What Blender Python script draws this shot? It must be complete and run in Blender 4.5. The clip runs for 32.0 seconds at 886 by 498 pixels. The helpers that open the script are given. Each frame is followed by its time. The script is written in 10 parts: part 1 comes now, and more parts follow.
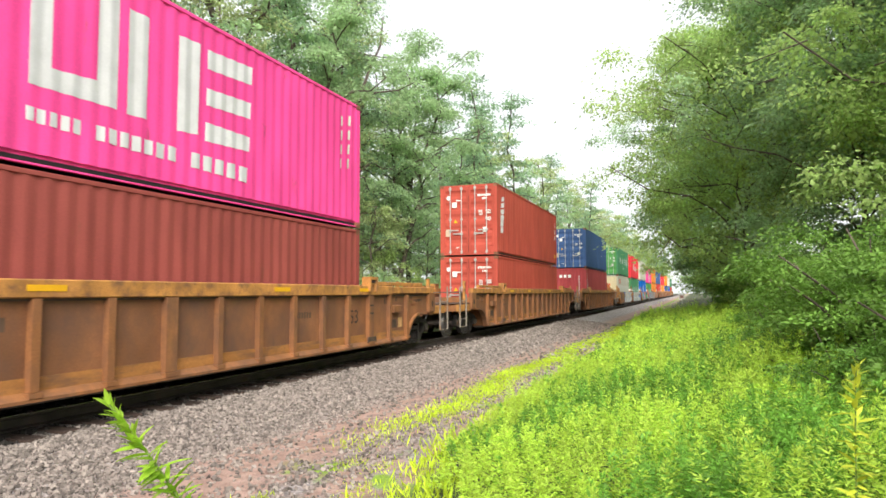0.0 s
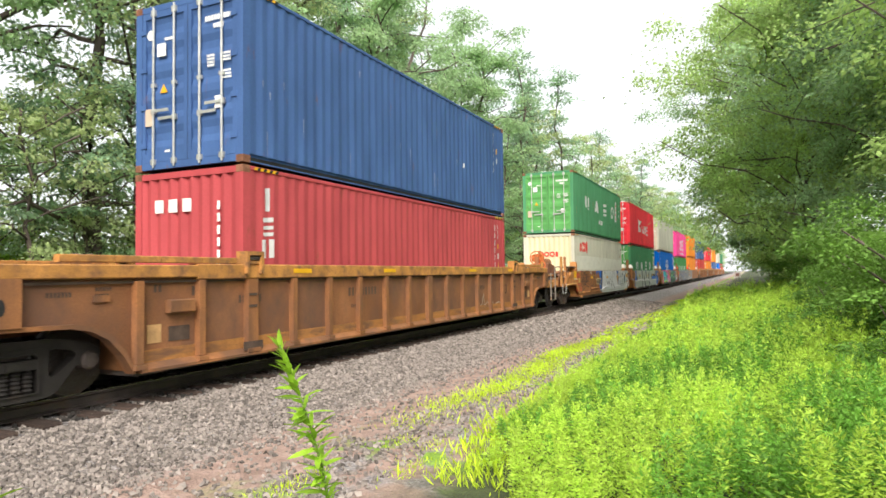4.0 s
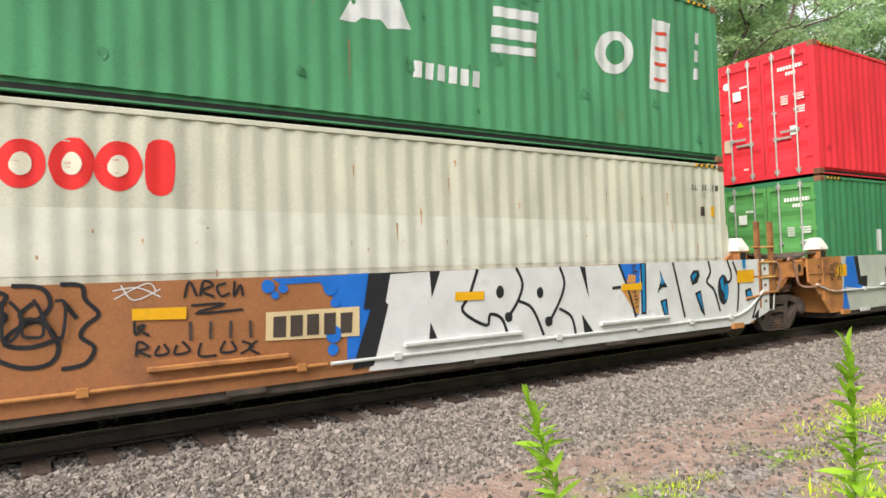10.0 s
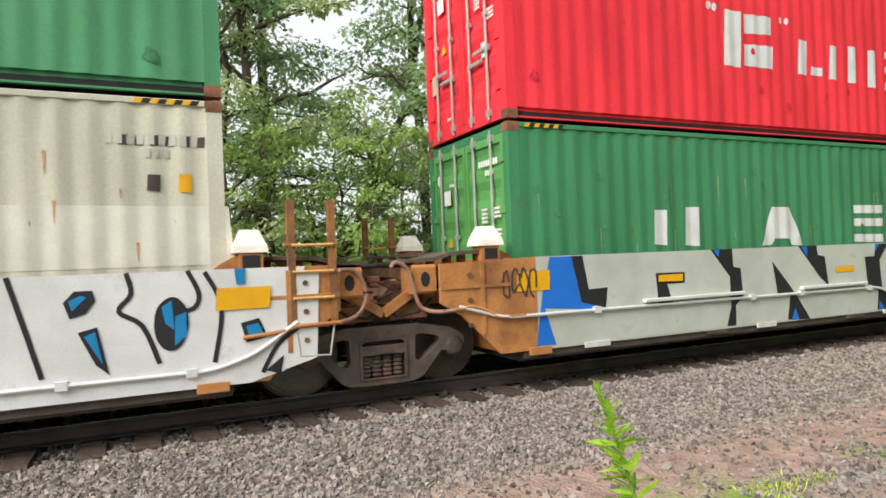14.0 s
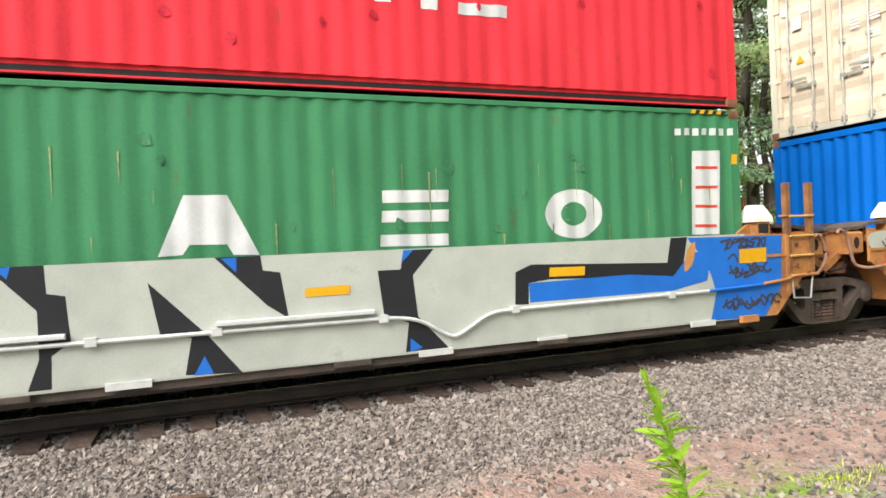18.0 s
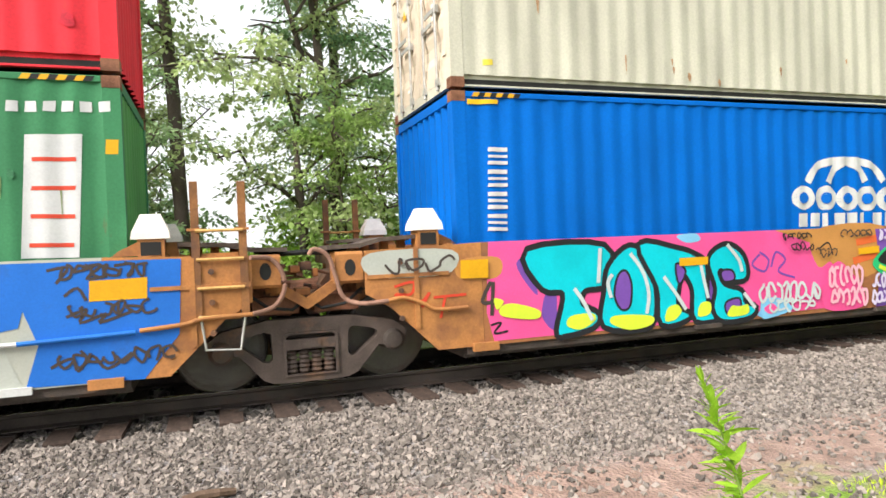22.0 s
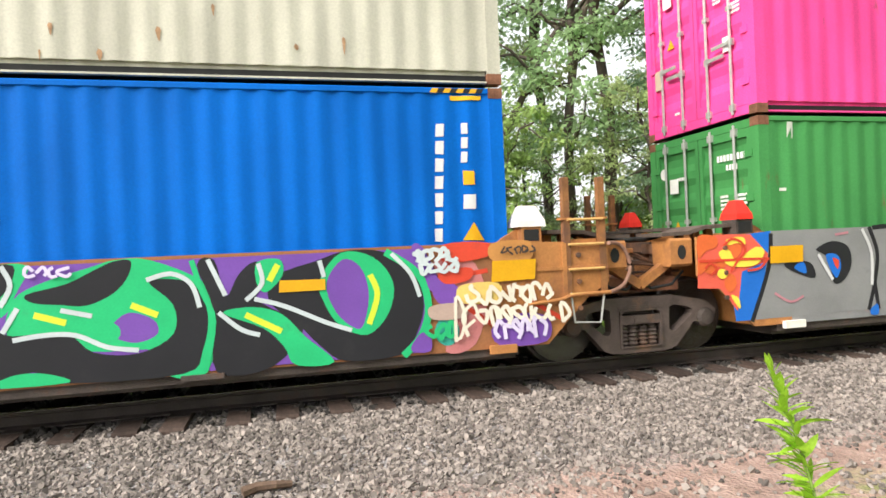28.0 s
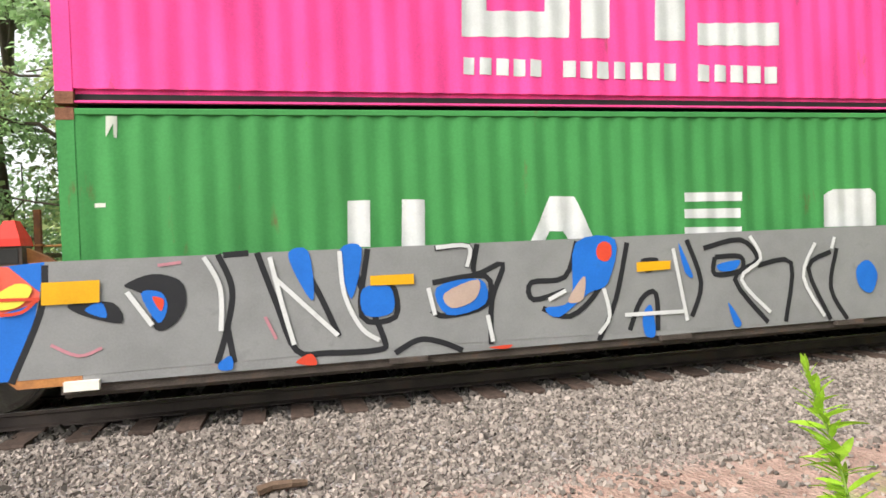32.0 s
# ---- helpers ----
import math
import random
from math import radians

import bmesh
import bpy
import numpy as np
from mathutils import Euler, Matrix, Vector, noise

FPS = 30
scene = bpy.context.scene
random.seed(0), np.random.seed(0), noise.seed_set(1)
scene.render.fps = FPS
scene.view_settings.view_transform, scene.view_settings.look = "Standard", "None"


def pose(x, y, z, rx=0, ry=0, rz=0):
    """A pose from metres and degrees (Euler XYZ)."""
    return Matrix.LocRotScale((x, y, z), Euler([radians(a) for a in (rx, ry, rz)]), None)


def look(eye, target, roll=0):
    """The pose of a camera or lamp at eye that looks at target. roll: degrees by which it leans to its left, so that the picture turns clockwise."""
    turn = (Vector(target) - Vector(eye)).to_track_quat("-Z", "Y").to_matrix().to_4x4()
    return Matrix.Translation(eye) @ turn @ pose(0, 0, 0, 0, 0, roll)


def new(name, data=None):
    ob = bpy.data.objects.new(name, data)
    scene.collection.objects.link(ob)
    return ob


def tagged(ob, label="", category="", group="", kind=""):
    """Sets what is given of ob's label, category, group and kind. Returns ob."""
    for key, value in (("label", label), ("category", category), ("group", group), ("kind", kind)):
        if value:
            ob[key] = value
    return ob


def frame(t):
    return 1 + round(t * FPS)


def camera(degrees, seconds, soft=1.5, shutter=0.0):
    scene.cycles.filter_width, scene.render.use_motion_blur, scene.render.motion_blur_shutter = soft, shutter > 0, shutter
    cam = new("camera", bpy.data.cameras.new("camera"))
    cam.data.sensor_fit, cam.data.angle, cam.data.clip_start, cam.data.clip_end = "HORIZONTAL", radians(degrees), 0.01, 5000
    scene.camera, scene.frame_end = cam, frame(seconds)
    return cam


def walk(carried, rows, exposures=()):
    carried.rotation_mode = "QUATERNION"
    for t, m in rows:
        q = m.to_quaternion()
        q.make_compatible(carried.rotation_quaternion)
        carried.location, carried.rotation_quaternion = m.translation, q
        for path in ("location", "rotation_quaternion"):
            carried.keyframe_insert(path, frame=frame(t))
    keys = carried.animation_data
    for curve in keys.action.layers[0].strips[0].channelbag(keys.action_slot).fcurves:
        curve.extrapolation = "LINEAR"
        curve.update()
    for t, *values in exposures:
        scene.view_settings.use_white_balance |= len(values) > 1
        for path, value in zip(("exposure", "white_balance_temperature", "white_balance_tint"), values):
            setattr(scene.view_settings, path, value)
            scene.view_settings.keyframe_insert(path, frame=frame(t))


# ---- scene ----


def view(x, y, z, yaw, tilt, roll):
    """A camera pose: yaw in degrees from +y towards +x, tilt upwards, roll to its left."""
    return pose(x, y, z) @ pose(0, 0, 0, 0, 0, -yaw) @ pose(0, 0, 0, 90 + tilt) @ pose(0, 0, 0, 0, 0, roll)


cam = camera(68.68, 32.0, soft=1.6, shutter=0.1)
walk(cam, [
    (0.0, view(-6.195, -8.455, 1.465, 69.00, 3.87, -0.20)),
    (0.5, view(-6.190, -8.460, 1.465, 68.98, 4.05, -0.15)),
    (1.0, view(-6.165, -8.475, 1.475, 68.92, 3.99, -0.28)),
    (1.5, view(-6.150, -8.480, 1.490, 68.72, 3.33, -0.10)),
    (2.0, view(-6.135, -8.490, 1.500, 68.82, 3.05, 0.35)),
    (2.5, view(-6.140, -8.480, 1.490, 68.95, 2.95, -0.15)),
    (4.5, view(-6.194, -8.444, 1.457, 60.29, 2.05, -1.10)),
    (5.0, view(-6.188, -8.438, 1.461, 54.12, 2.28, -1.28)),
    (5.5, view(-6.176, -8.431, 1.466, 49.40, 2.32, -1.19)),
    (6.0, view(-6.161, -8.418, 1.466, 43.47, 2.40, -1.59)),
    (6.5, view(-6.152, -8.406, 1.464, 39.52, 2.51, -1.59)),
    (7.0, view(-6.155, -8.396, 1.458, 38.55, 2.55, -1.66)),
    (7.5, view(-6.160, -8.390, 1.458, 37.68, 2.53, -1.72)),
    (8.0, view(-6.165, -8.380, 1.462, 36.76, 2.44, -1.82)),
    (8.5, view(-6.175, -8.357, 1.475, 36.02, 2.33, -1.92)),
    (9.0, view(-6.189, -8.324, 1.489, 35.27, 2.18, -2.02)),
    (9.5, view(-6.190, -8.313, 1.495, 34.30, 2.05, -2.10)),
    (10.0, view(-6.185, -8.306, 1.500, 33.21, 1.90, -2.07)),
    (10.5, view(-6.180, -8.306, 1.503, 32.24, 1.81, -2.13)),
    (11.0, view(-6.166, -8.307, 1.512, 31.17, 1.65, -2.23)),
    (11.5, view(-6.154, -8.303, 1.519, 30.00, 1.49, -2.26)),
    (12.0, view(-6.144, -8.298, 1.520, 28.83, 1.43, -2.26)),
    (12.5, view(-6.133, -8.295, 1.525, 27.84, 1.32, -2.30)),
    (13.0, view(-6.129, -8.292, 1.528, 26.99, 1.24, -2.34)),
    (13.5, view(-6.129, -8.286, 1.525, 25.97, 1.10, -2.29)),
    (14.0, view(-6.139, -8.268, 1.521, 25.39, 0.85, -2.21)),
    (14.5, view(-6.143, -8.256, 1.514, 24.83, 0.50, -2.19)),
    (16.5, view(-6.129, -8.244, 1.503, 22.46, 0.16, -2.54)),
    (17.0, view(-6.131, -8.243, 1.508, 22.03, 0.02, -2.63)),
    (17.5, view(-6.134, -8.242, 1.521, 21.64, -0.22, -2.60)),
    (18.0, view(-6.136, -8.236, 1.527, 21.36, -0.35, -2.50)),
    (18.5, view(-6.134, -8.235, 1.532, 21.09, -0.46, -2.45)),
    (19.0, view(-6.132, -8.225, 1.534, 20.82, -0.54, -2.42)),
    (19.5, view(-6.132, -8.211, 1.535, 20.58, -0.60, -2.38)),
    (20.0, view(-6.137, -8.198, 1.536, 20.30, -0.66, -2.32)),
    (20.5, view(-6.143, -8.190, 1.529, 19.99, -0.61, -2.34)),
    (21.0, view(-6.150, -8.177, 1.525, 19.74, -0.60, -2.30)),
    (21.5, view(-6.158, -8.165, 1.523, 19.54, -0.61, -2.27)),
    (22.0, view(-6.163, -8.151, 1.523, 19.35, -0.65, -2.27)),
    (22.5, view(-6.166, -8.145, 1.511, 18.98, -0.53, -2.22)),
    (23.0, view(-6.171, -8.140, 1.501, 18.57, -0.42, -2.20)),
    (23.5, view(-6.173, -8.140, 1.496, 18.05, -0.36, -2.19)),
    (24.0, view(-6.170, -8.135, 1.491, 17.34, -0.31, -2.32)),
    (24.5, view(-6.166, -8.138, 1.487, 16.74, -0.25, -2.41)),
    (25.0, view(-6.159, -8.148, 1.482, 16.23, -0.17, -2.48)),
    (25.5, view(-6.157, -8.154, 1.478, 15.76, -0.11, -2.52)),
    (26.0, view(-6.161, -8.152, 1.475, 15.47, -0.10, -2.47)),
    (26.5, view(-6.163, -8.150, 1.473, 15.27, -0.12, -2.44)),
    (28.5, view(-6.167, -8.157, 1.477, 14.64, -0.20, -2.44)),
    (29.0, view(-6.170, -8.160, 1.475, 14.50, -0.18, -2.42)),
    (29.5, view(-6.173, -8.155, 1.474, 14.39, -0.18, -2.40)),
    (30.0, view(-6.173, -8.147, 1.471, 14.17, -0.17, -2.43)),
    (30.5, view(-6.170, -8.142, 1.470, 13.88, -0.14, -2.54)),
    (31.0, view(-6.170, -8.150, 1.472, 13.67, -0.12, -2.65)),
    (31.5, view(-6.170, -8.150, 1.478, 13.61, -0.18, -2.66)),
    (32.0, view(-6.174, -8.138, 1.480, 13.65, -0.23, -2.56)),
], exposures=((0, 0.44), (5, 0.46), (6.5, 0.48), (9, 0.34), (12, 0.14), (14, 0.14), (17, 0.4), (22, 0.56), (32, 0.56)))

# ---- daylight: a bright hazy overcast sky ----
world = bpy.data.worlds.new("sky")
scene.world = world
world.use_nodes = True
wn = world.node_tree.nodes
sky = wn.new("ShaderNodeTexSky")
sky.sky_type = "NISHITA"
sky.sun_disc = False
sky.sun_elevation, sky.sun_rotation = radians(38), radians(249)
sky.air_density, sky.dust_density, sky.ozone_density = 1.0, 6.0, 0.6
wn["Background"].inputs["Strength"].default_value = 0.115
soften = wn.new("ShaderNodeMix")
soften.data_type = "RGBA"
soften.inputs["Factor"].default_value = 0.78
soften.inputs["B"].default_value = (9.6, 9.7, 9.9, 1)
world.node_tree.links.new(sky.outputs["Color"], soften.inputs["A"])
world.node_tree.links.new(soften.outputs["Result"], wn["Background"].inputs["Color"])
sun = new("sun", bpy.data.lights.new("sun", "SUN"))
sun.data.energy, sun.data.angle, sun.data.color = 4.2, radians(36), (1.0, 0.962, 0.89)
sun.matrix_world = look((-48, -24, 43), (0, 0, 0))

# ---- building tools ----
class Shape:
    """Vertices and faces that become one mesh."""

    def __init__(self):
        self.v, self.f, self.smooth = [], [], False

    def quad(self, a, b, c, d):
        n = len(self.v)
        self.v += [a, b, c, d]
        self.f.append((n, n + 1, n + 2, n + 3))
        return self

    def poly(self, pts):
        n = len(self.v)
        self.v += list(pts)
        self.f.append(tuple(range(n, n + len(pts))))
        return self

    def box(self, x0, x1, y0, y1, z0, z1):
        n = len(self.v)
        self.v += [(x, y, z) for z in (z0, z1) for y in (y0, y1) for x in (x0, x1)]
        for q in ((0, 2, 3, 1), (4, 5, 7, 6), (0, 1, 5, 4), (2, 6, 7, 3), (0, 4, 6, 2), (1, 3, 7, 5)):
            self.f.append(tuple(n + i for i in q))
        return self

    def chamfered(self, x0, x1, y0, y1, z0, z1, c=0.01):
        """A box with its four long-side edges cut, along x."""
        pts = [(y0 + c, z0), (y1 - c, z0), (y1, z0 + c), (y1, z1 - c), (y1 - c, z1), (y0 + c, z1), (y0, z1 - c), (y0, z0 + c)]
        return self.extrude_x(pts, x0, x1)

    def extrude_x(self, pts, x0, x1):
        n, k = len(self.v), len(pts)
        self.v += [(x0, y, z) for y, z in pts] + [(x1, y, z) for y, z in pts]
        self.f += [(n + i, n + k + i, n + k + (i + 1) % k, n + (i + 1) % k) for i in range(k)]
        self.f += [tuple(n + i for i in range(k)), tuple(n + k + i for i in reversed(range(k)))]
        return self

    def extrude_y(self, pts, y0, y1):
        """pts are (x, z)."""
        n, k = len(self.v), len(pts)
        self.v += [(x, y0, z) for x, z in pts] + [(x, y1, z) for x, z in pts]
        self.f += [(n + i, n + (i + 1) % k, n + k + (i + 1) % k, n + k + i) for i in range(k)]
        self.f += [tuple(n + i for i in reversed(range(k))), tuple(n + k + i for i in range(k))]
        return self

    def rod(self, a, b, r, n=8, r2=None):
        a, b = Vector(a), Vector(b)
        r2 = r if r2 is None else r2
        q = (b - a).to_track_quat("Z", "Y").to_matrix()
        k = len(self.v)
        for p, rr in ((a, r), (b, r2)):
            for i in range(n):
                w = 2 * math.pi * i / n
                self.v.append(tuple(p + q @ Vector((rr * math.cos(w), rr * math.sin(w), 0))))
        self.f += [(k + i, k + (i + 1) % n, k + n + (i + 1) % n, k + n + i) for i in range(n)]
        self.f += [tuple(k + i for i in reversed(range(n))), tuple(k + n + i for i in range(n))]
        return self

    def pipe(self, pts, r, n=6):
        for a, b in zip(pts, pts[1:]):
            self.rod(a, b, r, n)
        return self

    def tube(self, pts, r, n=8):
        """One bent pipe, its rings joined."""
        pts = [Vector(p) for p in pts]
        k, m = len(self.v), len(pts)
        for i, p in enumerate(pts):
            q = (pts[min(i + 1, m - 1)] - pts[max(i - 1, 0)]).to_track_quat("Z", "Y").to_matrix()
            self.v += [tuple(p + q @ Vector((r * math.cos(2 * math.pi * j / n), r * math.sin(2 * math.pi * j / n), 0))) for j in range(n)]
        for i in range(m - 1):
            self.f += [(k + i * n + j, k + i * n + (j + 1) % n, k + (i + 1) * n + (j + 1) % n, k + (i + 1) * n + j) for j in range(n)]
        self.f += [tuple(k + j for j in reversed(range(n))), tuple(k + (m - 1) * n + j for j in range(n))]
        return self

    def lathe_y(self, profile, x=0.0, z=0.0, n=28):
        """profile: (radius, y) turned about an axle along y."""
        k, m = len(self.v), len(profile)
        for r, y in profile:
            for i in range(n):
                w = 2 * math.pi * i / n
                self.v.append((x + r * math.cos(w), y, z + r * math.sin(w)))
        for j in range(m - 1):
            for i in range(n):
                self.f.append((k + j * n + i, k + j * n + (i + 1) % n, k + (j + 1) * n + (i + 1) % n, k + (j + 1) * n + i))
        self.f += [tuple(k + i for i in range(n)), tuple(k + (m - 1) * n + i for i in reversed(range(n)))]
        return self

    def lathe_z(self, profile, x=0.0, y=0.0, n=12):
        """profile: (radius, z) turned about an upright axis."""
        k, m = len(self.v), len(profile)
        for r, z in profile:
            self.v += [(x + r * math.cos(2 * math.pi * i / n), y + r * math.sin(2 * math.pi * i / n), z) for i in range(n)]
        for j in range(m - 1):
            self.f += [(k + j * n + i, k + j * n + (i + 1) % n, k + (j + 1) * n + (i + 1) % n, k + (j + 1) * n + i) for i in range(n)]
        self.f += [tuple(k + i for i in reversed(range(n))), tuple(k + (m - 1) * n + i for i in range(n))]
        return self

    def ring(self, c, r, t, axis="x", n=18):
        """A hoop of radius r and thickness t about c, its axle along axis."""
        for i in range(n):
            w, u = 2 * math.pi * i / n, 2 * math.pi * (i + 1) / n
            pts = [(0, r * math.cos(q), r * math.sin(q)) if axis == "x" else (r * math.cos(q), 0, r * math.sin(q)) for q in (w, u)]
            self.rod(*[tuple(c[k] + p[k] for k in range(3)) for p in pts], t, 5)
        return self

    def mesh(self, name):
        me = bpy.data.meshes.new(name)
        me.from_pydata(self.v, [], self.f)
        if self.smooth:
            me.polygons.foreach_set("use_smooth", [True] * len(me.polygons))
        me.update()
        return me


def part(name, shape, material, parent, label="", at=None):
    """Links a shape (or a finished mesh) as one mesh object under a thing or a part."""
    me = shape if isinstance(shape, bpy.types.Mesh) else shape.mesh(name)
    if not me.materials:
        me.materials.append(material)
    ob = new(name, me)
    ob.parent = parent
    if at is not None:
        ob.matrix_basis = at
    return tagged(ob, label)


def thing(name, label, category, group="", kind="", at=None):
    ob = new(name)
    ob.empty_display_size = 0.2
    if at is not None:
        ob.matrix_basis = at
    return tagged(ob, label, category, group, kind)


def smooth_loop(pts, steps=5, closed=True):
    """A rounded curve through the points."""
    out, n = [], len(pts)
    for i in range(n if closed else n - 1):
        p = [pts[(i + k) % n] if closed else pts[min(max(i + k, 0), n - 1)] for k in (-1, 0, 1, 2)]
        for s in range(steps):
            t = s / steps
            out.append(tuple(0.5 * (2 * p[1][k] + (p[2][k] - p[0][k]) * t + (2 * p[0][k] - 5 * p[1][k] + 4 * p[2][k] - p[3][k]) * t * t
                                    + (3 * p[1][k] - p[0][k] - 3 * p[2][k] + p[3][k]) * t ** 3) for k in (0, 1)))
    if not closed:
        out.append(tuple(pts[-1]))
    return out


def stroke(pts, w, taper=0.0):
    """The outline of a brush line of width w along pts."""
    left, right, n = [], [], len(pts)
    for i in range(n):
        a, b = pts[max(i - 1, 0)], pts[min(i + 1, n - 1)]
        d = math.hypot(b[0] - a[0], b[1] - a[1]) or 1
        h = w / 2 * (1 - taper * i / max(n - 1, 1))
        nx, nz = -(b[1] - a[1]) / d * h, (b[0] - a[0]) / d * h
        left.append((pts[i][0] + nx, pts[i][1] + nz))
        right.append((pts[i][0] - nx, pts[i][1] - nz))
    return left, right


# ---- materials ----
MATS = {}


def material(name, color, rough=0.6, metal=0.0, vary=0.15, scale=4.0, bump=0.1, fine=60.0, stain=None, stain_at=(0.55, 0.75), stain_scale=3.0,
             stretch=(1, 1, 1), island=False, spread=0.0, translucent=0.0, gloss=0.28):
    """A worn surface: colour at two scales, an optional stain with its own shape, and fine relief."""
    if name in MATS:
        return MATS[name]
    m = MATS[name] = bpy.data.materials.new(name)
    m.use_nodes = True
    nt = m.node_tree
    n, ln = nt.nodes, nt.links
    b = n["Principled BSDF"]
    b.inputs["Roughness"].default_value, b.inputs["Metallic"].default_value, b.inputs["Specular IOR Level"].default_value = rough, metal, gloss
    co = n.new("ShaderNodeTexCoord")
    mp = n.new("ShaderNodeMapping")
    mp.inputs["Scale"].default_value = stretch
    ln.new(co.outputs["Object"], mp.inputs["Vector"])
    n1, n2 = n.new("ShaderNodeTexNoise"), n.new("ShaderNodeTexNoise")
    n1.inputs["Scale"].default_value, n1.inputs["Detail"].default_value = scale, 6
    n2.inputs["Scale"].default_value, n2.inputs["Detail"].default_value = fine, 3
    ln.new(mp.outputs["Vector"], n1.inputs["Vector"])
    ln.new(co.outputs["Object"], n2.inputs["Vector"])
    r = n.new("ShaderNodeMapRange")
    r.inputs["From Min"].default_value, r.inputs["From Max"].default_value = 0.3, 0.7
    r.inputs["To Min"].default_value, r.inputs["To Max"].default_value = 1 - vary, 1 + vary
    ln.new(n1.outputs["Fac"], r.inputs["Value"])
    r2 = n.new("ShaderNodeMapRange")
    r2.inputs["From Min"].default_value, r2.inputs["From Max"].default_value = 0.3, 0.7
    r2.inputs["To Min"].default_value, r2.inputs["To Max"].default_value = 1 - vary * 0.5, 1 + vary * 0.5
    ln.new(n2.outputs["Fac"], r2.inputs["Value"])
    mul = n.new("ShaderNodeMath")
    mul.operation = "MULTIPLY"
    ln.new(r.outputs["Result"], mul.inputs[0])
    ln.new(r2.outputs["Result"], mul.inputs[1])
    last = mul.outputs[0]
    if spread:
        info = n.new("ShaderNodeNewGeometry") if island else n.new("ShaderNodeObjectInfo")
        r3 = n.new("ShaderNodeMapRange")
        r3.inputs["To Min"].default_value, r3.inputs["To Max"].default_value = 1 - spread, 1 + spread
        ln.new(info.outputs["Random Per Island" if island else "Random"], r3.inputs["Value"])
        mul2 = n.new("ShaderNodeMath")
        mul2.operation = "MULTIPLY"
        ln.new(last, mul2.inputs[0])
        ln.new(r3.outputs["Result"], mul2.inputs[1])
        last = mul2.outputs[0]
    vm = n.new("ShaderNodeVectorMath")
    vm.operation = "SCALE"
    vm.inputs[0].default_value = color[:3]
    ln.new(last, vm.inputs["Scale"])
    col = vm.outputs["Vector"]
    if stain:
        n3 = n.new("ShaderNodeTexNoise")
        n3.inputs["Scale"].default_value, n3.inputs["Detail"].default_value, n3.inputs["Roughness"].default_value = stain_scale, 8, 0.65
        ln.new(mp.outputs["Vector"], n3.inputs["Vector"])
        r4 = n.new("ShaderNodeMapRange")
        r4.inputs["From Min"].default_value, r4.inputs["From Max"].default_value = stain_at
        ln.new(n3.outputs["Fac"], r4.inputs["Value"])
        mx = n.new("ShaderNodeMix")
        mx.data_type = "RGBA"
        ln.new(r4.outputs["Result"], mx.inputs["Factor"])
        ln.new(col, mx.inputs["A"])
        mx.inputs["B"].default_value = (*stain, 1)
        col = mx.outputs["Result"]
    ln.new(col, b.inputs["Base Color"])
    if bump:
        bp = n.new("ShaderNodeBump")
        bp.inputs["Strength"].default_value, bp.inputs["Distance"].default_value = bump, 0.01
        ln.new(n2.outputs["Fac"], bp.inputs["Height"])
        ln.new(bp.outputs["Normal"], b.inputs["Normal"])
    if translucent:
        tr = n.new("ShaderNodeBsdfTranslucent")
        ms = n.new("ShaderNodeMixShader")
        ms.inputs["Fac"].default_value = translucent
        ln.new(col, tr.inputs["Color"])
        ln.new(b.outputs["BSDF"], ms.inputs[1])
        ln.new(tr.outputs["BSDF"], ms.inputs[2])
        ln.new(ms.outputs["Shader"], n["Material Output"].inputs["Surface"])
    return m

# ---- ground, ballast and track ----
steel_worn = material("rail_steel", (0.062, 0.05, 0.046), 0.65, 0.3, 0.3, 3, 0.2, stain=(0.075, 0.042, 0.03))
rail_top_mat = material("polished_rail", (0.45, 0.44, 0.43), 0.25, 0.9, 0.1, 8, 0.05)
tie_mat = material("old_tie_wood", (0.062, 0.042, 0.034), 0.9, 0, 0.35, 5, 0.6, 40, spread=0.3, stretch=(4, 1, 4))
train_shade_stone = material("oil_stained_stone", (0.045, 0.04, 0.036), 0.9, 0, 0.2, 7, 0.4, 90, island=True, spread=0.5)
stone_mat = material("crushed_stone", (0.205, 0.176, 0.157), 0.95, 0, 0.2, 7, 0.4, 90, island=True, spread=0.55)


def ground_z(x, y):
    """The lie of the land across the line."""
    z = np.interp(y, [-400, -60, -16, -11, -7.5, -5.2, -3.4, -1.7, 1.7, 3.6, 6, 12, 40, 400],
                  [1.0, 1.0, 0.55, 0.2, -0.32, -0.42, -0.42, -0.215, -0.215, -0.55, -0.6, -0.5, 0.3, 0.3])
    return z + 0.03 * np.sin(x * 0.7 + y) * np.interp(abs(y), [2, 5], [0, 1])


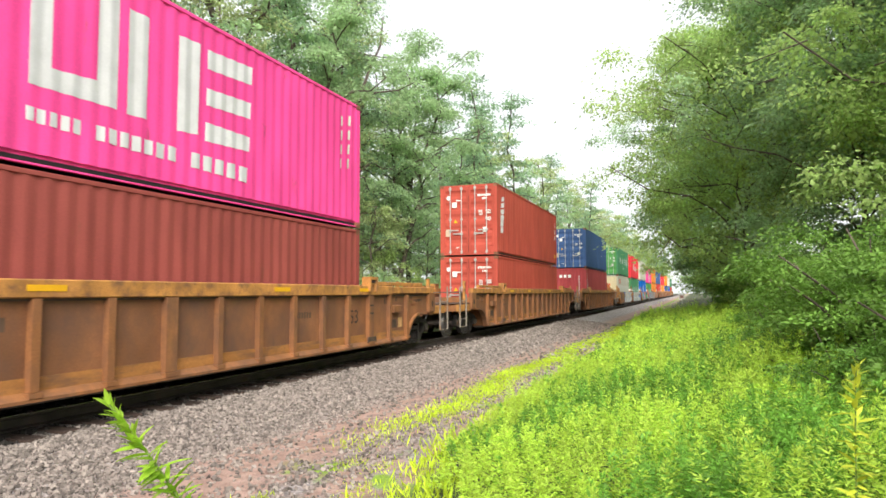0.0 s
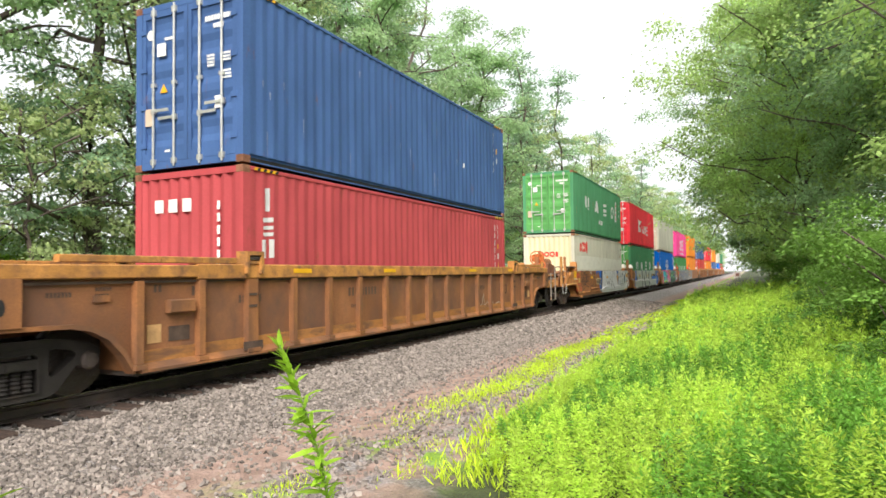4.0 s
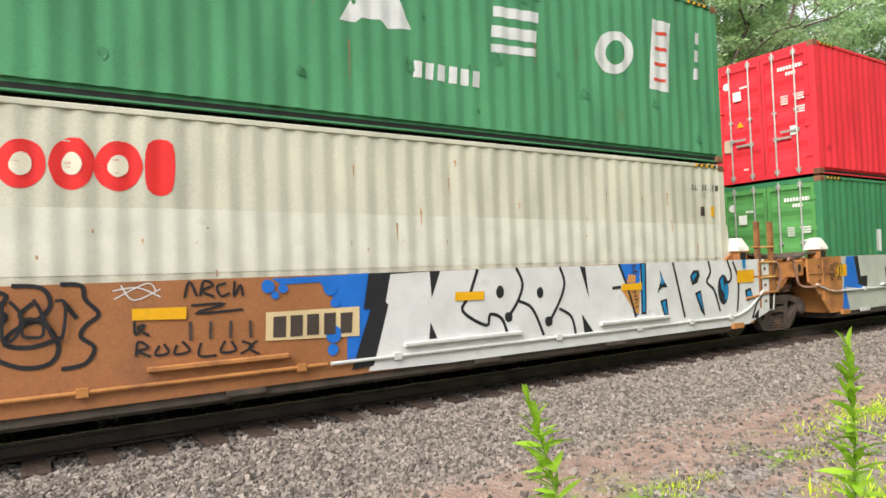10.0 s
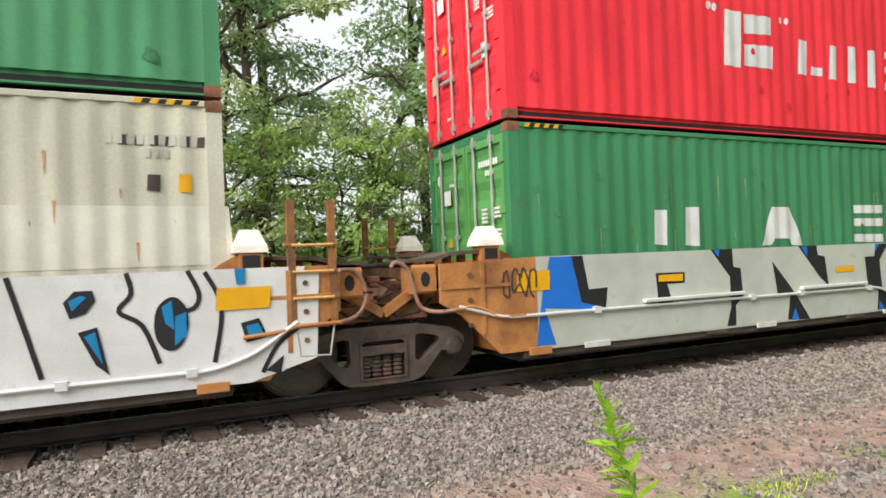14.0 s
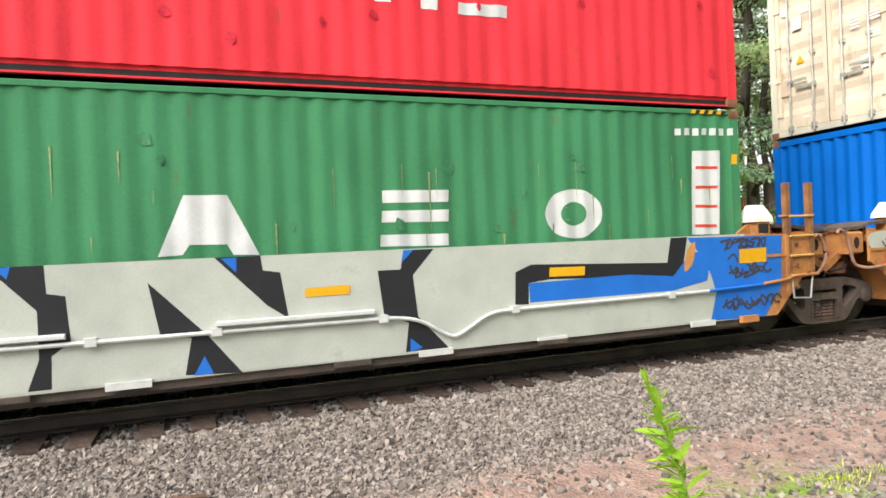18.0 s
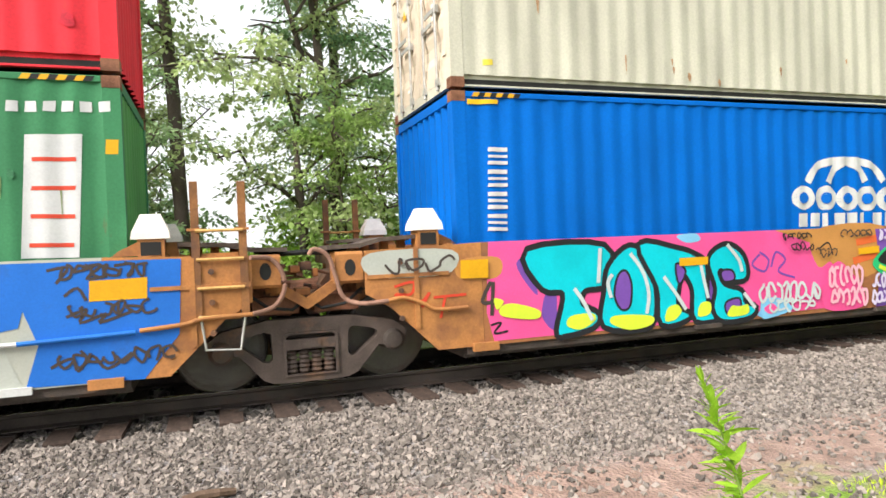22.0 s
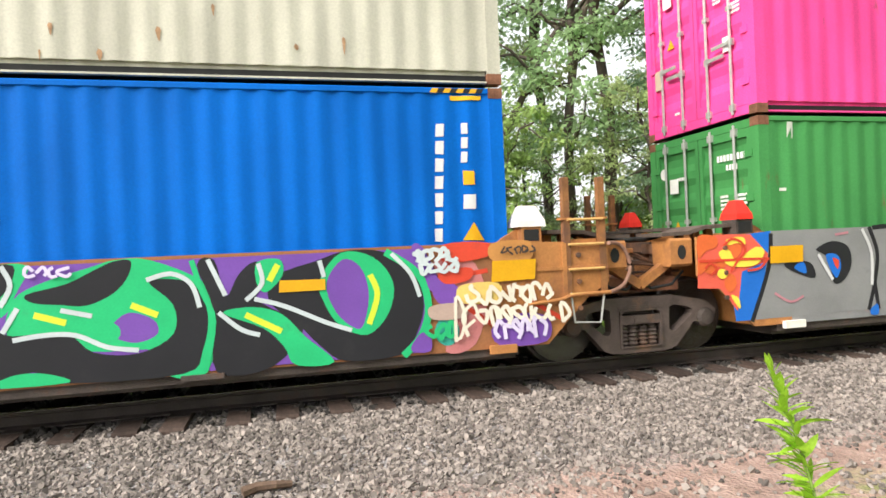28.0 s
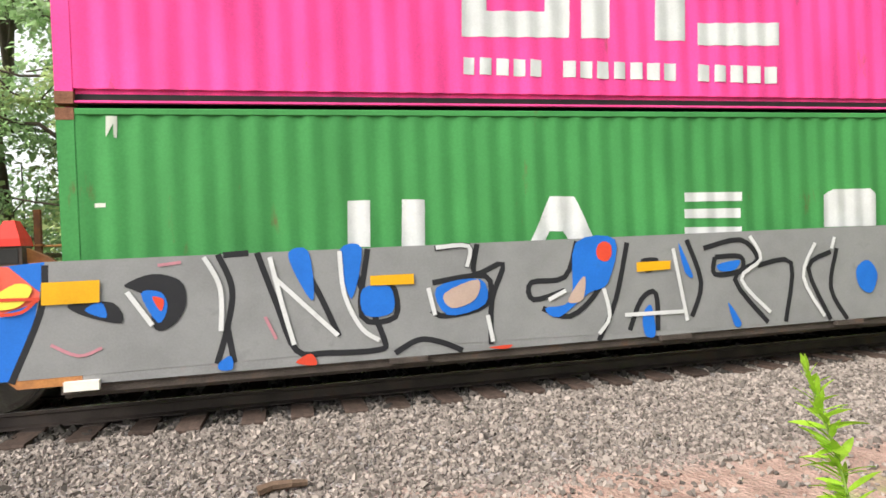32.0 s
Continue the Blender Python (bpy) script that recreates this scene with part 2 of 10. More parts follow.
def ground_material():
    m = bpy.data.materials.new("earth_gravel_and_grass")
    m.use_nodes = True
    n, ln = m.node_tree.nodes, m.node_tree.links
    b = n["Principled BSDF"]
    b.inputs["Roughness"].default_value = 0.95
    co = n.new("ShaderNodeTexCoord")
    sep = n.new("ShaderNodeSeparateXYZ")
    ln.new(co.outputs["Object"], sep.inputs[0])

    def noise_tex(scale, detail=6):
        t = n.new("ShaderNodeTexNoise")
        t.inputs["Scale"].default_value, t.inputs["Detail"].default_value = scale, detail
        ln.new(co.outputs["Object"], t.inputs["Vector"])
        return t

    def ramp(src, stops):
        r = n.new("ShaderNodeValToRGB")
        while len(r.color_ramp.elements) < len(stops):
            r.color_ramp.elements.new(0.5)
        for e, (p, c) in zip(r.color_ramp.elements, stops):
            e.position, e.color = p, (*c, 1)
        ln.new(src, r.inputs["Fac"])
        return r

    def math_node(op, a, bb):
        q = n.new("ShaderNodeMath")
        q.operation = op
        for i, s in enumerate((a, bb)):
            if isinstance(s, (int, float)):
                q.inputs[i].default_value = s
            else:
                ln.new(s, q.inputs[i])
        return q.outputs[0]

    def mix(fac, a, bb):
        q = n.new("ShaderNodeMix")
        q.data_type = "RGBA"
        for k, s in (("Factor", fac), ("A", a), ("B", bb)):
            ln.new(s, q.inputs[k])
        return q.outputs["Result"]

    wob = math_node("MULTIPLY", math_node("SUBTRACT", noise_tex(0.9, 4).outputs["Fac"], 0.5), 1.1)
    yy = math_node("ADD", sep.outputs["Y"], wob)
    vor = n.new("ShaderNodeTexVoronoi")
    vor.inputs["Scale"].default_value = 32
    ln.new(co.outputs["Object"], vor.inputs["Vector"])
    gravel = ramp(vor.outputs["Color"], [(0.0, (0.10, 0.09, 0.085)), (0.5, (0.24, 0.215, 0.205)), (1.0, (0.42, 0.385, 0.37))])
    dirt = ramp(noise_tex(6).outputs["Fac"], [(0.3, (0.22, 0.145, 0.115)), (0.7, (0.40, 0.28, 0.23))])
    grass = ramp(noise_tex(9).outputs["Fac"], [(0.3, (0.12, 0.21, 0.025)), (0.7, (0.24, 0.38, 0.04))])
    soil = ramp(noise_tex(3).outputs["Fac"], [(0.3, (0.03, 0.035, 0.016)), (0.7, (0.07, 0.09, 0.03))])

    def step(src, lo, hi):
        r = n.new("ShaderNodeMapRange")
        r.inputs["From Min"].default_value, r.inputs["From Max"].default_value = lo, hi
        ln.new(src, r.inputs["Value"])
        return r.outputs["Result"]

    col = mix(step(yy, -3.5, -2.95), dirt.outputs["Color"], gravel.outputs["Color"])
    worn = math_node("MULTIPLY", step(noise_tex(2.2, 5).outputs["Fac"], 0.45, 0.6), step(yy, -4.2, -4.8))
    col = mix(worn, col, gravel.outputs["Color"])
    strip = math_node("MULTIPLY", math_node("MULTIPLY", step(yy, -4.3, -4.45), step(yy, -4.95, -4.8)), step(sep.outputs["X"], 2.5, 8.0))
    col = mix(strip, col, grass.outputs["Color"])
    patch = math_node("MULTIPLY", step(noise_tex(1.1, 5).outputs["Fac"], 0.56, 0.63), step(yy, -4.0, -4.6))
    col = mix(patch, col, grass.outputs["Color"])
    # soil below the meadow, its dark colour also painting the shade between weeds
    col = mix(step(yy, -5.6, -6.2), col, soil.outputs["Color"])
    col = mix(step(yy, 2.6, 3.8), col, soil.outputs["Color"])
    ln.new(col, b.inputs["Base Color"])
    bp = n.new("ShaderNodeBump")
    bp.inputs["Strength"].default_value, bp.inputs["Distance"].default_value = 0.7, 0.03
    ln.new(vor.outputs["Distance"], bp.inputs["Height"])
    ln.new(bp.outputs["Normal"], b.inputs["Normal"])
    return m


def build_ground():
    xs = np.concatenate([[-900, -300, -100, -50], np.arange(-30, 60, 1.0), np.arange(60, 200, 5), [250, 400, 900]])
    ys = np.concatenate([[-900, -300, -100, -60, -30], np.arange(-20, 20, 0.4), [25, 40, 100, 300, 900]])
    gx, gy = np.meshgrid(xs, ys)
    gz = ground_z(gx, gy)
    nx, ny = len(xs), len(ys)
    i = np.arange(nx * ny).reshape(ny, nx)
    f = np.stack([i[:-1, :-1], i[:-1, 1:], i[1:, 1:], i[1:, :-1]], -1).reshape(-1, 4)
    me = bpy.data.meshes.new("ground")
    me.from_pydata(np.stack([gx, gy, gz], -1).reshape(-1, 3).tolist(), [], f.tolist())
    me.polygons.foreach_set("use_smooth", [True] * len(me.polygons))
    me.materials.append(ground_material())
    tagged(new("ground", me), "trackside ground of gravel, reddish dirt track and grass", "ground", kind="structure")


def build_rails():
    prof = [(-0.07, -0.17), (0.07, -0.17), (0.07, -0.155), (0.012, -0.135), (0.012, -0.045), (0.036, -0.03), (0.036, -0.004), (0.03, 0.0),
            (-0.03, 0.0), (-0.036, -0.004), (-0.036, -0.03), (-0.012, -0.045), (-0.012, -0.135), (-0.07, -0.155)]
    for y in (-0.7525, 0.7525):
        t = thing("rail", "worn brown steel rail with a polished running surface", "rail", "rails of the line", "structure")
        part("rail_body", Shape().extrude_x([(y + a, z) for a, z in prof], -60, 420), steel_worn, t)
        part("running_surface", Shape().box(-60, 420, y - 0.024, y + 0.024, 0.0, 0.004), rail_top_mat, t, "polished bright steel strip")


def build_ties():
    bed = thing("track_bed", "dark creosoted wooden railway ties half sunk in ballast", "railway ties", kind="structure")
    me = [Shape().chamfered(-0.115, 0.115, -1.40, 1.40, -0.36, -0.165, 0.02).mesh("tie") for _ in range(1)][0]
    me.materials.append(tie_mat)
    plate = Shape().box(-0.1, 0.1, -0.92, -0.58, -0.171, -0.158).mesh("tie_plate")
    plate.materials.append(steel_worn)
    rng = random.Random(4)
    for i in range(240):
        x = -30 + i * 0.52
        ob = part("tie", me, tie_mat, bed, at=pose(x + rng.uniform(-0.03, 0.03), rng.uniform(-0.06, 0.06), rng.uniform(-0.02, 0.005), 0, 0, rng.uniform(-1.5, 1.5)))
        if x < 30:
            part("tie_plate", plate, steel_worn, ob)
    far = Shape()
    for i in range(520):
        far.box(95 + i * 0.52, 95.23 + i * 0.52, -1.3, 1.3, -0.3, -0.17)
    tagged(part("far_ties", far, tie_mat, bed), kind="stuff")


def rocks(n, xr, yr, size, seed, name, label, keep=None, sink=0.35, mat=None):
    """Loose broken stones lying on the ground, as one mesh."""
    rng = np.random.default_rng(seed)
    x, y = rng.uniform(*xr, n), rng.uniform(*yr, n)
    if keep is not None:
        k = keep(x, y, rng)
        x, y = x[k], y[k]
        n = len(x)
    base = np.array([(-1, -1, -1), (1, -1, -1), (1, 1, -1), (-1, 1, -1), (-1, -1, 1), (1, -1, 1), (1, 1, 1), (-1, 1, 1)], float) * 0.55
    faces = np.array([(0, 3, 2, 1), (4, 5, 6, 7), (0, 1, 5, 4), (1, 2, 6, 5), (2, 3, 7, 6), (3, 0, 4, 7)])
    v = base[None] * (1 + rng.uniform(-0.5, 0.35, (n, 8, 3)))
    s = size * rng.lognormal(0, 0.22, n)[:, None] * rng.uniform(0.6, 1.3, (n, 3))
    v = v * s[:, None, :]
    q = rng.normal(size=(n, 4))
    q /= np.linalg.norm(q, axis=1)[:, None]
    w, a, b, c = q.T
    rot = np.stack([1 - 2 * (b * b + c * c), 2 * (a * b - c * w), 2 * (a * c + b * w), 2 * (a * b + c * w), 1 - 2 * (a * a + c * c), 2 * (b * c - a * w),
                    2 * (a * c - b * w), 2 * (b * c + a * w), 1 - 2 * (a * a + b * b)], 1).reshape(n, 3, 3)
    v = np.einsum("nij,nkj->nki", rot, v)
    z = ground_z(x, y) + s.mean(1) * (0.5 - sink)
    v += np.stack([x, y, z], 1)[:, None]
    f = (faces[None] + 8 * np.arange(n)[:, None, None]).reshape(-1, 4)
    me = bpy.data.meshes.new(name)
    me.from_pydata(v.reshape(-1, 3).tolist(), [], f.tolist())
    me.materials.append(mat or stone_mat)
    return tagged(new(name, me), label, "gravel", kind="stuff")


build_ground()
build_rails()
build_ties()


def few_on_dirt(x, y, rng):
    p = np.interp(y, [-5.4, -4.8, -4.3, -3.65, -3.1, -1.42, -1.3, 1.3], [0.2, 0.28, 0.08, 0.1, 1.0, 1.0, 0.45, 0.35])
    on_tie = (y > -1.44) & (np.abs((x + 30 + 0.26) % 0.52 - 0.26) < 0.15)
    return (rng.uniform(size=len(x)) < p) & ~(on_tie & (rng.uniform(size=len(x)) < 0.93))


rocks(122000, (-14, 12), (-5.4, -1.0), 0.0285, 1, "ballast", "grey-brown crushed stone ballast beside the track", few_on_dirt)
rocks(26000, (12, 34), (-5.2, -1.0), 0.048, 2, "ballast_beyond", "grey-brown crushed stone ballast further along", few_on_dirt)
# near-black stone colour carries the shade under the passing train
rocks(12000, (-14, 24), (-1.35, 2.6), 0.045, 3, "ballast_between", "stone ballast between the rails, coloured dark for the train's shade", None, mat=train_shade_stone)

# ---- the train: how far it has run at each time ----
RUN_T = (0.0, 6.33, 13.11, 14.52, 32.0)
RUN_S = (0.0, 63.55, 77.38, 83.11, 118.67)


def run(t):
    return float(np.interp(t, RUN_T, RUN_S))


RUN_ROWS = sorted({round(0.5 * i, 2) for i in range(65)} | {round(t + d, 2) for t in RUN_T[1:-1] for d in (-0.1, 0, 0.1)})
MOVING = []   # (thing, x in the train, height)
WHEELS = []   # (wheelset, x on its truck)

dark_steel = material("grimy_truck_steel", (0.085, 0.068, 0.06), 0.75, 0.2, 0.3, 3, 0.4, stain=(0.12, 0.06, 0.035))
tread_steel = material("wheel_tread", (0.22, 0.21, 0.2), 0.4, 0.8, 0.15, 6, 0.1)
white_mat = material("white_letter_paint", (0.78, 0.78, 0.75), 0.6, 0, 0.08, 5, 0.05)
yellow_mat = material("reflective_yellow", (0.68, 0.36, 0.015), 0.45, 0, 0.08, 3, 0.05)
cone_mat = material("white_cone_paint", (0.75, 0.70, 0.64), 0.6, 0, 0.1, 8, 0.1, stain=(0.35, 0.2, 0.12), stain_at=(0.6, 0.8))
rust_mat = material("rusty_iron", (0.22, 0.10, 0.06), 0.8, 0.2, 0.4, 6, 0.4)
beige_mat = material("beige_label", (0.55, 0.42, 0.32), 0.6, 0, 0.1, 8, 0.05)
black_mat = material("black_rubber_seal", (0.02, 0.02, 0.02), 0.7)
zinc_mat = material("galvanised_rod", (0.5, 0.5, 0.48), 0.45, 0.6, 0.15, 8, 0.1, stain=(0.3, 0.18, 0.1), stain_at=(0.62, 0.8))

HALF, WIDE, PITCH, DEEP = 6.096, 1.219, 0.278, 0.019


def corrugation(x0, x1, pitch=PITCH, deep=DEEP):
    """Break points (position, depth) of a trapezoid-ribbed steel sheet."""
    k = max(1, round((x1 - x0) / pitch))
    p = (x1 - x0) / k
    out = []
    for i in range(k):
        a = x0 + i * p
        out += [(a, 0.0), (a + 0.26 * p, 0.0), (a + 0.5 * p, deep), (a + 0.76 * p, deep)]
    return out + [(x1, 0.0)]


SIDE_WAVE = corrugation(-HALF + 0.16, HALF - 0.16)
SIDE_X = [a for a, d in SIDE_WAVE]
SIDE_D = [d for a, d in SIDE_WAVE]


def sheet(points, z0, z1, place):
    """A folded sheet: place(position, depth, z) gives each vertex."""
    s = Shape()
    n = len(points)
    s.v = [place(a, d, z) for z in (z0, z1) for a, d in points]
    s.f = [(i, i + 1, n + i + 1, n + i) for i in range(n - 1)]
    s.smooth = True
    return s


def clip_strip(poly, a, b):
    for lim, sign in ((a, 1), (b, -1)):
        out = []
        for p, q in zip(poly, poly[1:] + poly[:1]):
            dp, dq = sign * (p[0] - lim), sign * (q[0] - lim)
            if dp >= 0:
                out.append(p)
            if dp * dq < 0:
                t = dp / (dp - dq)
                out.append((p[0] + t * (q[0] - p[0]), p[1] + t * (q[1] - p[1])))
        poly = out
        if len(poly) < 3:
            return []
    return poly


def triangles(loop):
    from mathutils.geometry import tessellate_polygon
    return [[loop[i] for i in t] for t in tessellate_polygon([[Vector((x, z, 0)) for x, z in loop]])]


def weld(faces):
    """One joined mesh from faces that meet at the same corners."""
    s, index = Shape(), {}
    for f in faces:
        ids = []
        for p in f:
            key = (round(p[0], 3), round(p[2], 3))
            if key not in index:
                index[key] = len(s.v)
                s.v.append(p)
            if not ids or ids[-1] != index[key]:
                ids.append(index[key])
        if len(set(ids)) > 2 and len(set(ids)) == len(ids):
            s.f.append(tuple(ids))
    return s


def painted(loops, lift=0.003):
    """Paint on the ribbed near side: each outline follows the folds of the sheet."""
    out = []
    for loop in loops:
        lo, hi = min(p[0] for p in loop), max(p[0] for p in loop)
        cuts = [lo] + [x for x in SIDE_X if lo < x < hi] + [hi]
        for tri in triangles(loop):
            for a, b in zip(cuts, cuts[1:]):
                c = clip_strip(tri, a, b)
                if len(c) > 2:
                    out.append([(x, -WIDE + 0.01 - lift + float(np.interp(x, SIDE_X, SIDE_D)), z) for x, z in c])
    s = weld(out)
    s.smooth = True
    return s


def flat(loops, y):
    """Paint on a flat steel side at depth y (facing -y)."""
    out = []
    for loop in loops:
        y -= 0.000004
        for tri in triangles(loop):
            out.append([(x, y, z) for x, z in tri])
    return weld(out)


def on_end(loops, x, tilt=0):
    """Paint on the leading end wall, facing -x; loops are (y, z)."""
    s = Shape()
    for loop in loops:
        for tri in triangles(loop):
            s.poly([(x, y, z) for y, z in tri])
    return s


def rect(x0, x1, z0, z1):
    return [(x0, z0), (x1, z0), (x1, z1), (x0, z1)]


def bars(x, z, w, h, n, gap=0.35, seed=0):
    """A line of unreadable lettering as n small bars."""
    p = w / n
    return [rect(x + i * p, x + i * p + p * (1 - gap), z, z + h) for i in range(n)]


def hoop(cx, cz, rx, rz, t, n=20):
    """A ring as quads."""
    out = []
    for i in range(n):
        a, b = 2 * math.pi * i / n, 2 * math.pi * (i + 1) / n
        out.append([(cx + rx * math.cos(a), cz + rz * math.sin(a)), (cx + rx * math.cos(b), cz + rz * math.sin(b)),
                    (cx + (rx - t) * math.cos(b), cz + (rz - t) * math.sin(b)), (cx + (rx - t) * math.cos(a), cz + (rz - t) * math.sin(a))])
    return out


def paint_of(name, color, rust=(0.16, 0.07, 0.04), wear=(0.64, 0.76)):
    return material(name, color, 0.62, 0, 0.16, 1.3, 0.08, 45, stain=rust, stain_at=wear, stain_scale=2.2, stretch=(1.6, 1.6, 0.45), gloss=0.12)


def container(label, paint, x, z, doors=True, end_paint=None, height=2.896, rail_paint=None, door_marks=True, casting=None):
    c = thing("shipping_container", label, "container", "containers on the train")
    end_paint, rail_paint = end_paint or paint, rail_paint or paint
    casting = casting or rust_mat
    h = height
    for side in (-1, 1):
        y = lambda d, s=side: s * (WIDE - 0.01 - d)
        part("side_panel", sheet(SIDE_WAVE, 0.15, h - 0.055, lambda a, d, zz: (a, y(d), zz)), paint, c)
        rail = [(side * a, zz) for a, zz in ((WIDE - 0.01, 0.012), (WIDE - 0.01, 0.03), (WIDE - 0.062, 0.045), (WIDE - 0.058, 0.165), (WIDE - 0.08, 0.165), (WIDE - 0.08, 0.012))]
        part("bottom_rail", Shape().extrude_x(rail, -HALF + 0.17, HALF - 0.17), rail_paint, c)
        part("top_rail", Shape().chamfered(-HALF + 0.17, HALF - 0.17, min(side * WIDE, side * (WIDE - 0.06)), max(side * WIDE, side * (WIDE - 0.06)),
                                           h - 0.07, h - 0.005, 0.008), rail_paint, c)
    roof = corrugation(-HALF + 0.16, HALF - 0.16, 0.21, 0.02)
    rs = Shape()
    rs.v = [(a, yy, h - 0.02 - d) for yy in (-WIDE + 0.06, WIDE - 0.06) for a, d in roof]
    rs.f = [(i, i + 1, len(roof) + i + 1, len(roof) + i) for i in range(len(roof) - 1)]
    part("roof", rs, paint, c)
    part("floor", Shape().box(-HALF + 0.1, HALF - 0.1, -WIDE + 0.06, WIDE - 0.06, 0.03, 0.15), black_mat, c)
    for ex in (-1, 1):
        for sy in (-1, 1):
            xs, ys = sorted((ex * HALF, ex * (HALF - 0.165))), sorted((sy * WIDE, sy * (WIDE - 0.15)))
            part("corner_post", Shape().box(xs[0] + 0.004, xs[1] - 0.004, ys[0] + 0.004, ys[1] - 0.004, 0.118, h - 0.118), rail_paint, c)
            for zz in (0, h - 0.118):
                cs = Shape().box(xs[0], xs[1], ys[0], ys[1], zz, zz + 0.118)
                yo = sy * (WIDE + 0.002)
                cs.poly([((xs[0] + xs[1]) / 2 + 0.035 * math.cos(w), yo, zz + 0.06 + 0.025 * math.sin(w)) for w in [k * math.pi / 4 for k in range(8)]])
                part("corner_casting", cs, casting, c)
    # the trailing end
    back = corrugation(-WIDE + 0.15, WIDE - 0.15, 0.25, 0.045)
    part("end_wall", sheet(back, 0.12, h - 0.1, lambda a, d, zz: (HALF - 0.02 - d, a, zz)), end_paint, c)
    part("end_header", Shape().box(HALF - 0.07, HALF - 0.01, -WIDE + 0.14, WIDE - 0.14, h - 0.115, h - 0.01), rail_paint, c)
    # the leading end
    part("end_header", Shape().box(-HALF + 0.01, -HALF + 0.07, -WIDE + 0.14, WIDE - 0.14, h - 0.115, h - 0.01), rail_paint, c)
    part("end_sill", Shape().box(-HALF + 0.01, -HALF + 0.07, -WIDE + 0.14, WIDE - 0.14, 0.02, 0.14), rail_paint, c)
    if not doors:
        part("end_wall", sheet(back, 0.14, h - 0.1, lambda a, d, zz: (-HALF + 0.02 + d, a, zz)), end_paint, c)
        part("inner_wall", Shape().box(-HALF + 0.075, -HALF + 0.09, -WIDE + 0.06, WIDE - 0.06, 0.14, h - 0.1), paint, c)
    else:
        for s in (-1, 1):
            y0, y1 = sorted((s * 0.008, s * (WIDE - 0.155)))
            waves = corrugation(0.28, h - 0.22, 0.46, 0.03)
            ds = Shape()
            n = len(waves)
            ds.v = [(-HALF + 0.03 + d, yy, a) for yy in (y0 + 0.07, y1 - 0.07) for a, d in waves]
            ds.f = [(i, i + 1, n + i + 1, n + i) for i in range(n - 1)]
            d = part("door", ds, end_paint, c)
            part("door_frame", Shape().box(-HALF + 0.012, -HALF + 0.055, y0, y0 + 0.075, 0.145, h - 0.12).box(-HALF + 0.012, -HALF + 0.055, y1 - 0.075, y1, 0.145, h - 0.12)
                 .box(-HALF + 0.012, -HALF + 0.055, y0 + 0.075, y1 - 0.075, 0.145, 0.29).box(-HALF + 0.012, -HALF + 0.055, y0 + 0.075, y1 - 0.075, h - 0.23, h - 0.12), end_paint, d)
            part("door_seal", Shape().box(-HALF + 0.02, -HALF + 0.03, s * 0.006 - 0.006, s * 0.006 + 0.006, 0.14, h - 0.12), black_mat, d)
            for k, fy in enumerate((0.27, 0.72)):
                yy = s * (fy * 1.08)
                rod = part("lock_rod", Shape().rod((-HALF - 0.012, yy, 0.05), (-HALF - 0.012, yy, h - 0.05), 0.019, 8), zinc_mat, d, "galvanised lock rod")
                part("handle", Shape().box(-HALF - 0.03, -HALF - 0.01, *sorted((yy, yy + (0.36 if k == 0 else -0.36) * s)), 0.86 + 0.14 * k, 0.91 + 0.14 * k)
                     .box(-HALF - 0.02, -HALF + 0.02, yy - 0.05, yy + 0.05, 0.84 + 0.14 * k, 0.93 + 0.14 * k), zinc_mat, rod)
                for zb, zt in ((0.10, 0.19), (h - 0.2, h - 0.1), (h / 2, h / 2 + 0.06)):
                    part("rod_bracket", Shape().box(-HALF - 0.025, -HALF + 0.02, yy - 0.05, yy + 0.05, zb, zt), zinc_mat, rod)
            for q in range(4):
                zz = 0.4 + q * (h - 0.9) / 3
                part("hinge", Shape().box(-HALF - 0.008, -HALF + 0.02, *sorted((s * (WIDE - 0.26), s * (WIDE - 0.12))), zz, zz + 0.09), end_paint, d)
        if door_marks:
            rows = [(-0.98, h - 0.50, 9, 0.085), (-0.80, h - 0.63, 4, 0.075)] + [(-0.96, h * 0.62 - 0.055 * q, 9 - q % 3, 0.035) for q in range(3)]
            rows += [(-0.96, h * 0.52 - 0.055 * q, 8 - q % 2, 0.035) for q in range(3)] + [(-0.6, h * 0.62 - 0.055 * q, 6, 0.035) for q in range(4)] + [(0.34, h - 0.66, 5, 0.05), (0.4, 0.3, 4, 0.04)]
            for yy, zz, n, size in rows:
                m = Shape()
                for loop in bars(yy, zz, size * 0.78 * n, size, n, 0.25):
                    m.poly([(-HALF + 0.009, p[0], p[1]) for p in loop])
                part("marking", m, white_mat, c, "small white lettering")
            dot = Shape()
            dot.poly([(-HALF + 0.008, 0.86 + 0.09 * math.cos(k * math.pi / 6), h - 0.52 + 0.09 * math.sin(k * math.pi / 6)) for k in range(12)])
            part("round_sticker", dot, white_mat, c, "round white sticker")
            tri = Shape()
            tri.poly([(-HALF + 0.008, 0.46, h * 0.46), (-HALF + 0.008, 0.64, h * 0.46), (-HALF + 0.008, 0.55, h * 0.46 + 0.15)])
            part("warning_sticker", tri, yellow_mat, c, "yellow warning triangle")
            for yy, zz, w, hh, mt in ((0.78, h * 0.27, 0.2, 0.3, beige_mat), (0.5, h * 0.68, 0.2, 0.22, white_mat), (-0.78, h * 0.32, 0.16, 0.2, white_mat)):
                part("sticker", Shape().box(-HALF - 0.001, -HALF + 0.009, yy, yy + w, zz, zz + hh), mt, c)
    MOVING.append((c, x, z))
    return c

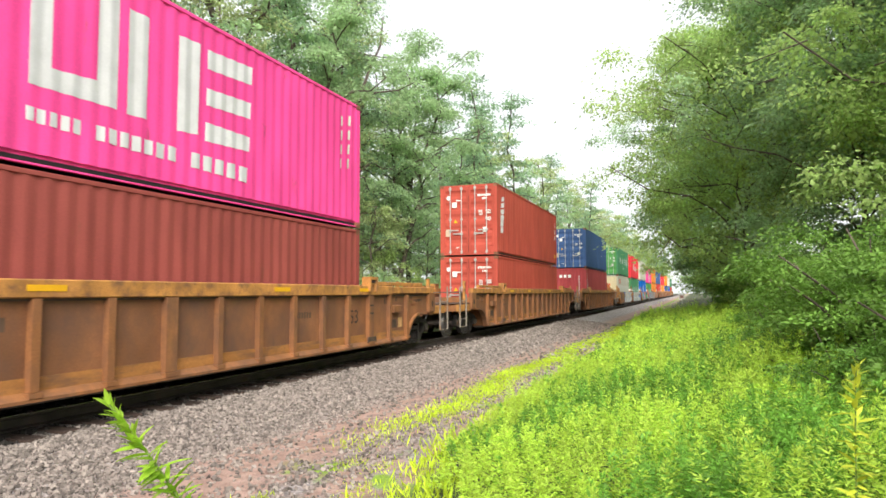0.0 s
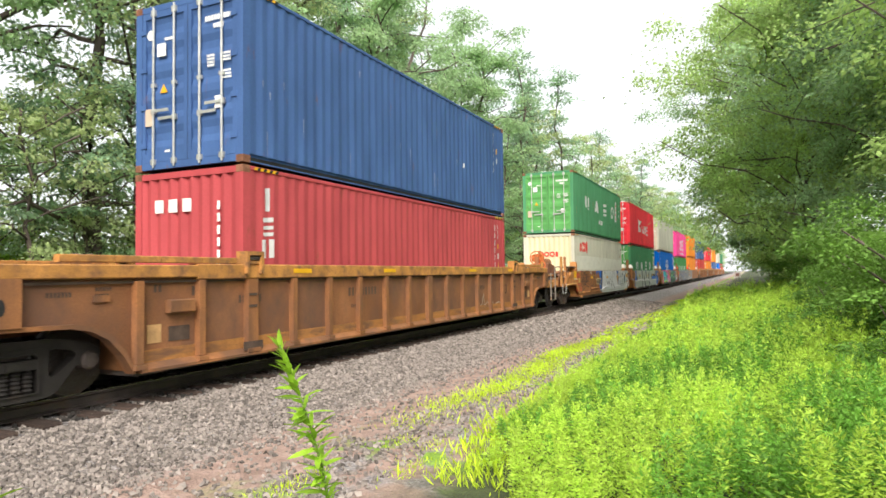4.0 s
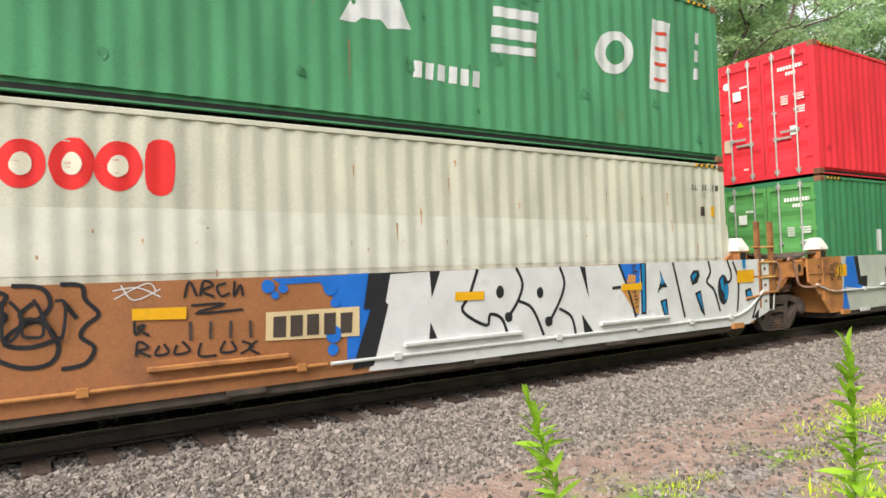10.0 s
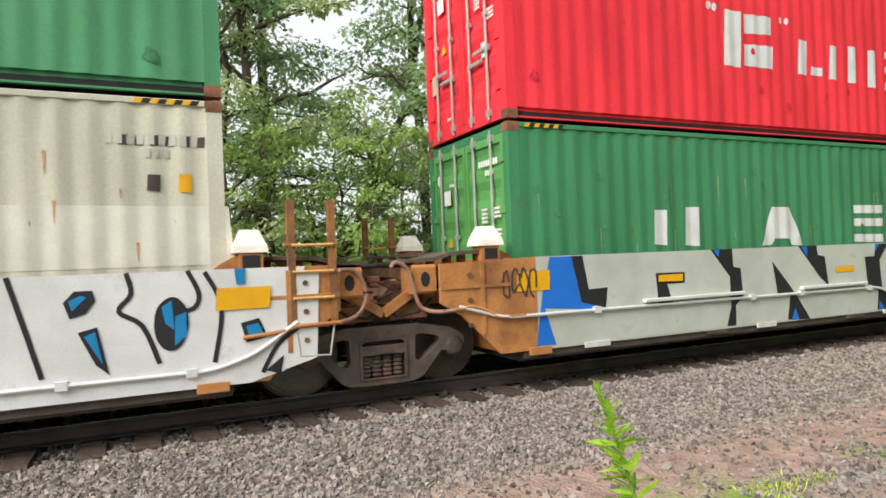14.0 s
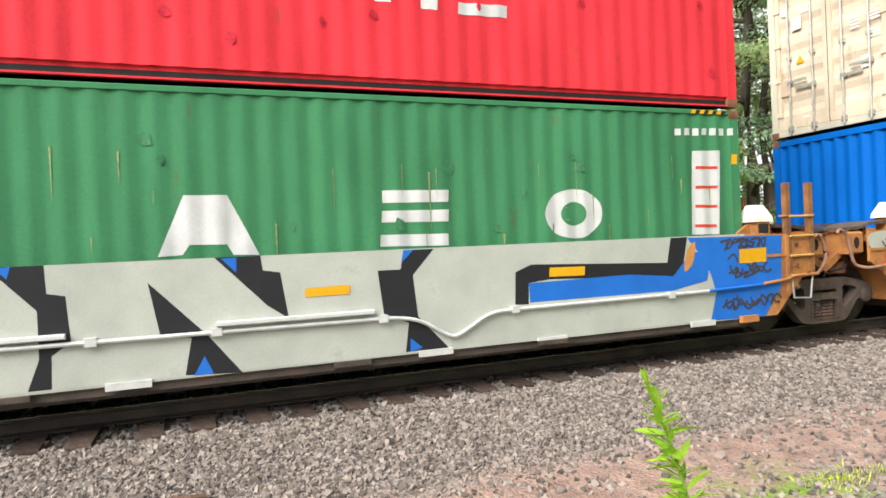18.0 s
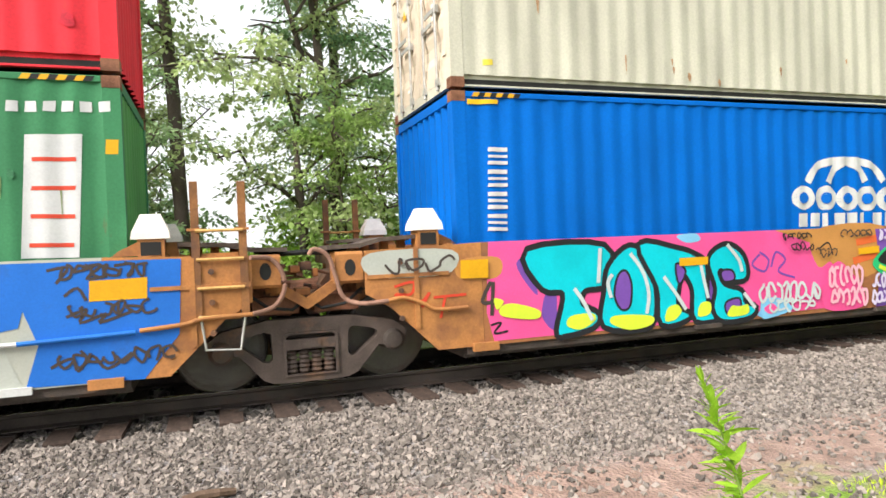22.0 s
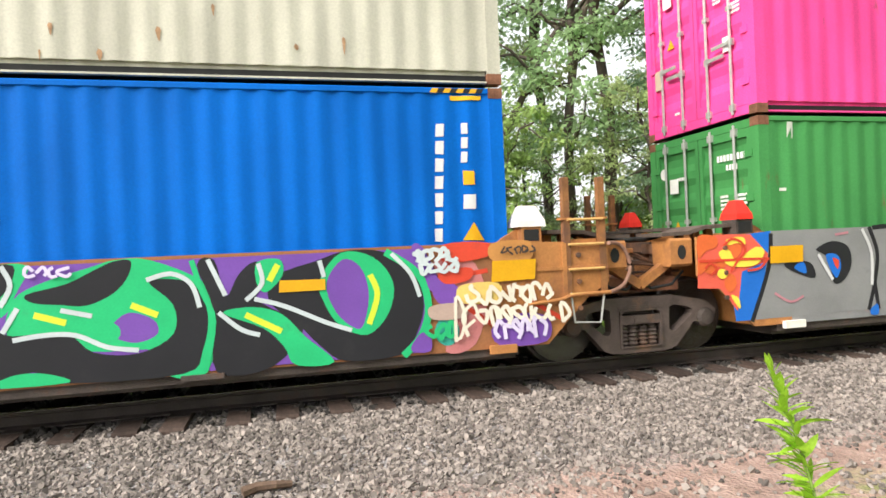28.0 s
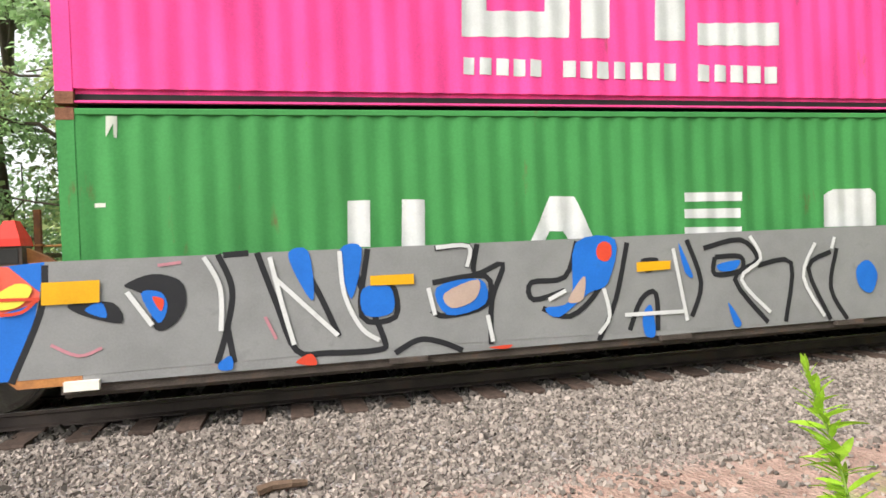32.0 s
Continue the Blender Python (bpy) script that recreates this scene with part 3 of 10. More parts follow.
# ---- well cars ----
ochre = material("ochre_car_paint", (0.255, 0.108, 0.042), 0.65, 0, 0.28, 1.6, 0.2, 40, stain=(0.14, 0.07, 0.04), stain_at=(0.42, 0.62), stain_scale=1.5, stretch=(1, 1, 0.5))
ochre_panel = material("dirty_ochre_panel", (0.225, 0.096, 0.042), 0.7, 0, 0.3, 1.3, 0.2, 40, stain=(0.125, 0.066, 0.044), stain_at=(0.42, 0.66), stain_scale=0.9, stretch=(1, 1, 0.7))
ochre_top = material("yellow_chord_paint", (0.43, 0.2, 0.055), 0.6, 0, 0.28, 2.5, 0.2, 40, stain=(0.18, 0.09, 0.045), stain_at=(0.46, 0.64), stain_scale=4)
rust_orange = material("orange_car_paint", (0.44, 0.19, 0.062), 0.65, 0, 0.22, 1.5, 0.2, 40, stain=(0.2, 0.085, 0.045), stain_at=(0.48, 0.7), stain_scale=2)
brown_panel = material("brown_car_paint", (0.33, 0.135, 0.055), 0.65, 0, 0.2, 1.2, 0.12, 40, stain=(0.2, 0.09, 0.05), stain_at=(0.5, 0.7), stain_scale=1.2)
hand_brake_mat = material("orange_brake_paint", (0.6, 0.16, 0.05), 0.6, 0, 0.2, 4, 0.2, stain=(0.2, 0.08, 0.04))
grate_mat = material("walkway_grating", (0.13, 0.10, 0.085), 0.8, 0.4, 0.3, 10, 0.3)
grime_mat = material("grimy_brown_casting", (0.17, 0.085, 0.05), 0.8, 0.1, 0.35, 4, 0.4, stain=(0.06, 0.045, 0.04), stain_at=(0.45, 0.65))
hose_mat = material("air_hose", (0.27, 0.15, 0.11), 0.8, 0, 0.2, 8, 0.1)
# near-black for markings and grimy plates, also for shade below the top chord
mark_and_shade_mat = material("sooty_black_paint", (0.075, 0.05, 0.038), 0.85, 0, 0.3, 6, 0.1)
faded_tan = material("faded_tan_placard", (0.46, 0.27, 0.12), 0.7, 0, 0.2, 6, 0.1)
ochre_low = material("scuffed_ochre_strip", (0.34, 0.15, 0.045), 0.7, 0, 0.25, 2, 0.2, 40, stain=(0.16, 0.08, 0.045), stain_at=(0.45, 0.65), stain_scale=3, stretch=(0.5, 1, 2))
rung_mat = material("rubbed_yellow_rung", (0.58, 0.34, 0.12), 0.55, 0.1, 0.2, 8, 0.1)


step_mat = material("dull_step_steel", (0.27, 0.235, 0.2), 0.6, 0.3, 0.25, 8, 0.1, stain=(0.3, 0.16, 0.07), stain_at=(0.5, 0.7))
grimy_post = material("grimy_orange_post", (0.27, 0.12, 0.045), 0.75, 0, 0.3, 5, 0.3, stain=(0.13, 0.065, 0.04), stain_at=(0.45, 0.65))
# darker copy of the truck casting, blackened for shade under the arch
arch_shade_cast = material("oily_black_casting", (0.034, 0.03, 0.028), 0.7, 0.1, 0.3, 4, 0.4, stain=(0.07, 0.05, 0.04), stain_at=(0.6, 0.8))
cast_mat = material("dusty_cast_steel", (0.105, 0.08, 0.07), 0.8, 0.1, 0.3, 4, 0.4, stain=(0.24, 0.13, 0.08), stain_at=(0.55, 0.75))
FRAME_HALF = [(0.28, 0.08), (0.40, 0.09), (0.50, 0.13), (0.75, 0.41), (0.90, 0.40), (1.04, 0.40), (1.07, 0.56), (0.92, 0.67), (0.46, 0.76)]
FRAME = FRAME_HALF + [(-x, z) for x, z in reversed(FRAME_HALF)]
HOLE = [(0.40, 0.35), (0.44, 0.31), (0.50, 0.32), (0.73, 0.51), (0.74, 0.56), (0.68, 0.60), (0.47, 0.64), (0.41, 0.61)]
FRAME_HOLES = [[(-0.29, 0.15), (0.29, 0.15), (0.29, 0.58), (0.25, 0.61), (-0.25, 0.61), (-0.29, 0.58)], HOLE, [(-x, z) for x, z in reversed(HOLE)]]


def pierced(outline, holes, y0, y1):
    """A plate in the x-z plane with openings through it."""
    from mathutils.geometry import tessellate_polygon
    loops = [outline] + holes
    flat_pts = [p for loop in loops for p in loop]
    s, n = Shape(), len(flat_pts)
    s.v = [(x, y, z) for y in (y0, y1) for x, z in flat_pts]
    for t in tessellate_polygon([[Vector((x, z, 0)) for x, z in loop] for loop in loops]):
        s.f += [tuple(t), tuple(n + i for i in reversed(t))]
    k = 0
    for loop in loops:
        m = len(loop)
        s.f += [(k + i, k + (i + 1) % m, n + k + (i + 1) % m, n + k + i) for i in range(m)]
        k += m
    return s


def truck(parent, x, cast=None):
    """A two-axle freight truck, its middle at x."""
    cast = cast or cast_mat
    t = part("truck", Shape().box(-0.25, 0.25, -0.95, 0.95, 0.45, 0.68), dark_steel, parent, "grimy dark steel truck", pose(x, 0, 0))
    for s in (-1, 1):
        y0, y1 = sorted((s * 0.93, s * 1.08))
        f = pierced(FRAME, FRAME_HOLES, y0, y1)
        part("frame_lip", pierced([(x * 1.0, z) for x, z in FRAME_HOLES[0]], [[(x * 0.9, 0.38 + (z - 0.38) * 0.93) for x, z in FRAME_HOLES[0]]], *sorted((s * 1.07, s * 1.105))), cast, t)
        part("side_frame", f, cast, t)
        for k in (-0.2, -0.067, 0.067, 0.2):
            prof = [(0.068 if q % 2 else 0.045, 0.165 + q * 0.0245) for q in range(11)]
            part("spring", Shape().lathe_z(prof, k, s * 1.0, 10), cast, t)
        part("bolster_end", Shape().box(-0.3, 0.3, *sorted((s * 0.9, s * 1.09)), 0.62, 0.66).box(-0.26, 0.26, *sorted((s * 0.9, s * 1.1)), 0.43, 0.54).box(-0.1, 0.1, *sorted((s * 1.1, s * 1.12)), 0.45, 0.52), cast, t)
    for ax in (-0.915, 0.915):
        w = Shape()
        w.smooth = False
        w.rod((0, -1.0, 0), (0, 1.0, 0), 0.085, 12)
        for s in (-1, 1):
            y = s * 0.68
            w.lathe_y([(0.02, y + s * 0.10), (0.13, y + s * 0.10), (0.15, y + s * 0.05), (0.38, y + s * 0.04), (0.40, y + s * 0.075), (0.455, y + s * 0.075)])
            w.lathe_y([(0.50, y - s * 0.035), (0.38, y - s * 0.04), (0.15, y - s * 0.03), (0.10, y - s * 0.06)])
        # balance marks cast in the plate, so that the turning shows
        for s in (-1, 1):
            w.box(-0.05, 0.05, *sorted((s * 0.72, s * 0.735)), 0.2, 0.34).box(-0.3, -0.22, *sorted((s * 0.72, s * 0.733)), -0.1, 0.02)
        ws = part("wheelset", w, dark_steel, t, "", pose(ax, 0, 0.455))
        for s in (-1, 1):
            y = s * 0.68
            part("wheel_tread", Shape().lathe_y([(0.4555, y + s * 0.075), (0.4565, y - s * 0.02), (0.485, y - s * 0.032), (0.488, y - s * 0.037)]),
                 tread_steel, ws, "bright worn wheel tread")
        WHEELS.append((ws, ax))
        for s in (-1, 1):
            # caps take the darker steel to paint in the deep shade at the journals
            part("bearing_cap", Shape().lathe_y([(0.12, s * 0.93), (0.12, s * 1.10), (0.09, s * 1.13), (0.03, s * 1.14)], ax, 0.455, 14), dark_steel, t)
    return t


def coupler(parent, x, s, reach=1.15):
    part("coupler", Shape().box(*sorted((x, x + s * (reach - 0.36))), -0.09, 0.09, 0.76, 0.95).box(*sorted((x + s * (reach - 0.35), x + s * reach)), -0.16, 0.16, 0.7, 1.0)
         .rod((x + s * 0.7, -0.45, 0.8), (x + s * 0.75, 0.0, 0.75), 0.02), rust_mat, parent)
    part("air_hose", Shape().tube([(x + s * 0.6, -0.4, 0.75), (x + s * 0.8, -0.38, 0.5), (x + s * 1.1, -0.2, 0.42), (x + s * 1.3, -0.1, 0.5)], 0.025), black_mat, parent)


BODY_53, ARCH_53 = 10.03, 8.23


def long_well_car(label, x):
    """A ribbed 53-foot well car; its side plates arch over the trucks."""
    c = thing("well_car", label, "well car", "cars of the train")
    for s in (-1, 1):
        y0, y1 = sorted((s * 1.36, s * 1.40))
        low = [(-ARCH_53, 0.27), (ARCH_53, 0.27)]
        arch = [(ARCH_53 + 0.03, 0.3), (8.42, 0.55), (8.62, 0.76), (8.85, 0.88), (9.1, 0.93), (BODY_53, 0.95)]
        outline = low + arch + [(BODY_53, 1.5), (-BODY_53, 1.5)] + [(-a, b) for a, b in reversed(arch)]
        part("side_plate", Shape().extrude_y(outline, y0, y1), ochre_panel, c)
        yo, yi = s * 1.50, s * 1.32
        a0, a1 = sorted((yo, yi))
        part("top_chord", Shape().chamfered(-7.3, 7.3, a0, a1, 1.42, 1.64, 0.015), ochre_top, c, "worn yellow top chord")
        for e in (-1, 1):
            part("top_chord_end", Shape().chamfered(*sorted((e * 7.305, e * BODY_53)), a0, a1, 1.45, 1.62, 0.015), ochre_top, c)
            for k in range(4):
                part("guide_beam", Shape().chamfered(*sorted((e * (6.5 + k * 0.7), e * (7.185 + k * 0.7))), a0 + 0.03, a1 - 0.03, 1.645, 1.735, 0.01), ochre_top, c)
            part("arch_flange", Shape().extrude_y([(e * p[0], p[1]) for p in arch] + [(e * (p[0] + 0.04), p[1] - 0.05) for p in reversed(arch)], *sorted((s * 1.30, s * 1.47))), ochre, c)
            part("end_box", Shape().chamfered(*sorted((e * 9.72, e * (BODY_53 + 0.12))), *sorted((s * 1.405, s * 1.5)), 0.93, 1.47, 0.01), ochre, c)
            end_x = e * 9.94
            # flat black disc paints the darkness inside the hole
            part("end_box_hole", Shape().poly([(end_x + 0.05 * math.cos(k * math.pi / 6), s * 1.503, 1.16 + 0.09 * math.sin(k * math.pi / 6)) for k in range(12)]), black_mat, c)
            lug = part("jack_lug", Shape().box(*sorted((e * 6.0, e * 6.06)), *sorted((s * 1.34, s * 1.56)), 1.5, 1.84).box(*sorted((e * 6.32, e * 6.38)), *sorted((s * 1.34, s * 1.56)), 1.5, 1.84)
                       .box(*sorted((e * 6.06, e * 6.32)), *sorted((s * 1.34, s * 1.56)), 1.78, 1.84).box(*sorted((e * 6.06, e * 6.32)), *sorted((s * 1.34, s * 1.52)), 1.645, 1.69), ochre_top, c)
            part("lug_pin", Shape().rod((e * 6.06, s * 1.5, 1.735), (e * 6.32, s * 1.5, 1.735), 0.035, 8), dark_steel, lug)
            part("valve_box", Shape().chamfered(*sorted((e * 7.36, e * 7.78)), *sorted((s * 1.405, s * 1.52)), 0.98, 1.16, 0.015), ochre, c)
            part("data_panel", Shape().box(*sorted((e * 7.36, e * 7.72)), *sorted((s * 1.402, s * 1.408)), 0.60, 0.80), mark_and_shade_mat, c, "black stencilled data panel")
            part("placard", Shape().box(*sorted((e * 7.84, e * 8.06)), *sorted((s * 1.402, s * 1.408)), 0.60, 0.84), faded_tan, c, "pale worn placard")
            part("tag_box", Shape().box(*sorted((e * 8.62, e * 8.84)), *sorted((s * 1.402, s * 1.43)), 1.17, 1.25), ochre, c)
            for mx, mz, n, h in ((7.02, 1.2, 2, 0.13), (7.66, 1.26, 2, 0.10), (8.5, 1.3, 6, 0.05), (8.5, 1.22, 5, 0.05), (9.1, 1.24, 7, 0.06)):
                mk = Shape()
                for loop in bars(e * mx - (0.3 if e < 0 else 0), mz, n * h * 0.75, h, n):
                    mk.poly([(p[0], s * 1.404, p[1]) for p in loop])
                part("marking", mk, mark_and_shade_mat, c, "faded dark lettering")
            for zz in (0.98, 1.16):
                part("rib_bracket", Shape().box(*sorted((e * 6.1, e * 6.28)), *sorted((s * 1.502, s * 1.508)), zz, zz + 0.04), mark_and_shade_mat, c)
            part("sill_plate", Shape().box(*sorted((e * 5.98, e * 6.4)), *sorted((s * 1.50, s * 1.515)), 0.33, 0.46), mark_and_shade_mat, c, "grimy bolted sill plate")
        part("kick_strip", Shape().box(-ARCH_53, ARCH_53, *sorted((s * 1.401, s * 1.412)), 0.36, 0.52), ochre_low, c, "worn lower strip of the side")
        # dark strip that paints the chord's shade along the side
        part("chord_lip", Shape().box(-BODY_53, BODY_53, *sorted((s * 1.34, s * 1.44)), 1.385, 1.418), mark_and_shade_mat, c)
        part("bottom_chord", Shape().extrude_x([(s * 1.33, 0.25), (s * 1.52, 0.25), (s * 1.52, 0.29), (s * 1.41, 0.36), (s * 1.33, 0.36)], -ARCH_53, ARCH_53), ochre, c)
        for i in range(17):
            xr = (i - 8) * 1.03
            w = 0.11 if i in (2, 8, 14) else 0.055
            part("rib", Shape().box(xr - w, xr + w, *sorted((s * 1.402, s * 1.50)), 0.36, 1.415), ochre, c)
            part("rib_foot", Shape().box(xr - w - 0.03, xr + w + 0.03, *sorted((s * 1.402, s * 1.53)), 0.295, 0.355), ochre, c)
        for k in (-5.2, -2.2, 2.4, 5.6):
            part("reflector", Shape().box(k, k + 0.5, *sorted((s * 1.502, s * 1.506)), 1.50, 1.575), yellow_mat, c, "yellow reflector plate")
        for mx, mz, n, h in ((-3.4, 1.05, 9, 0.16), (-3.3, 0.82, 6, 0.06), (-6.4, 1.05, 6, 0.12), (3.25, 0.98, 6, 0.12), (8.8, 1.22, 8, 0.07)):
            mk = Shape()
            for loop in bars(mx, mz, n * h * 0.75, h, n):
                mk.poly([(p[0], s * 1.404, p[1]) for p in loop])
            part("marking", mk, material("faded_dark_lettering", (0.10, 0.06, 0.04), 0.8), c, "faded dark lettering")
    part("well_floor", Shape().box(-8.2, 8.2, -1.35, 1.35, 0.2, 0.27), dark_steel, c)
    for e in (-1, 1):
        part("bulkhead", Shape().box(*sorted((e * 8.15, e * 8.25)), -1.35, 1.35, 0.27, 1.3), ochre, c)
        part("end_deck", Shape().box(*sorted((e * 8.25, e * 11.0)), -0.35, 0.35, 0.75, 1.05).box(*sorted((e * 8.25, e * 10.2)), -1.34, 1.34, 1.02, 1.10), ochre, c)
        part("end_sill", Shape().chamfered(*sorted((e * 11.0, e * 11.12)), -1.4, 1.4, 0.86, 1.06, 0.01), ochre, c)
        part("walkway", Shape().box(*sorted((e * 9.6, e * 11.0)), -1.3, 1.3, 1.105, 1.13), grate_mat, c)
        part("high_walkway", Shape().box(*sorted((e * 10.05, e * 10.75)), -1.2, 1.2, 1.46, 1.5), grate_mat, c)
        for s in (-1, 1):
            part("end_girder", Shape().chamfered(*sorted((e * 10.0, e * 11.2)), *sorted((s * 1.3, s * 1.42)), 0.86, 1.08, 0.01), ochre_top, c)
            part("stanchion", Shape().chamfered(*sorted((e * 10.635, e * 10.675)), *sorted((s * 1.44, s * 1.48)), 0.36, 1.42, 0.006), step_mat, c)
            part("stanchion", Shape().chamfered(*sorted((e * 11.25, e * 11.29)), *sorted((s * 1.44, s * 1.48)), 0.36, 1.66, 0.006), step_mat, c)
            for zz in (0.37, 0.62, 1.2):
                part("step", Shape().rod((e * 10.65, s * 1.46, zz), (e * 11.27, s * 1.46, zz), 0.013, 6), step_mat, c)
            part("corner_post", Shape().box(*sorted((e * 10.2, e * 10.28)), *sorted((s * 1.2, s * 1.28)), 1.1, 1.87), ochre_top, c)
            part("walkway_bracket", Shape().box(*sorted((e * 10.1, e * 10.2)), *sorted((s * 1.05, s * 1.15)), 1.1, 1.46), ochre, c)
        coupler(c, e * 10.9, e, 0.75)
        truck(c, e * 9.55, arch_shade_cast)
    MOVING.append((c, x, 0.0))
    return c


def brake_wheel(parent, x, y, z, r, mat):
    w = part("brake_wheel", Shape().rod((x - 0.03, y, z), (x + 0.12, y, z), 0.04, 10), mat, parent, "orange spoked brake wheel")
    part("rim", Shape().ring((x, y, z), r, 0.024, "x", 20), mat, w)
    for i in range(6):
        a = 2 * math.pi * i / 6 + 0.3
        part("spoke", Shape().rod((x, y, z), (x, y + r * math.cos(a), z + r * math.sin(a)), 0.015, 5), mat, w)


def unit_car(label, x, panel, first=False, end=None, art=None, last=False):
    """One unit of an articulated well car; first: it carries the coupler and hand brake."""
    c = thing("articulated_well_unit", label, "well car", "cars of the train")
    end = end or rust_orange
    L = HALF
    for s in (-1, 1):
        y0, y1 = sorted((s * 1.40, s * 1.44))
        part("side_plate", Shape().extrude_y([(-L + 0.2, 0.34), (L - 0.2, 0.34), (L - 0.2, 1.5), (-L + 0.2, 1.5)], y0, y1), panel, c)
        part("side_sill", Shape().box(-L, L, *sorted((s * 1.30, s * 1.405)), 0.25, 0.339), dark_steel, c)
        for e in (-1, 1):
            if first and e < 0:
                pts = [(-L + 0.195, 0.34), (-L - 0.15, 0.34), (-L - 0.65, 0.84), (-L - 0.75, 0.86), (-L - 3.2, 0.86), (-L - 3.2, 1.0), (-L - 2.3, 1.0), (-L - 2.2, 1.44), (-L + 0.195, 1.5)]
            else:
                pts = [(e * (L - 0.195), 0.34), (e * (L + 0.35), 0.34), (e * (L + 0.86), 0.84), (e * (L + 1.13), 1.0), (e * (L + 1.13), 1.46), (e * (L - 0.195), 1.5)]
            part("end_plate", Shape().extrude_y(pts, y0, y1), end, c, "orange end plate")
            part("jacking_pad", Shape().box(*sorted((e * (L - 0.05), e * (L - 0.35))), *sorted((s * 1.442, s * 1.5)), 0.29, 0.38), end if art is None else cone_mat, c)
        for i, k in enumerate((-3.0, 0.15, 2.6)):
            part("clip", Shape().box(k, k + 0.4, *sorted((s * 1.402, s * 1.475)), 0.285, 0.338), dark_steel, c)
    part("well_floor", Shape().box(-L, L, -1.3, 1.3, 0.2, 0.33), dark_steel, c)
    for e in (-1, 1):
        part("bulkhead", Shape().box(*sorted((e * (L + 0.12), e * (L + 0.22))), -1.39, 1.39, 0.33, 1.5), end, c)
        reach = 3.4 if first and e < 0 else 1.35
        part("end_deck", Shape().box(*sorted((e * (L + 0.22), e * (L + reach))), -0.4, 0.4, 0.78, 1.12).box(*sorted((e * (L + 0.22), e * (L + 0.9))), -1.39, 1.39, 1.3, 1.42), end, c)
        if not (first and e < 0):
            part("walkway", Shape().box(*sorted((e * (L + 0.42), e * (L + 1.1))), -0.7, 1.25, 1.56, 1.60), grate_mat, c)
            for s in (-1, 1):
                cx, cy = e * (L + (0.22 if e > 0 else 0.4)), s * 1.24
                g = part("guide", Shape().box(cx - 0.12, cx + 0.12, *sorted((s * 1.12, s * 1.38)), 1.43, 1.66), end if art is None else dark_steel, c)
                part("guide_brace", Shape().extrude_y([(cx + e * -0.12, 1.5), (cx + e * -0.36, 1.5), (cx + e * -0.30, 1.55), (cx + e * -0.12, 1.64)][::int(-e)], *sorted((s * 1.2, s * 1.26))), end, g)
                # flat black plate paints the dark inside of the opening
                part("guide_pocket", Shape().box(cx - 0.09, cx + 0.09, *sorted((s * 1.38, s * 1.386)), 1.5, 1.63), black_mat, g, "flat black patch for the dark opening of the guide")
                cn = Shape()
                b4 = [(cx + p * (0.175 if art is None else 0.12), cy + q * 0.16, 1.66) for p, q in ((-1, -1), (1, -1), (1, 1), (-1, 1))]
                m4 = [(cx + p * (0.165 if art is None else 0.11), cy + q * 0.15, 1.73) for p, q in ((-1, -1), (1, -1), (1, 1), (-1, 1))]
                t4 = [(cx + p * (0.09 if art is None else 0.045), cy + q * 0.07, 1.9) for p, q in ((-1, -1), (1, -1), (1, 1), (-1, 1))]
                cn.v += b4 + m4 + t4
                for o in (0, 4):
                    cn.f += [(o + k, o + (k + 1) % 4, o + 4 + (k + 1) % 4, o + 4 + k) for k in range(4)]
                cn.f += [(8, 9, 10, 11)]
                part("guide_cone", cn, art or cone_mat, g, "white tapered guide cone" if art is None else "red painted guide cone")
                if e * s < 0:
                    # the ladder stands at one corner of each end
                    for k in (0.62, 1.06):
                        part("post", Shape().chamfered(e * (L + k) - 0.038, e * (L + k) + 0.038, *sorted((s * 1.38, s * 1.46)), 0.88, 2.2, 0.008), grimy_post, c)
                        part("post_cap", Shape().box(e * (L + k) - 0.075, e * (L + k) + 0.06, *sorted((s * 1.35, s * 1.47)), 1.72, 1.745), end, c)
                    part("ladder_plate", Shape().box(*sorted((e * (L + 0.67), e * (L + 1.01))), *sorted((s * 1.36, s * 1.40)), 0.84, 1.5), end, c)
                    for q in range(4):
                        part("rung", Shape().rod((e * (L + 0.62), s * 1.475, 0.88 + q * 0.28), (e * (L + 1.06), s * 1.475, 0.88 + q * 0.28), 0.018, 6), rung_mat, c, "rubbed yellow rung")
                        for k in (0.72, 0.96):
                            part("bolt", Shape().rod((e * (L + k), s * 1.40, 1.0 + q * 0.14), (e * (L + k), s * 1.425, 1.0 + q * 0.14), 0.026, 6), rust_mat, c)
                    part("sill_step", Shape().tube([(e * (L + 0.64), s * 1.45, 0.9), (e * (L + 0.68), s * 1.45, 0.56), (e * (L + 1.0), s * 1.45, 0.54), (e * (L + 1.06), s * 1.45, 0.9)], 0.014), zinc_mat, c, "thin bare steel sill step")
                for k in (0.55, 0.75, 0.98):
                    part("walkway_leg", Shape().box(*sorted((e * (L + k), e * (L + k + 0.09)))  , *sorted((s * 0.9, s * 0.98)), 1.42, 1.56), end, c)
            walk_z = ((0.45, 1.62), (0.9, 1.60), (1.15, 1.54), (1.5, 1.53))
            prof = [(e * (L + p), z) for p, z in walk_z] + [(e * (L + p), z - 0.045) for p, z in reversed(walk_z)]
            part("side_walkway", Shape().extrude_y(prof[::int(e)], -1.3, -0.72), grate_mat, c, "thin dark grating walkway")
            part("drawbar", Shape().rod((e * (L + 1.0), 0, 0.95), (e * (L + 1.75), 0, 0.9), 0.22, 12), rust_mat, c)
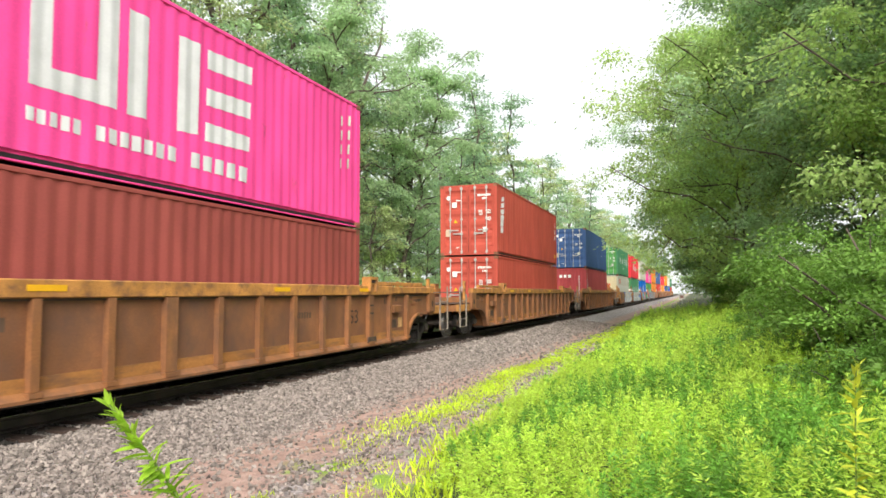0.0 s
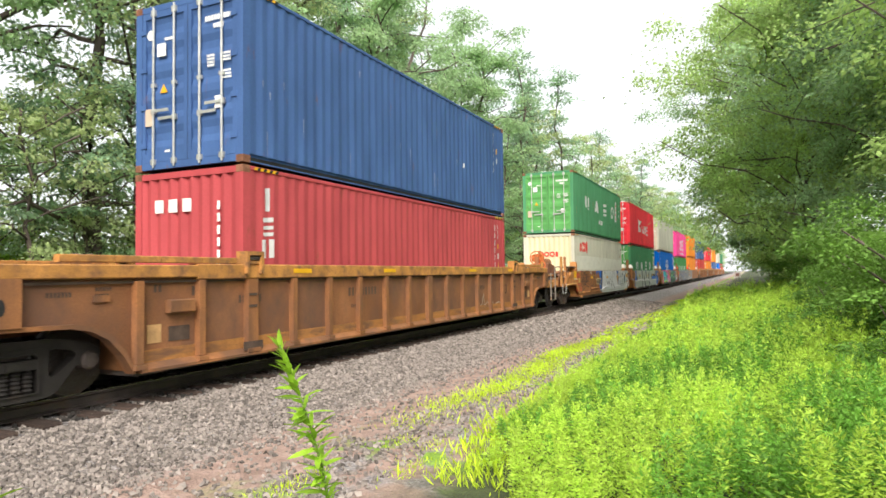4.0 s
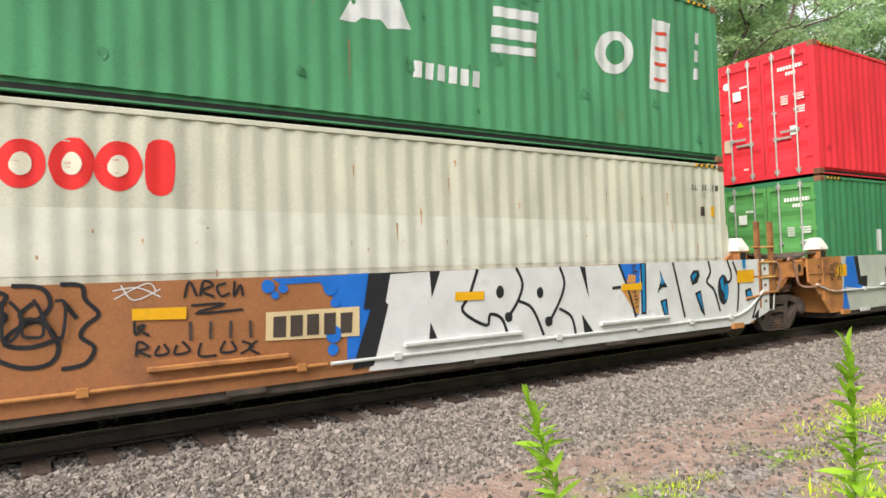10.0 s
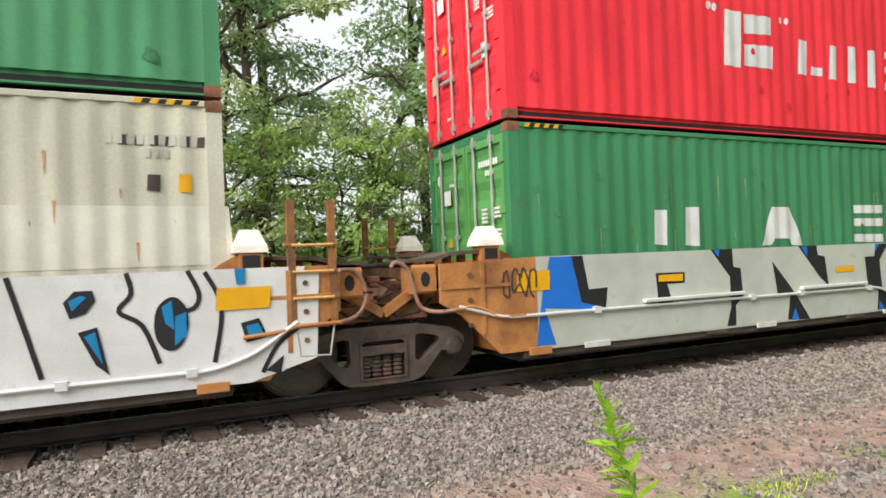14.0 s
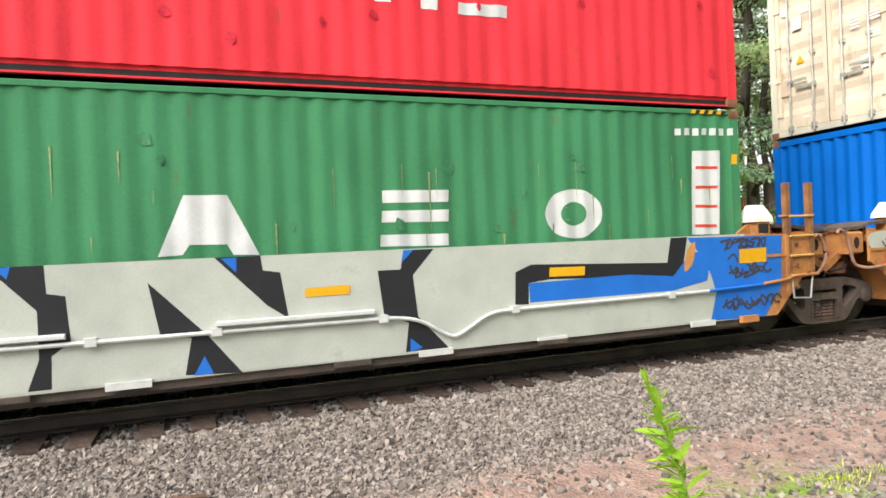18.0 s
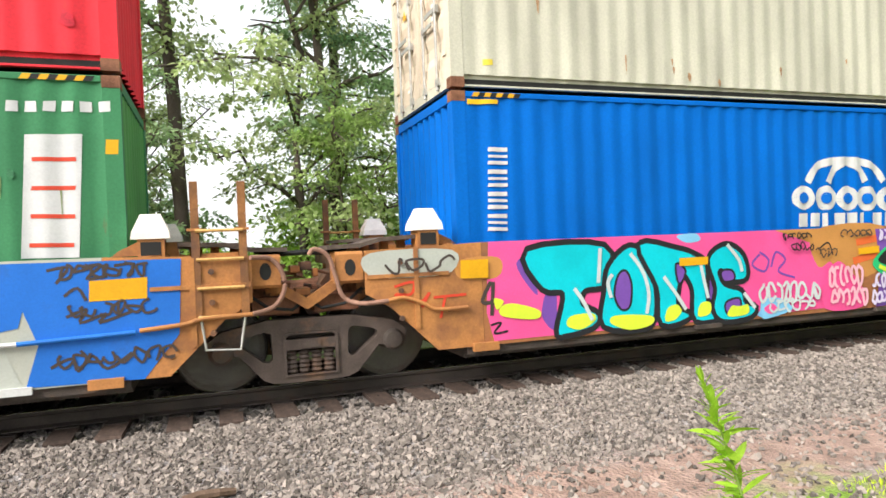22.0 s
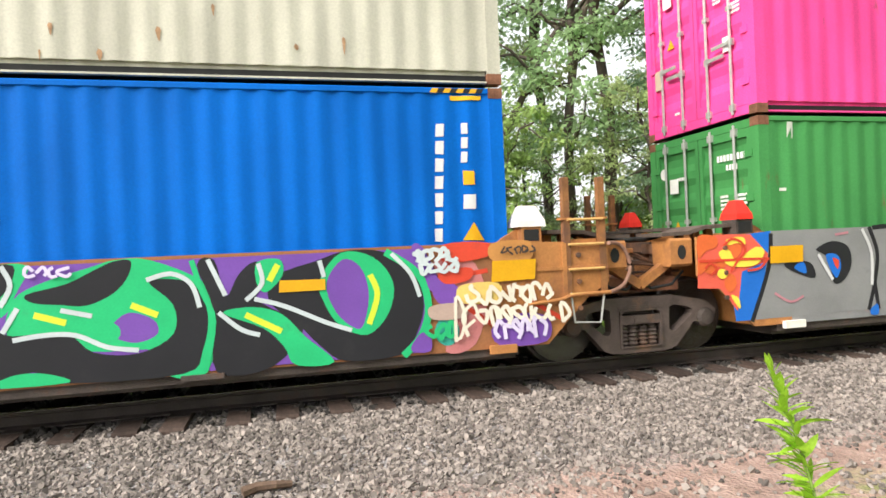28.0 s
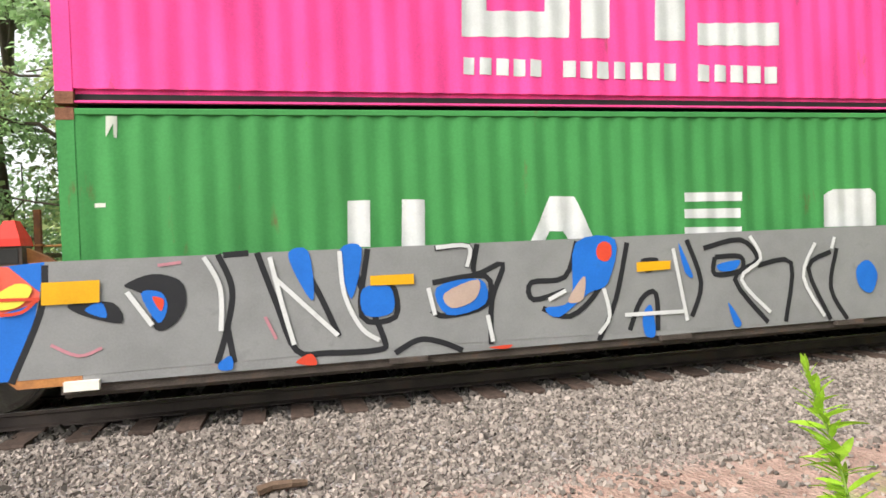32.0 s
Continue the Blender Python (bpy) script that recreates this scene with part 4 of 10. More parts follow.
            part("centre_casting", Shape().extrude_y([(e * (L + 0.9), 0.8), (e * (L + 1.6), 0.72), (e * (L + 1.72), 0.92), (e * (L + 1.5), 1.02), (e * (L + 1.35), 1.22), (e * (L + 0.9), 1.3)][::int(e)], -0.4, 0.4), grime_mat, c)
            part("brace", Shape().extrude_y([(e * (L + 1.13), 1.34), (e * (L + 1.13), 1.22), (e * (L + 1.7), 0.86), (e * (L + 1.74), 0.96)][::int(e)], -1.15, -1.05), end, c)
            part("cross_beam", Shape().chamfered(*sorted((e * (L + 1.13), e * (L + 1.27))), -1.2, 1.2, 1.3, 1.42, 0.015), grime_mat, c)
            for k in range(3):
                part("bolt", Shape().rod((e * (L + 0.75), -1.44, 0.72 + 0.3 * k), (e * (L + 0.75), -1.468, 0.72 + 0.3 * k), 0.03, 8), grime_mat, c)
            part("brake_line", Shape().tube([(e * (L + 1.1), -1.1, 1.05), (e * (L + 1.3), -1.15, 0.9), (e * (L + 1.55), -1.1, 0.86), (e * (L + 1.72), -1.05, 0.98)], 0.018), black_mat, c)
            part("side_bearing", Shape().box(*sorted((e * (L + 1.14), e * (L + 1.62))), -1.05, -0.62, 0.82, 1.0).rod((e * (L + 1.2), -0.85, 1.0), (e * (L + 1.2), -0.85, 1.24), 0.09, 10), rust_mat, c)
            part("valve", Shape().rod((e * (L + 1.28), -1.1, 1.22), (e * (L + 1.28), -0.8, 1.22), 0.1, 12).box(*sorted((e * (L + 1.18), e * (L + 1.42))), -0.95, -0.7, 1.28, 1.4), grime_mat, c)
            part("brake_rod", Shape().rod((e * (L + 0.5), -0.7, 0.72), (e * (L + 1.7), -0.6, 0.55), 0.025, 6), dark_steel, c)
            if e > 0:
                plate_run, hose_run = [(0.1, 0.80), (0.5, 0.83), (0.66, 0.87), (1.12, 0.88)], [(1.12, 0.88), (1.34, 0.93), (1.45, 1.1), (1.43, 1.28), (1.32, 1.42), (1.12, 1.44)]
            else:
                plate_run, hose_run = [(0.0, 0.79), (0.36, 0.79), (0.5, 0.86), (0.72, 0.94), (0.9, 0.92)], [(0.9, 0.92), (1.2, 0.91), (1.36, 0.99), (1.43, 1.2), (1.5, 1.42), (1.64, 1.5), (1.7, 1.44)]
            if art is None or e > 0:
                part("branch_pipe", Shape().tube([(e * (L + p), -1.475, z) for p, z in smooth_loop(plate_run, 3, False)], 0.022, 8), end, c)
                part("end_frame_rib", Shape().box(*sorted((e * (L + 0.55), e * (L + 0.6))), -1.462, -1.442, 0.6, 1.46).box(*sorted((e * (L + 0.2), e * (L + 1.12))), -1.46, -1.442, 1.16, 1.2), end, c)
                part("air_hose", Shape().tube([(e * (L + p), -1.475 + 0.12 * min(1, max(0, (p - 1.12) / 0.2)), z) for p, z in smooth_loop(hose_run, 4, False)], 0.024, 8), hose_mat, c, "thick pinkish brown hose")
            part("equipment_box", Shape().chamfered(*sorted((e * (L + 1.13), e * (L + 1.42))), -1.34, -0.95, 1.12, 1.46, 0.03), end if e > 0 else rust_orange, c, "orange bracket box")
            # black disc on the box face, painted as the hole's dark inside
            part("bracket_hole", Shape().poly([(e * (L + 1.27) + 0.06 * math.cos(k * math.pi / 5), -1.343, 1.29 + 0.09 * math.sin(k * math.pi / 5)) for k in range(10)]), black_mat, c)
            part("coupling_pipe", Shape().tube([(e * (L + 1.2), -0.8, 1.5), (e * (L + 1.5), -0.9, 1.46), (e * (L + 1.73), -0.95, 1.47)], 0.03, 8), black_mat, c)
            rng = random.Random(int(x * 10) + e)
            for k in range(7):
                px, pz = L + rng.uniform(1.15, 1.7), rng.uniform(0.95, 1.35)
                w, hh = rng.uniform(0.05, 0.16), rng.uniform(0.03, 0.1)
                part("bracket", Shape().chamfered(*sorted((e * px, e * (px + w))), *sorted((-0.95, -0.95 + rng.uniform(0.05, 0.3))), pz, pz + hh, 0.01), rng.choice((grime_mat, rust_mat, end)), c)
            for k in range(4):
                part("brake_rod", Shape().rod((e * (L + rng.uniform(1.0, 1.3)), -0.9, rng.uniform(0.9, 1.3)), (e * (L + 1.7), -0.85, rng.uniform(0.85, 1.35)), 0.018, 6), grime_mat, c)
    if not last:
        truck(c, L + 1.73)
    if first:
        xe = -9.75
        truck(c, -7.67)
        coupler(c, xe + 0.1, -1, 0.6)
        part("end_girder", Shape().extrude_y([(xe, 0.95), (xe + 0.3, 0.84), (-8.2, 0.82), (-6.8, 0.9), (-6.8, 1.24), (xe, 1.24)], -1.3, -1.2), brown_panel, c)
        part("end_girder", Shape().extrude_y([(xe, 0.95), (xe + 0.3, 0.84), (-8.2, 0.82), (-6.8, 0.9), (-6.8, 1.24), (xe, 1.24)], 1.2, 1.3), brown_panel, c)
        part("end_sill", Shape().chamfered(xe - 0.06, xe + 0.06, -1.42, 1.42, 0.92, 1.12, 0.01), end, c)
        part("low_deck", Shape().box(xe + 0.1, -6.4, -1.19, 1.19, 1.15, 1.22), grate_mat, c)
        part("high_walkway", Shape().box(-9.5, -7.78, -1.1, 0.9, 1.36, 1.40), grate_mat, c)
        part("side_walkway", Shape().box(-8.3, -6.05, -1.36, -0.9, 1.66, 1.70).box(-8.3, -6.05, 0.9, 1.36, 1.66, 1.70), grate_mat, c)
        for s in (-1, 1):
            for k in (-9.22, -8.64):
                part("post", Shape().chamfered(k - 0.05, k + 0.05, *sorted((s * 1.37, s * 1.46)), 0.9, 2.1, 0.008), ochre_top if k < -9 else end, c)
            part("ladder_plate", Shape().box(-9.16, -8.7, *sorted((s * 1.37, s * 1.40)), 0.94, 1.22), ochre, c)
            for zz in (1.25, 1.5):
                part("rung", Shape().rod((-9.2, s * 1.44, zz), (-8.66, s * 1.44, zz), 0.016, 6), zinc_mat, c)
            part("sill_step", Shape().tube([(-9.2, s * 1.46, 0.95), (-9.2, s * 1.46, 0.58), (-8.7, s * 1.46, 0.57), (-8.66, s * 1.46, 0.95)], 0.016), zinc_mat, c)
            part("rail_post", Shape().box(-7.9, -7.84, *sorted((s * 1.28, s * 1.34)), 1.24, 1.66), rust_mat, c)
            part("guide", Shape().extrude_y([(-L - 0.5, 1.5), (-L - 0.2, 1.5), (-L - 0.24, 1.82), (-L - 0.32, 1.92), (-L - 0.44, 1.88)], *sorted((s * 1.1, s * 1.38))), end, c)
        part("brake_lever", Shape().extrude_y([(-9.76, 1.15), (-9.68, 1.13), (-9.19, 1.65), (-9.26, 1.68)], -1.43, -1.40), rust_mat, c)
        part("brake_stand", Shape().chamfered(-9.96, -9.7, -0.75, -0.3, 1.2, 1.8, 0.03).box(-9.75, -9.6, -0.6, -0.45, 1.15, 2.1), brown_panel, c)
        part("brake_housing", Shape().chamfered(-9.58, -9.3, -0.68, -0.3, 1.88, 2.22, 0.05).rod((-9.45, -0.72, 2.05), (-9.45, -0.25, 2.05), 0.14, 12), hand_brake_mat, c, "orange hand brake housing")
        brake_wheel(c, -9.70, -0.5, 2.06, 0.27, hand_brake_mat)
        brake_wheel(c, -9.64, -0.62, 1.73, 0.23, hand_brake_mat)
        part("winch_post", Shape().box(-9.25, -9.12, -0.56, -0.44, 1.22, 2.36), rust_mat, c)
        part("equipment_base", Shape().extrude_y([(-9.45, 1.4), (-8.25, 1.4), (-8.4, 1.72), (-9.1, 1.84), (-9.4, 1.8)], -0.9, -0.25), rust_mat, c)
        part("air_tank", Shape().rod((-9.08, -0.55, 1.87), (-8.21, -0.55, 1.87), 0.17, 16).rod((-9.14, -0.55, 1.87), (-8.15, -0.55, 1.87), 0.1, 12), brown_panel, c, "brown horizontal air tank")
        for k in (-8.9, -8.4):
            part("tank_strap", Shape().rod((k - 0.02, -0.55, 1.87), (k + 0.02, -0.55, 1.87), 0.178, 16), rust_mat, c)
        part("air_pipe", Shape().tube([(-9.0, -0.74, 1.9), (-8.85, -0.8, 1.6), (-8.8, -0.95, 1.35), (-8.3, -1.3, 1.3), (-7.6, -1.35, 1.3)], 0.022), hose_mat, c)
        part("air_pipe", Shape().tube([(-8.7, -0.74, 1.95), (-8.55, -0.85, 1.65), (-8.3, -1.0, 1.45), (-7.9, -1.3, 1.15), (-7.2, -1.46, 1.0)], 0.022), hose_mat, c)
        part("edge_pipe", Shape().tube([(p, -1.485, z) for p, z in smooth_loop([(-8.66, 0.9), (-8.0, 0.93), (-7.2, 0.95), (-6.98, 0.95), (-6.72, 0.78), (-6.5, 0.56), (-6.2, 0.5)], 4, False)], 0.024, 8), rung_mat, c, "light orange air pipe")
        part("control_valve", Shape().chamfered(-8.55, -8.25, -1.36, -1.1, 1.25, 1.52, 0.03).rod((-8.4, -1.42, 1.38), (-8.4, -1.1, 1.38), 0.09, 10), rust_mat, c)
        part("slack_adjuster", Shape().rod((-9.2, -1.0, 0.74), (-7.0, -0.9, 0.72), 0.05, 8), dark_steel, c)
        part("round_cap", Shape().lathe_y([(0.12, -1.44), (0.12, -1.49), (0.07, -1.5), (0.01, -1.5)], -7.95, 1.33, 14), end, c)
    MOVING.append((c, x, 0.0))
    return c

# ---- the consist ----
magenta = paint_of("magenta_container_paint", (0.85, 0.075, 0.30))
brown_red = paint_of("brown_red_container_paint", (0.27, 0.066, 0.056))
orange_red = paint_of("orange_red_container_paint", (0.42, 0.078, 0.055))
maroon = paint_of("faded_maroon_container_paint", (0.40, 0.068, 0.075))
navy = paint_of("navy_container_paint", (0.055, 0.11, 0.26))
green = paint_of("green_container_paint", (0.055, 0.215, 0.10))
beige_door = paint_of("beige_door_paint", (0.62, 0.53, 0.42), (0.36, 0.2, 0.1), (0.6, 0.76))
faded_green = paint_of("faded_green_container_paint", (0.08, 0.26, 0.13))
# lighter than the side green: sunlight on the ends put into the colour
sunlit_green_door = paint_of("lighter_green_door_paint", (0.11, 0.33, 0.10))
cream = paint_of("cream_container_paint", (0.53, 0.51, 0.425), (0.34, 0.2, 0.1), (0.68, 0.8))
# brighter, yellower cream holds the sun that falls on the container's end
sunlit_cream_end = paint_of("cream_end_paint", (0.70, 0.61, 0.40), (0.5, 0.3, 0.08), (0.62, 0.8))
red = paint_of("bright_red_container_paint", (0.76, 0.042, 0.06))
blue = paint_of("bright_blue_container_paint", (0.0, 0.122, 0.52), (0.06, 0.12, 0.3), (0.7, 0.85))
grass_green = paint_of("mid_green_container_paint", (0.06, 0.25, 0.075))
hazy_red = paint_of("dull_red_container_paint", (0.5, 0.05, 0.04))
far_orange = paint_of("orange_container_paint", (0.75, 0.24, 0.03))

LOW, HIGH = 0.35, 3.29
CENTRE = (1.12, 24.81, 48.0, 69.62, 85.27, 100.87, 116.5, 132.1)
for x in CENTRE[:3]:
    long_well_car("ochre yellow ribbed steel well car, rust stained, carrying two containers", x)
top_a = container("magenta steel shipping container with large white shapes on its side", magenta, CENTRE[0], 2.985)
low_a = container("dull brown-red steel shipping container in a well car", brown_red, CENTRE[0], LOW, height=2.59)
top_b = container("orange-red steel shipping container with doors and white lock rods", orange_red, CENTRE[1], 2.985)
low_b = container("orange-red steel shipping container sunk in a well car", orange_red, CENTRE[1], LOW, height=2.59)
top_c = container("navy blue steel shipping container with doors and lock rods", navy, CENTRE[2], HIGH)
low_c = container("faded maroon steel shipping container with white marks", maroon, CENTRE[2], LOW, doors=False)
unit_d = unit_car("brown articulated well unit, half sprayed white, with hand brake", CENTRE[3], brown_panel, first=True)
unit_e = unit_car("pale grey-green articulated well unit with black and blue sprayed shapes", CENTRE[4], material("pale_grey_plate", (0.42, 0.43, 0.38), 0.6, 0, 0.1, 1.5, 0.1))
unit_f = unit_car("articulated well unit covered in pink, cyan and green graffiti", CENTRE[5], brown_panel)
unit_g = unit_car("articulated well unit covered in grey and blue graffiti", CENTRE[6], material("grey_sprayed_plate", (0.235, 0.235, 0.24), 0.65, 0, 0.14, 2, 0.1, stain=(0.3, 0.2, 0.2), stain_at=(0.62, 0.8)), art=material("red_cone_paint", (0.7, 0.03, 0.02), 0.6, 0, 0.1, 8, 0.1))
unit_car("rust-brown articulated well unit with faded graffiti", CENTRE[7], brown_panel)
top_d = container("green steel shipping container with white shapes, dented and scuffed", faded_green, CENTRE[3], HIGH, end_paint=sunlit_green_door)
low_d = container("cream steel shipping container with red rings on its side", cream, CENTRE[3], LOW, doors=False, end_paint=sunlit_cream_end)
top_e = container("bright red steel shipping container with white shapes", red, CENTRE[4], HIGH)
low_e = container("green steel shipping container with large white shapes", green, CENTRE[4], LOW, end_paint=sunlit_green_door)
top_f = container("cream steel shipping container with rusty spots and bare doors", cream, CENTRE[5], HIGH, end_paint=beige_door)
low_f = container("bright blue steel shipping container with white emblem", blue, CENTRE[5], LOW, doors=False)
top_g = container("magenta pink steel shipping container with white shapes", magenta, CENTRE[6], 3.02)
low_g = container("mid green steel shipping container with large white shapes", grass_green, CENTRE[6], LOW, height=2.63)
container("orange steel shipping container far along the train", far_orange, CENTRE[7], HIGH)
container("orange steel shipping container far along the train", far_orange, CENTRE[7], LOW)
for k, (x, a, b, u, v) in enumerate(((153.4, navy, hazy_red, "navy blue", "dull red"), (176.6, red, far_orange, "bright red", "orange"), (199.8, far_orange, navy, "orange", "navy blue"),
                                     (223.0, cream, blue, "cream", "bright blue"), (246.2, green, hazy_red, "green", "dull red"))):
    long_well_car("ochre well car far along the train with two containers", x)
    container(u + " steel shipping container far along the train", a, x, HIGH)
    container(v + " steel shipping container sunk in a far well car", b, x, LOW)


# pipes and ledges along the lower edge of two units
def bent_pipe(pts, r=0.16):
    """The run of a pipe with its corners rounded at about radius r."""
    out = [pts[0]]
    for a, b, c in zip(pts, pts[1:], pts[2:]):
        b = Vector(b)
        u, v = Vector(a) - b, Vector(c) - b
        p, q = b + u * min(0.45, r / u.length), b + v * min(0.45, r / v.length)
        out += [tuple(p * (1 - t) ** 2 + b * (2 * t * (1 - t)) + q * t * t) for t in (0, 0.25, 0.5, 0.75, 1)]
    return out + [pts[-1]]


def edge_fittings(unit, mat, pipe, ledges, clips):
    part("train_pipe", Shape().tube([(x, -1.475, z) for x, z in bent_pipe(pipe)], 0.022, 8), mat, unit)
    for a, b, z in ledges:
        part("ledge", Shape().chamfered(a, b, -1.52, -1.442, z, z + 0.05, 0.01), mat, unit)
    for a, z in clips:
        part("pipe_clip", Shape().box(a - 0.05, a + 0.05, -1.50, -1.442, z - 0.04, z + 0.04), mat, unit)


silver = material("silver_sprayed_steel", (0.62, 0.62, 0.62), 0.45, 0.2, 0.1, 6, 0.1)
edge_fittings(unit_d, rust_orange, [(-6.75, 0.8), (-6.2, 0.5), (-1.9, 0.5)], [(-3.75, -2.35, 0.62)], [(-5.4, 0.5), (-4.3, 0.5), (-2.2, 0.5)])
edge_fittings(unit_d, silver, [(-1.85, 0.5), (5.2, 0.5), (5.9, 0.5), (6.3, 0.62), (6.75, 0.92)], [(-0.9, 0.9, 0.6), (2.45, 4.0, 0.6)], [(-1.0, 0.5), (1.6, 0.5), (3.3, 0.5), (4.6, 0.5), (5.7, 0.5)])
edge_fittings(unit_e, silver, [(-7.0, 0.95), (-6.4, 0.78), (-5.6, 0.78), (0.85, 0.76), (1.13, 0.71), (1.46, 0.5), (1.58, 0.5), (1.98, 0.73), (2.34, 0.74), (5.2, 0.76)],
              [(-4.2, -2.3, 0.82), (-1.0, 0.6, 0.82)], [(-5.0, 0.78), (-2.1, 0.77), (-1.0, 0.77), (0.7, 0.76), (2.3, 0.74), (4.58, 0.75)])
edge_fittings(unit_e, material("blue_sprayed_pipe", (0.015, 0.14, 0.5), 0.55, 0, 0.15, 5, 0.1), [(5.2, 0.76), (6.16, 0.79)], [], [])
for x in (-5.2, -2.0, 1.1, 2.6, 4.9):
    part("clip_plate", Shape().box(x, x + 0.4, -1.47, -1.442, 0.3, 0.37), silver, unit_e)
fifty_three = bpy.data.curves.new("size_number", "FONT")
fifty_three.body, fifty_three.size = "53", 0.42
fifty_three.materials.append(material("black_stencil", (0.045, 0.03, 0.025), 0.8))
for ob, x, z in list(MOVING):
    if ob.name.startswith("well_car"):
        n = new("size_number", fifty_three)
        n.parent = ob
        n.matrix_basis = pose(5.3, -1.404, 0.8, 90)
red_mark = material("red_emblem_paint", (0.72, 0.03, 0.03), 0.55)
for cy in (0.36, 0.1, -0.16):
    part("end_emblem", on_end(hoop(cy, 1.95, 0.125, 0.12, 0.055), -HALF + 0.012), red_mark, low_d, "small red ring")
part("end_emblem", on_end([rect(-0.44, -0.33, 1.83, 2.06)], -HALF + 0.012), red_mark, low_d)
for k in range(3):
    part("end_emblem", on_end([rect(0.55 - 0.32 * k, 0.75 - 0.32 * k, 2.2, 2.42)], -HALF + 0.012), white_mat, low_c, "white end marking")
part("end_marking", on_end([rect(-0.72, -0.66, 0.6 + 0.2 * k, 0.74 + 0.2 * k) for k in range(9)], -HALF + 0.012), white_mat, low_c, "column of small white marks")


def rust_streaks(c, seed, n, zs, col, wide=0.03, long=0.14, x0=-5.7, x1=5.7):
    """Scattered rust spots with short runs on the ribbed side."""
    rng = random.Random(seed)
    loops = []
    for _ in range(n):
        x, z = rng.uniform(x0, x1), rng.uniform(*zs)
        w, h = wide * rng.uniform(0.4, 1.3), long * rng.uniform(0.2, 1.2)
        loops.append([(x - w * 0.5, z), (x - w * 0.2, z + w * 0.8), (x + w * 0.4, z + w * 0.5), (x + w * 0.5, z - w * 0.2), (x + w * 0.15, z - h), (x - w * 0.1, z - h * 0.8)][::-1])
    tagged(part("rust_streak", painted(loops, 0.0055 + 0.0006 * seed), col, c), kind="stuff")


light_rust = material("pale_rust_run", (0.42, 0.25, 0.14), 0.85, 0, 0.3, 20, 0.1)
dark_rust = material("dark_rust_run", (0.33, 0.19, 0.11), 0.85, 0, 0.3, 20, 0.1)
scuff = material("dark_green_scuff", (0.049, 0.188, 0.088), 0.7, 0, 0.3, 20, 0.1)
tan_run = material("tan_run_on_green", (0.22, 0.27, 0.12), 0.8, 0, 0.3, 20, 0.1)
rust_streaks(low_d, 1, 20, (1.4, 1.7), light_rust, 0.022, 0.05)
rust_streaks(low_d, 2, 16, (1.2, 2.6), light_rust, 0.03, 0.2)
rust_streaks(top_f, 3, 9, (0.2, 0.5), light_rust, 0.05, 0.1)
rust_streaks(top_f, 4, 10, (0.25, 2.4), light_rust, 0.04, 0.2)
rust_streaks(low_e, 5, 30, (1.2, 2.3), tan_run, 0.022, 0.6)
rust_streaks(low_e, 6, 16, (1.3, 2.4), scuff, 0.12, 0.06)
rust_streaks(top_d, 7, 20, (0.25, 2.2), scuff, 0.14, 0.07)
rust_streaks(top_d, 8, 8, (0.9, 2.2), dark_rust, 0.03, 0.5)
rust_streaks(top_c, 9, 18, (0.4, 2.4), material("faded_blue_scuff", (0.16, 0.2, 0.32), 0.8, 0, 0.3, 20, 0.1), 0.03, 0.4)
rust_streaks(top_e, 10, 10, (0.4, 1.4), material("dark_red_scuff", (0.54, 0.02, 0.042), 0.7, 0, 0.3, 20, 0.1), 0.12, 0.06)

# black and yellow warning stripes at the upper corners
stripe_dark = material("black_stripe_paint", (0.02, 0.02, 0.02), 0.6)
for c, h in ((low_f, 2.896), (low_d, 2.896), (top_d, 2.896), (low_e, 2.896), (top_c, 2.896), (low_c, 2.896), (top_e, 2.896)):
    for e in (-1, 1):
        a = e * 5.55 - 0.3
        for k, mat in ((0, yellow_mat), (1, stripe_dark)):
            st = Shape()
            for i in range(4):
                x = a + (i + 0.5 * k) * 0.15
                st.poly([(x, -WIDE - 0.0025, h - 0.064), (x + 0.075, -WIDE - 0.0025, h - 0.064), (x + 0.105, -WIDE - 0.0025, h - 0.012), (x + 0.03, -WIDE - 0.0025, h - 0.012)])
            part("warning_stripe", st, mat, c)

ART = {"red": (0.6, 0.06, 0.03), "black": (0.018, 0.018, 0.022), "white": (0.60, 0.60, 0.61), "dark": (0.06, 0.045, 0.04), "beige": (0.62, 0.48, 0.28), "blue": (0.015, 0.14, 0.55),
       "yellow": (0.7, 0.36, 0.01), "paleyellow": (0.72, 0.52, 0.15), "orange": (0.52, 0.24, 0.07), "teal": (0.01, 0.19, 0.42), "palegrey": (0.44, 0.46, 0.42), "pink": (0.80, 0.09, 0.30),
       "purple": (0.17, 0.07, 0.36), "cyan": (0.0, 0.52, 0.62), "lime": (0.62, 0.75, 0.05), "skyblue": (0.2, 0.5, 0.75), "redorange": (0.7, 0.14, 0.04), "green": (0.02, 0.46, 0.17),
       "pinkpale": (0.55, 0.2, 0.2), "cream": (0.72, 0.66, 0.55), "violet": (0.4, 0.25, 0.62), "teal2": (0.05, 0.42, 0.34), "grey": (0.235, 0.235, 0.24), "flame": (0.75, 0.12, 0.08),
       "lemon": (0.85, 0.66, 0.08), "tan": (0.45, 0.33, 0.28), "pinkdull": (0.45, 0.2, 0.24), "logored": (0.72, 0.03, 0.03), "dullwhite": (0.58, 0.57, 0.50), "faint": (0.45, 0.44, 0.38),
       "blue2": (0.0, 0.135, 0.58), "hazard": (0.8, 0.5, 0.02), "pale": (0.6, 0.62, 0.55), "paleline": (0.52, 0.58, 0.60), "rose": (0.78, 0.42, 0.52), "lilac": (0.62, 0.55, 0.74), "greenp": (0.055, 0.215, 0.10)}
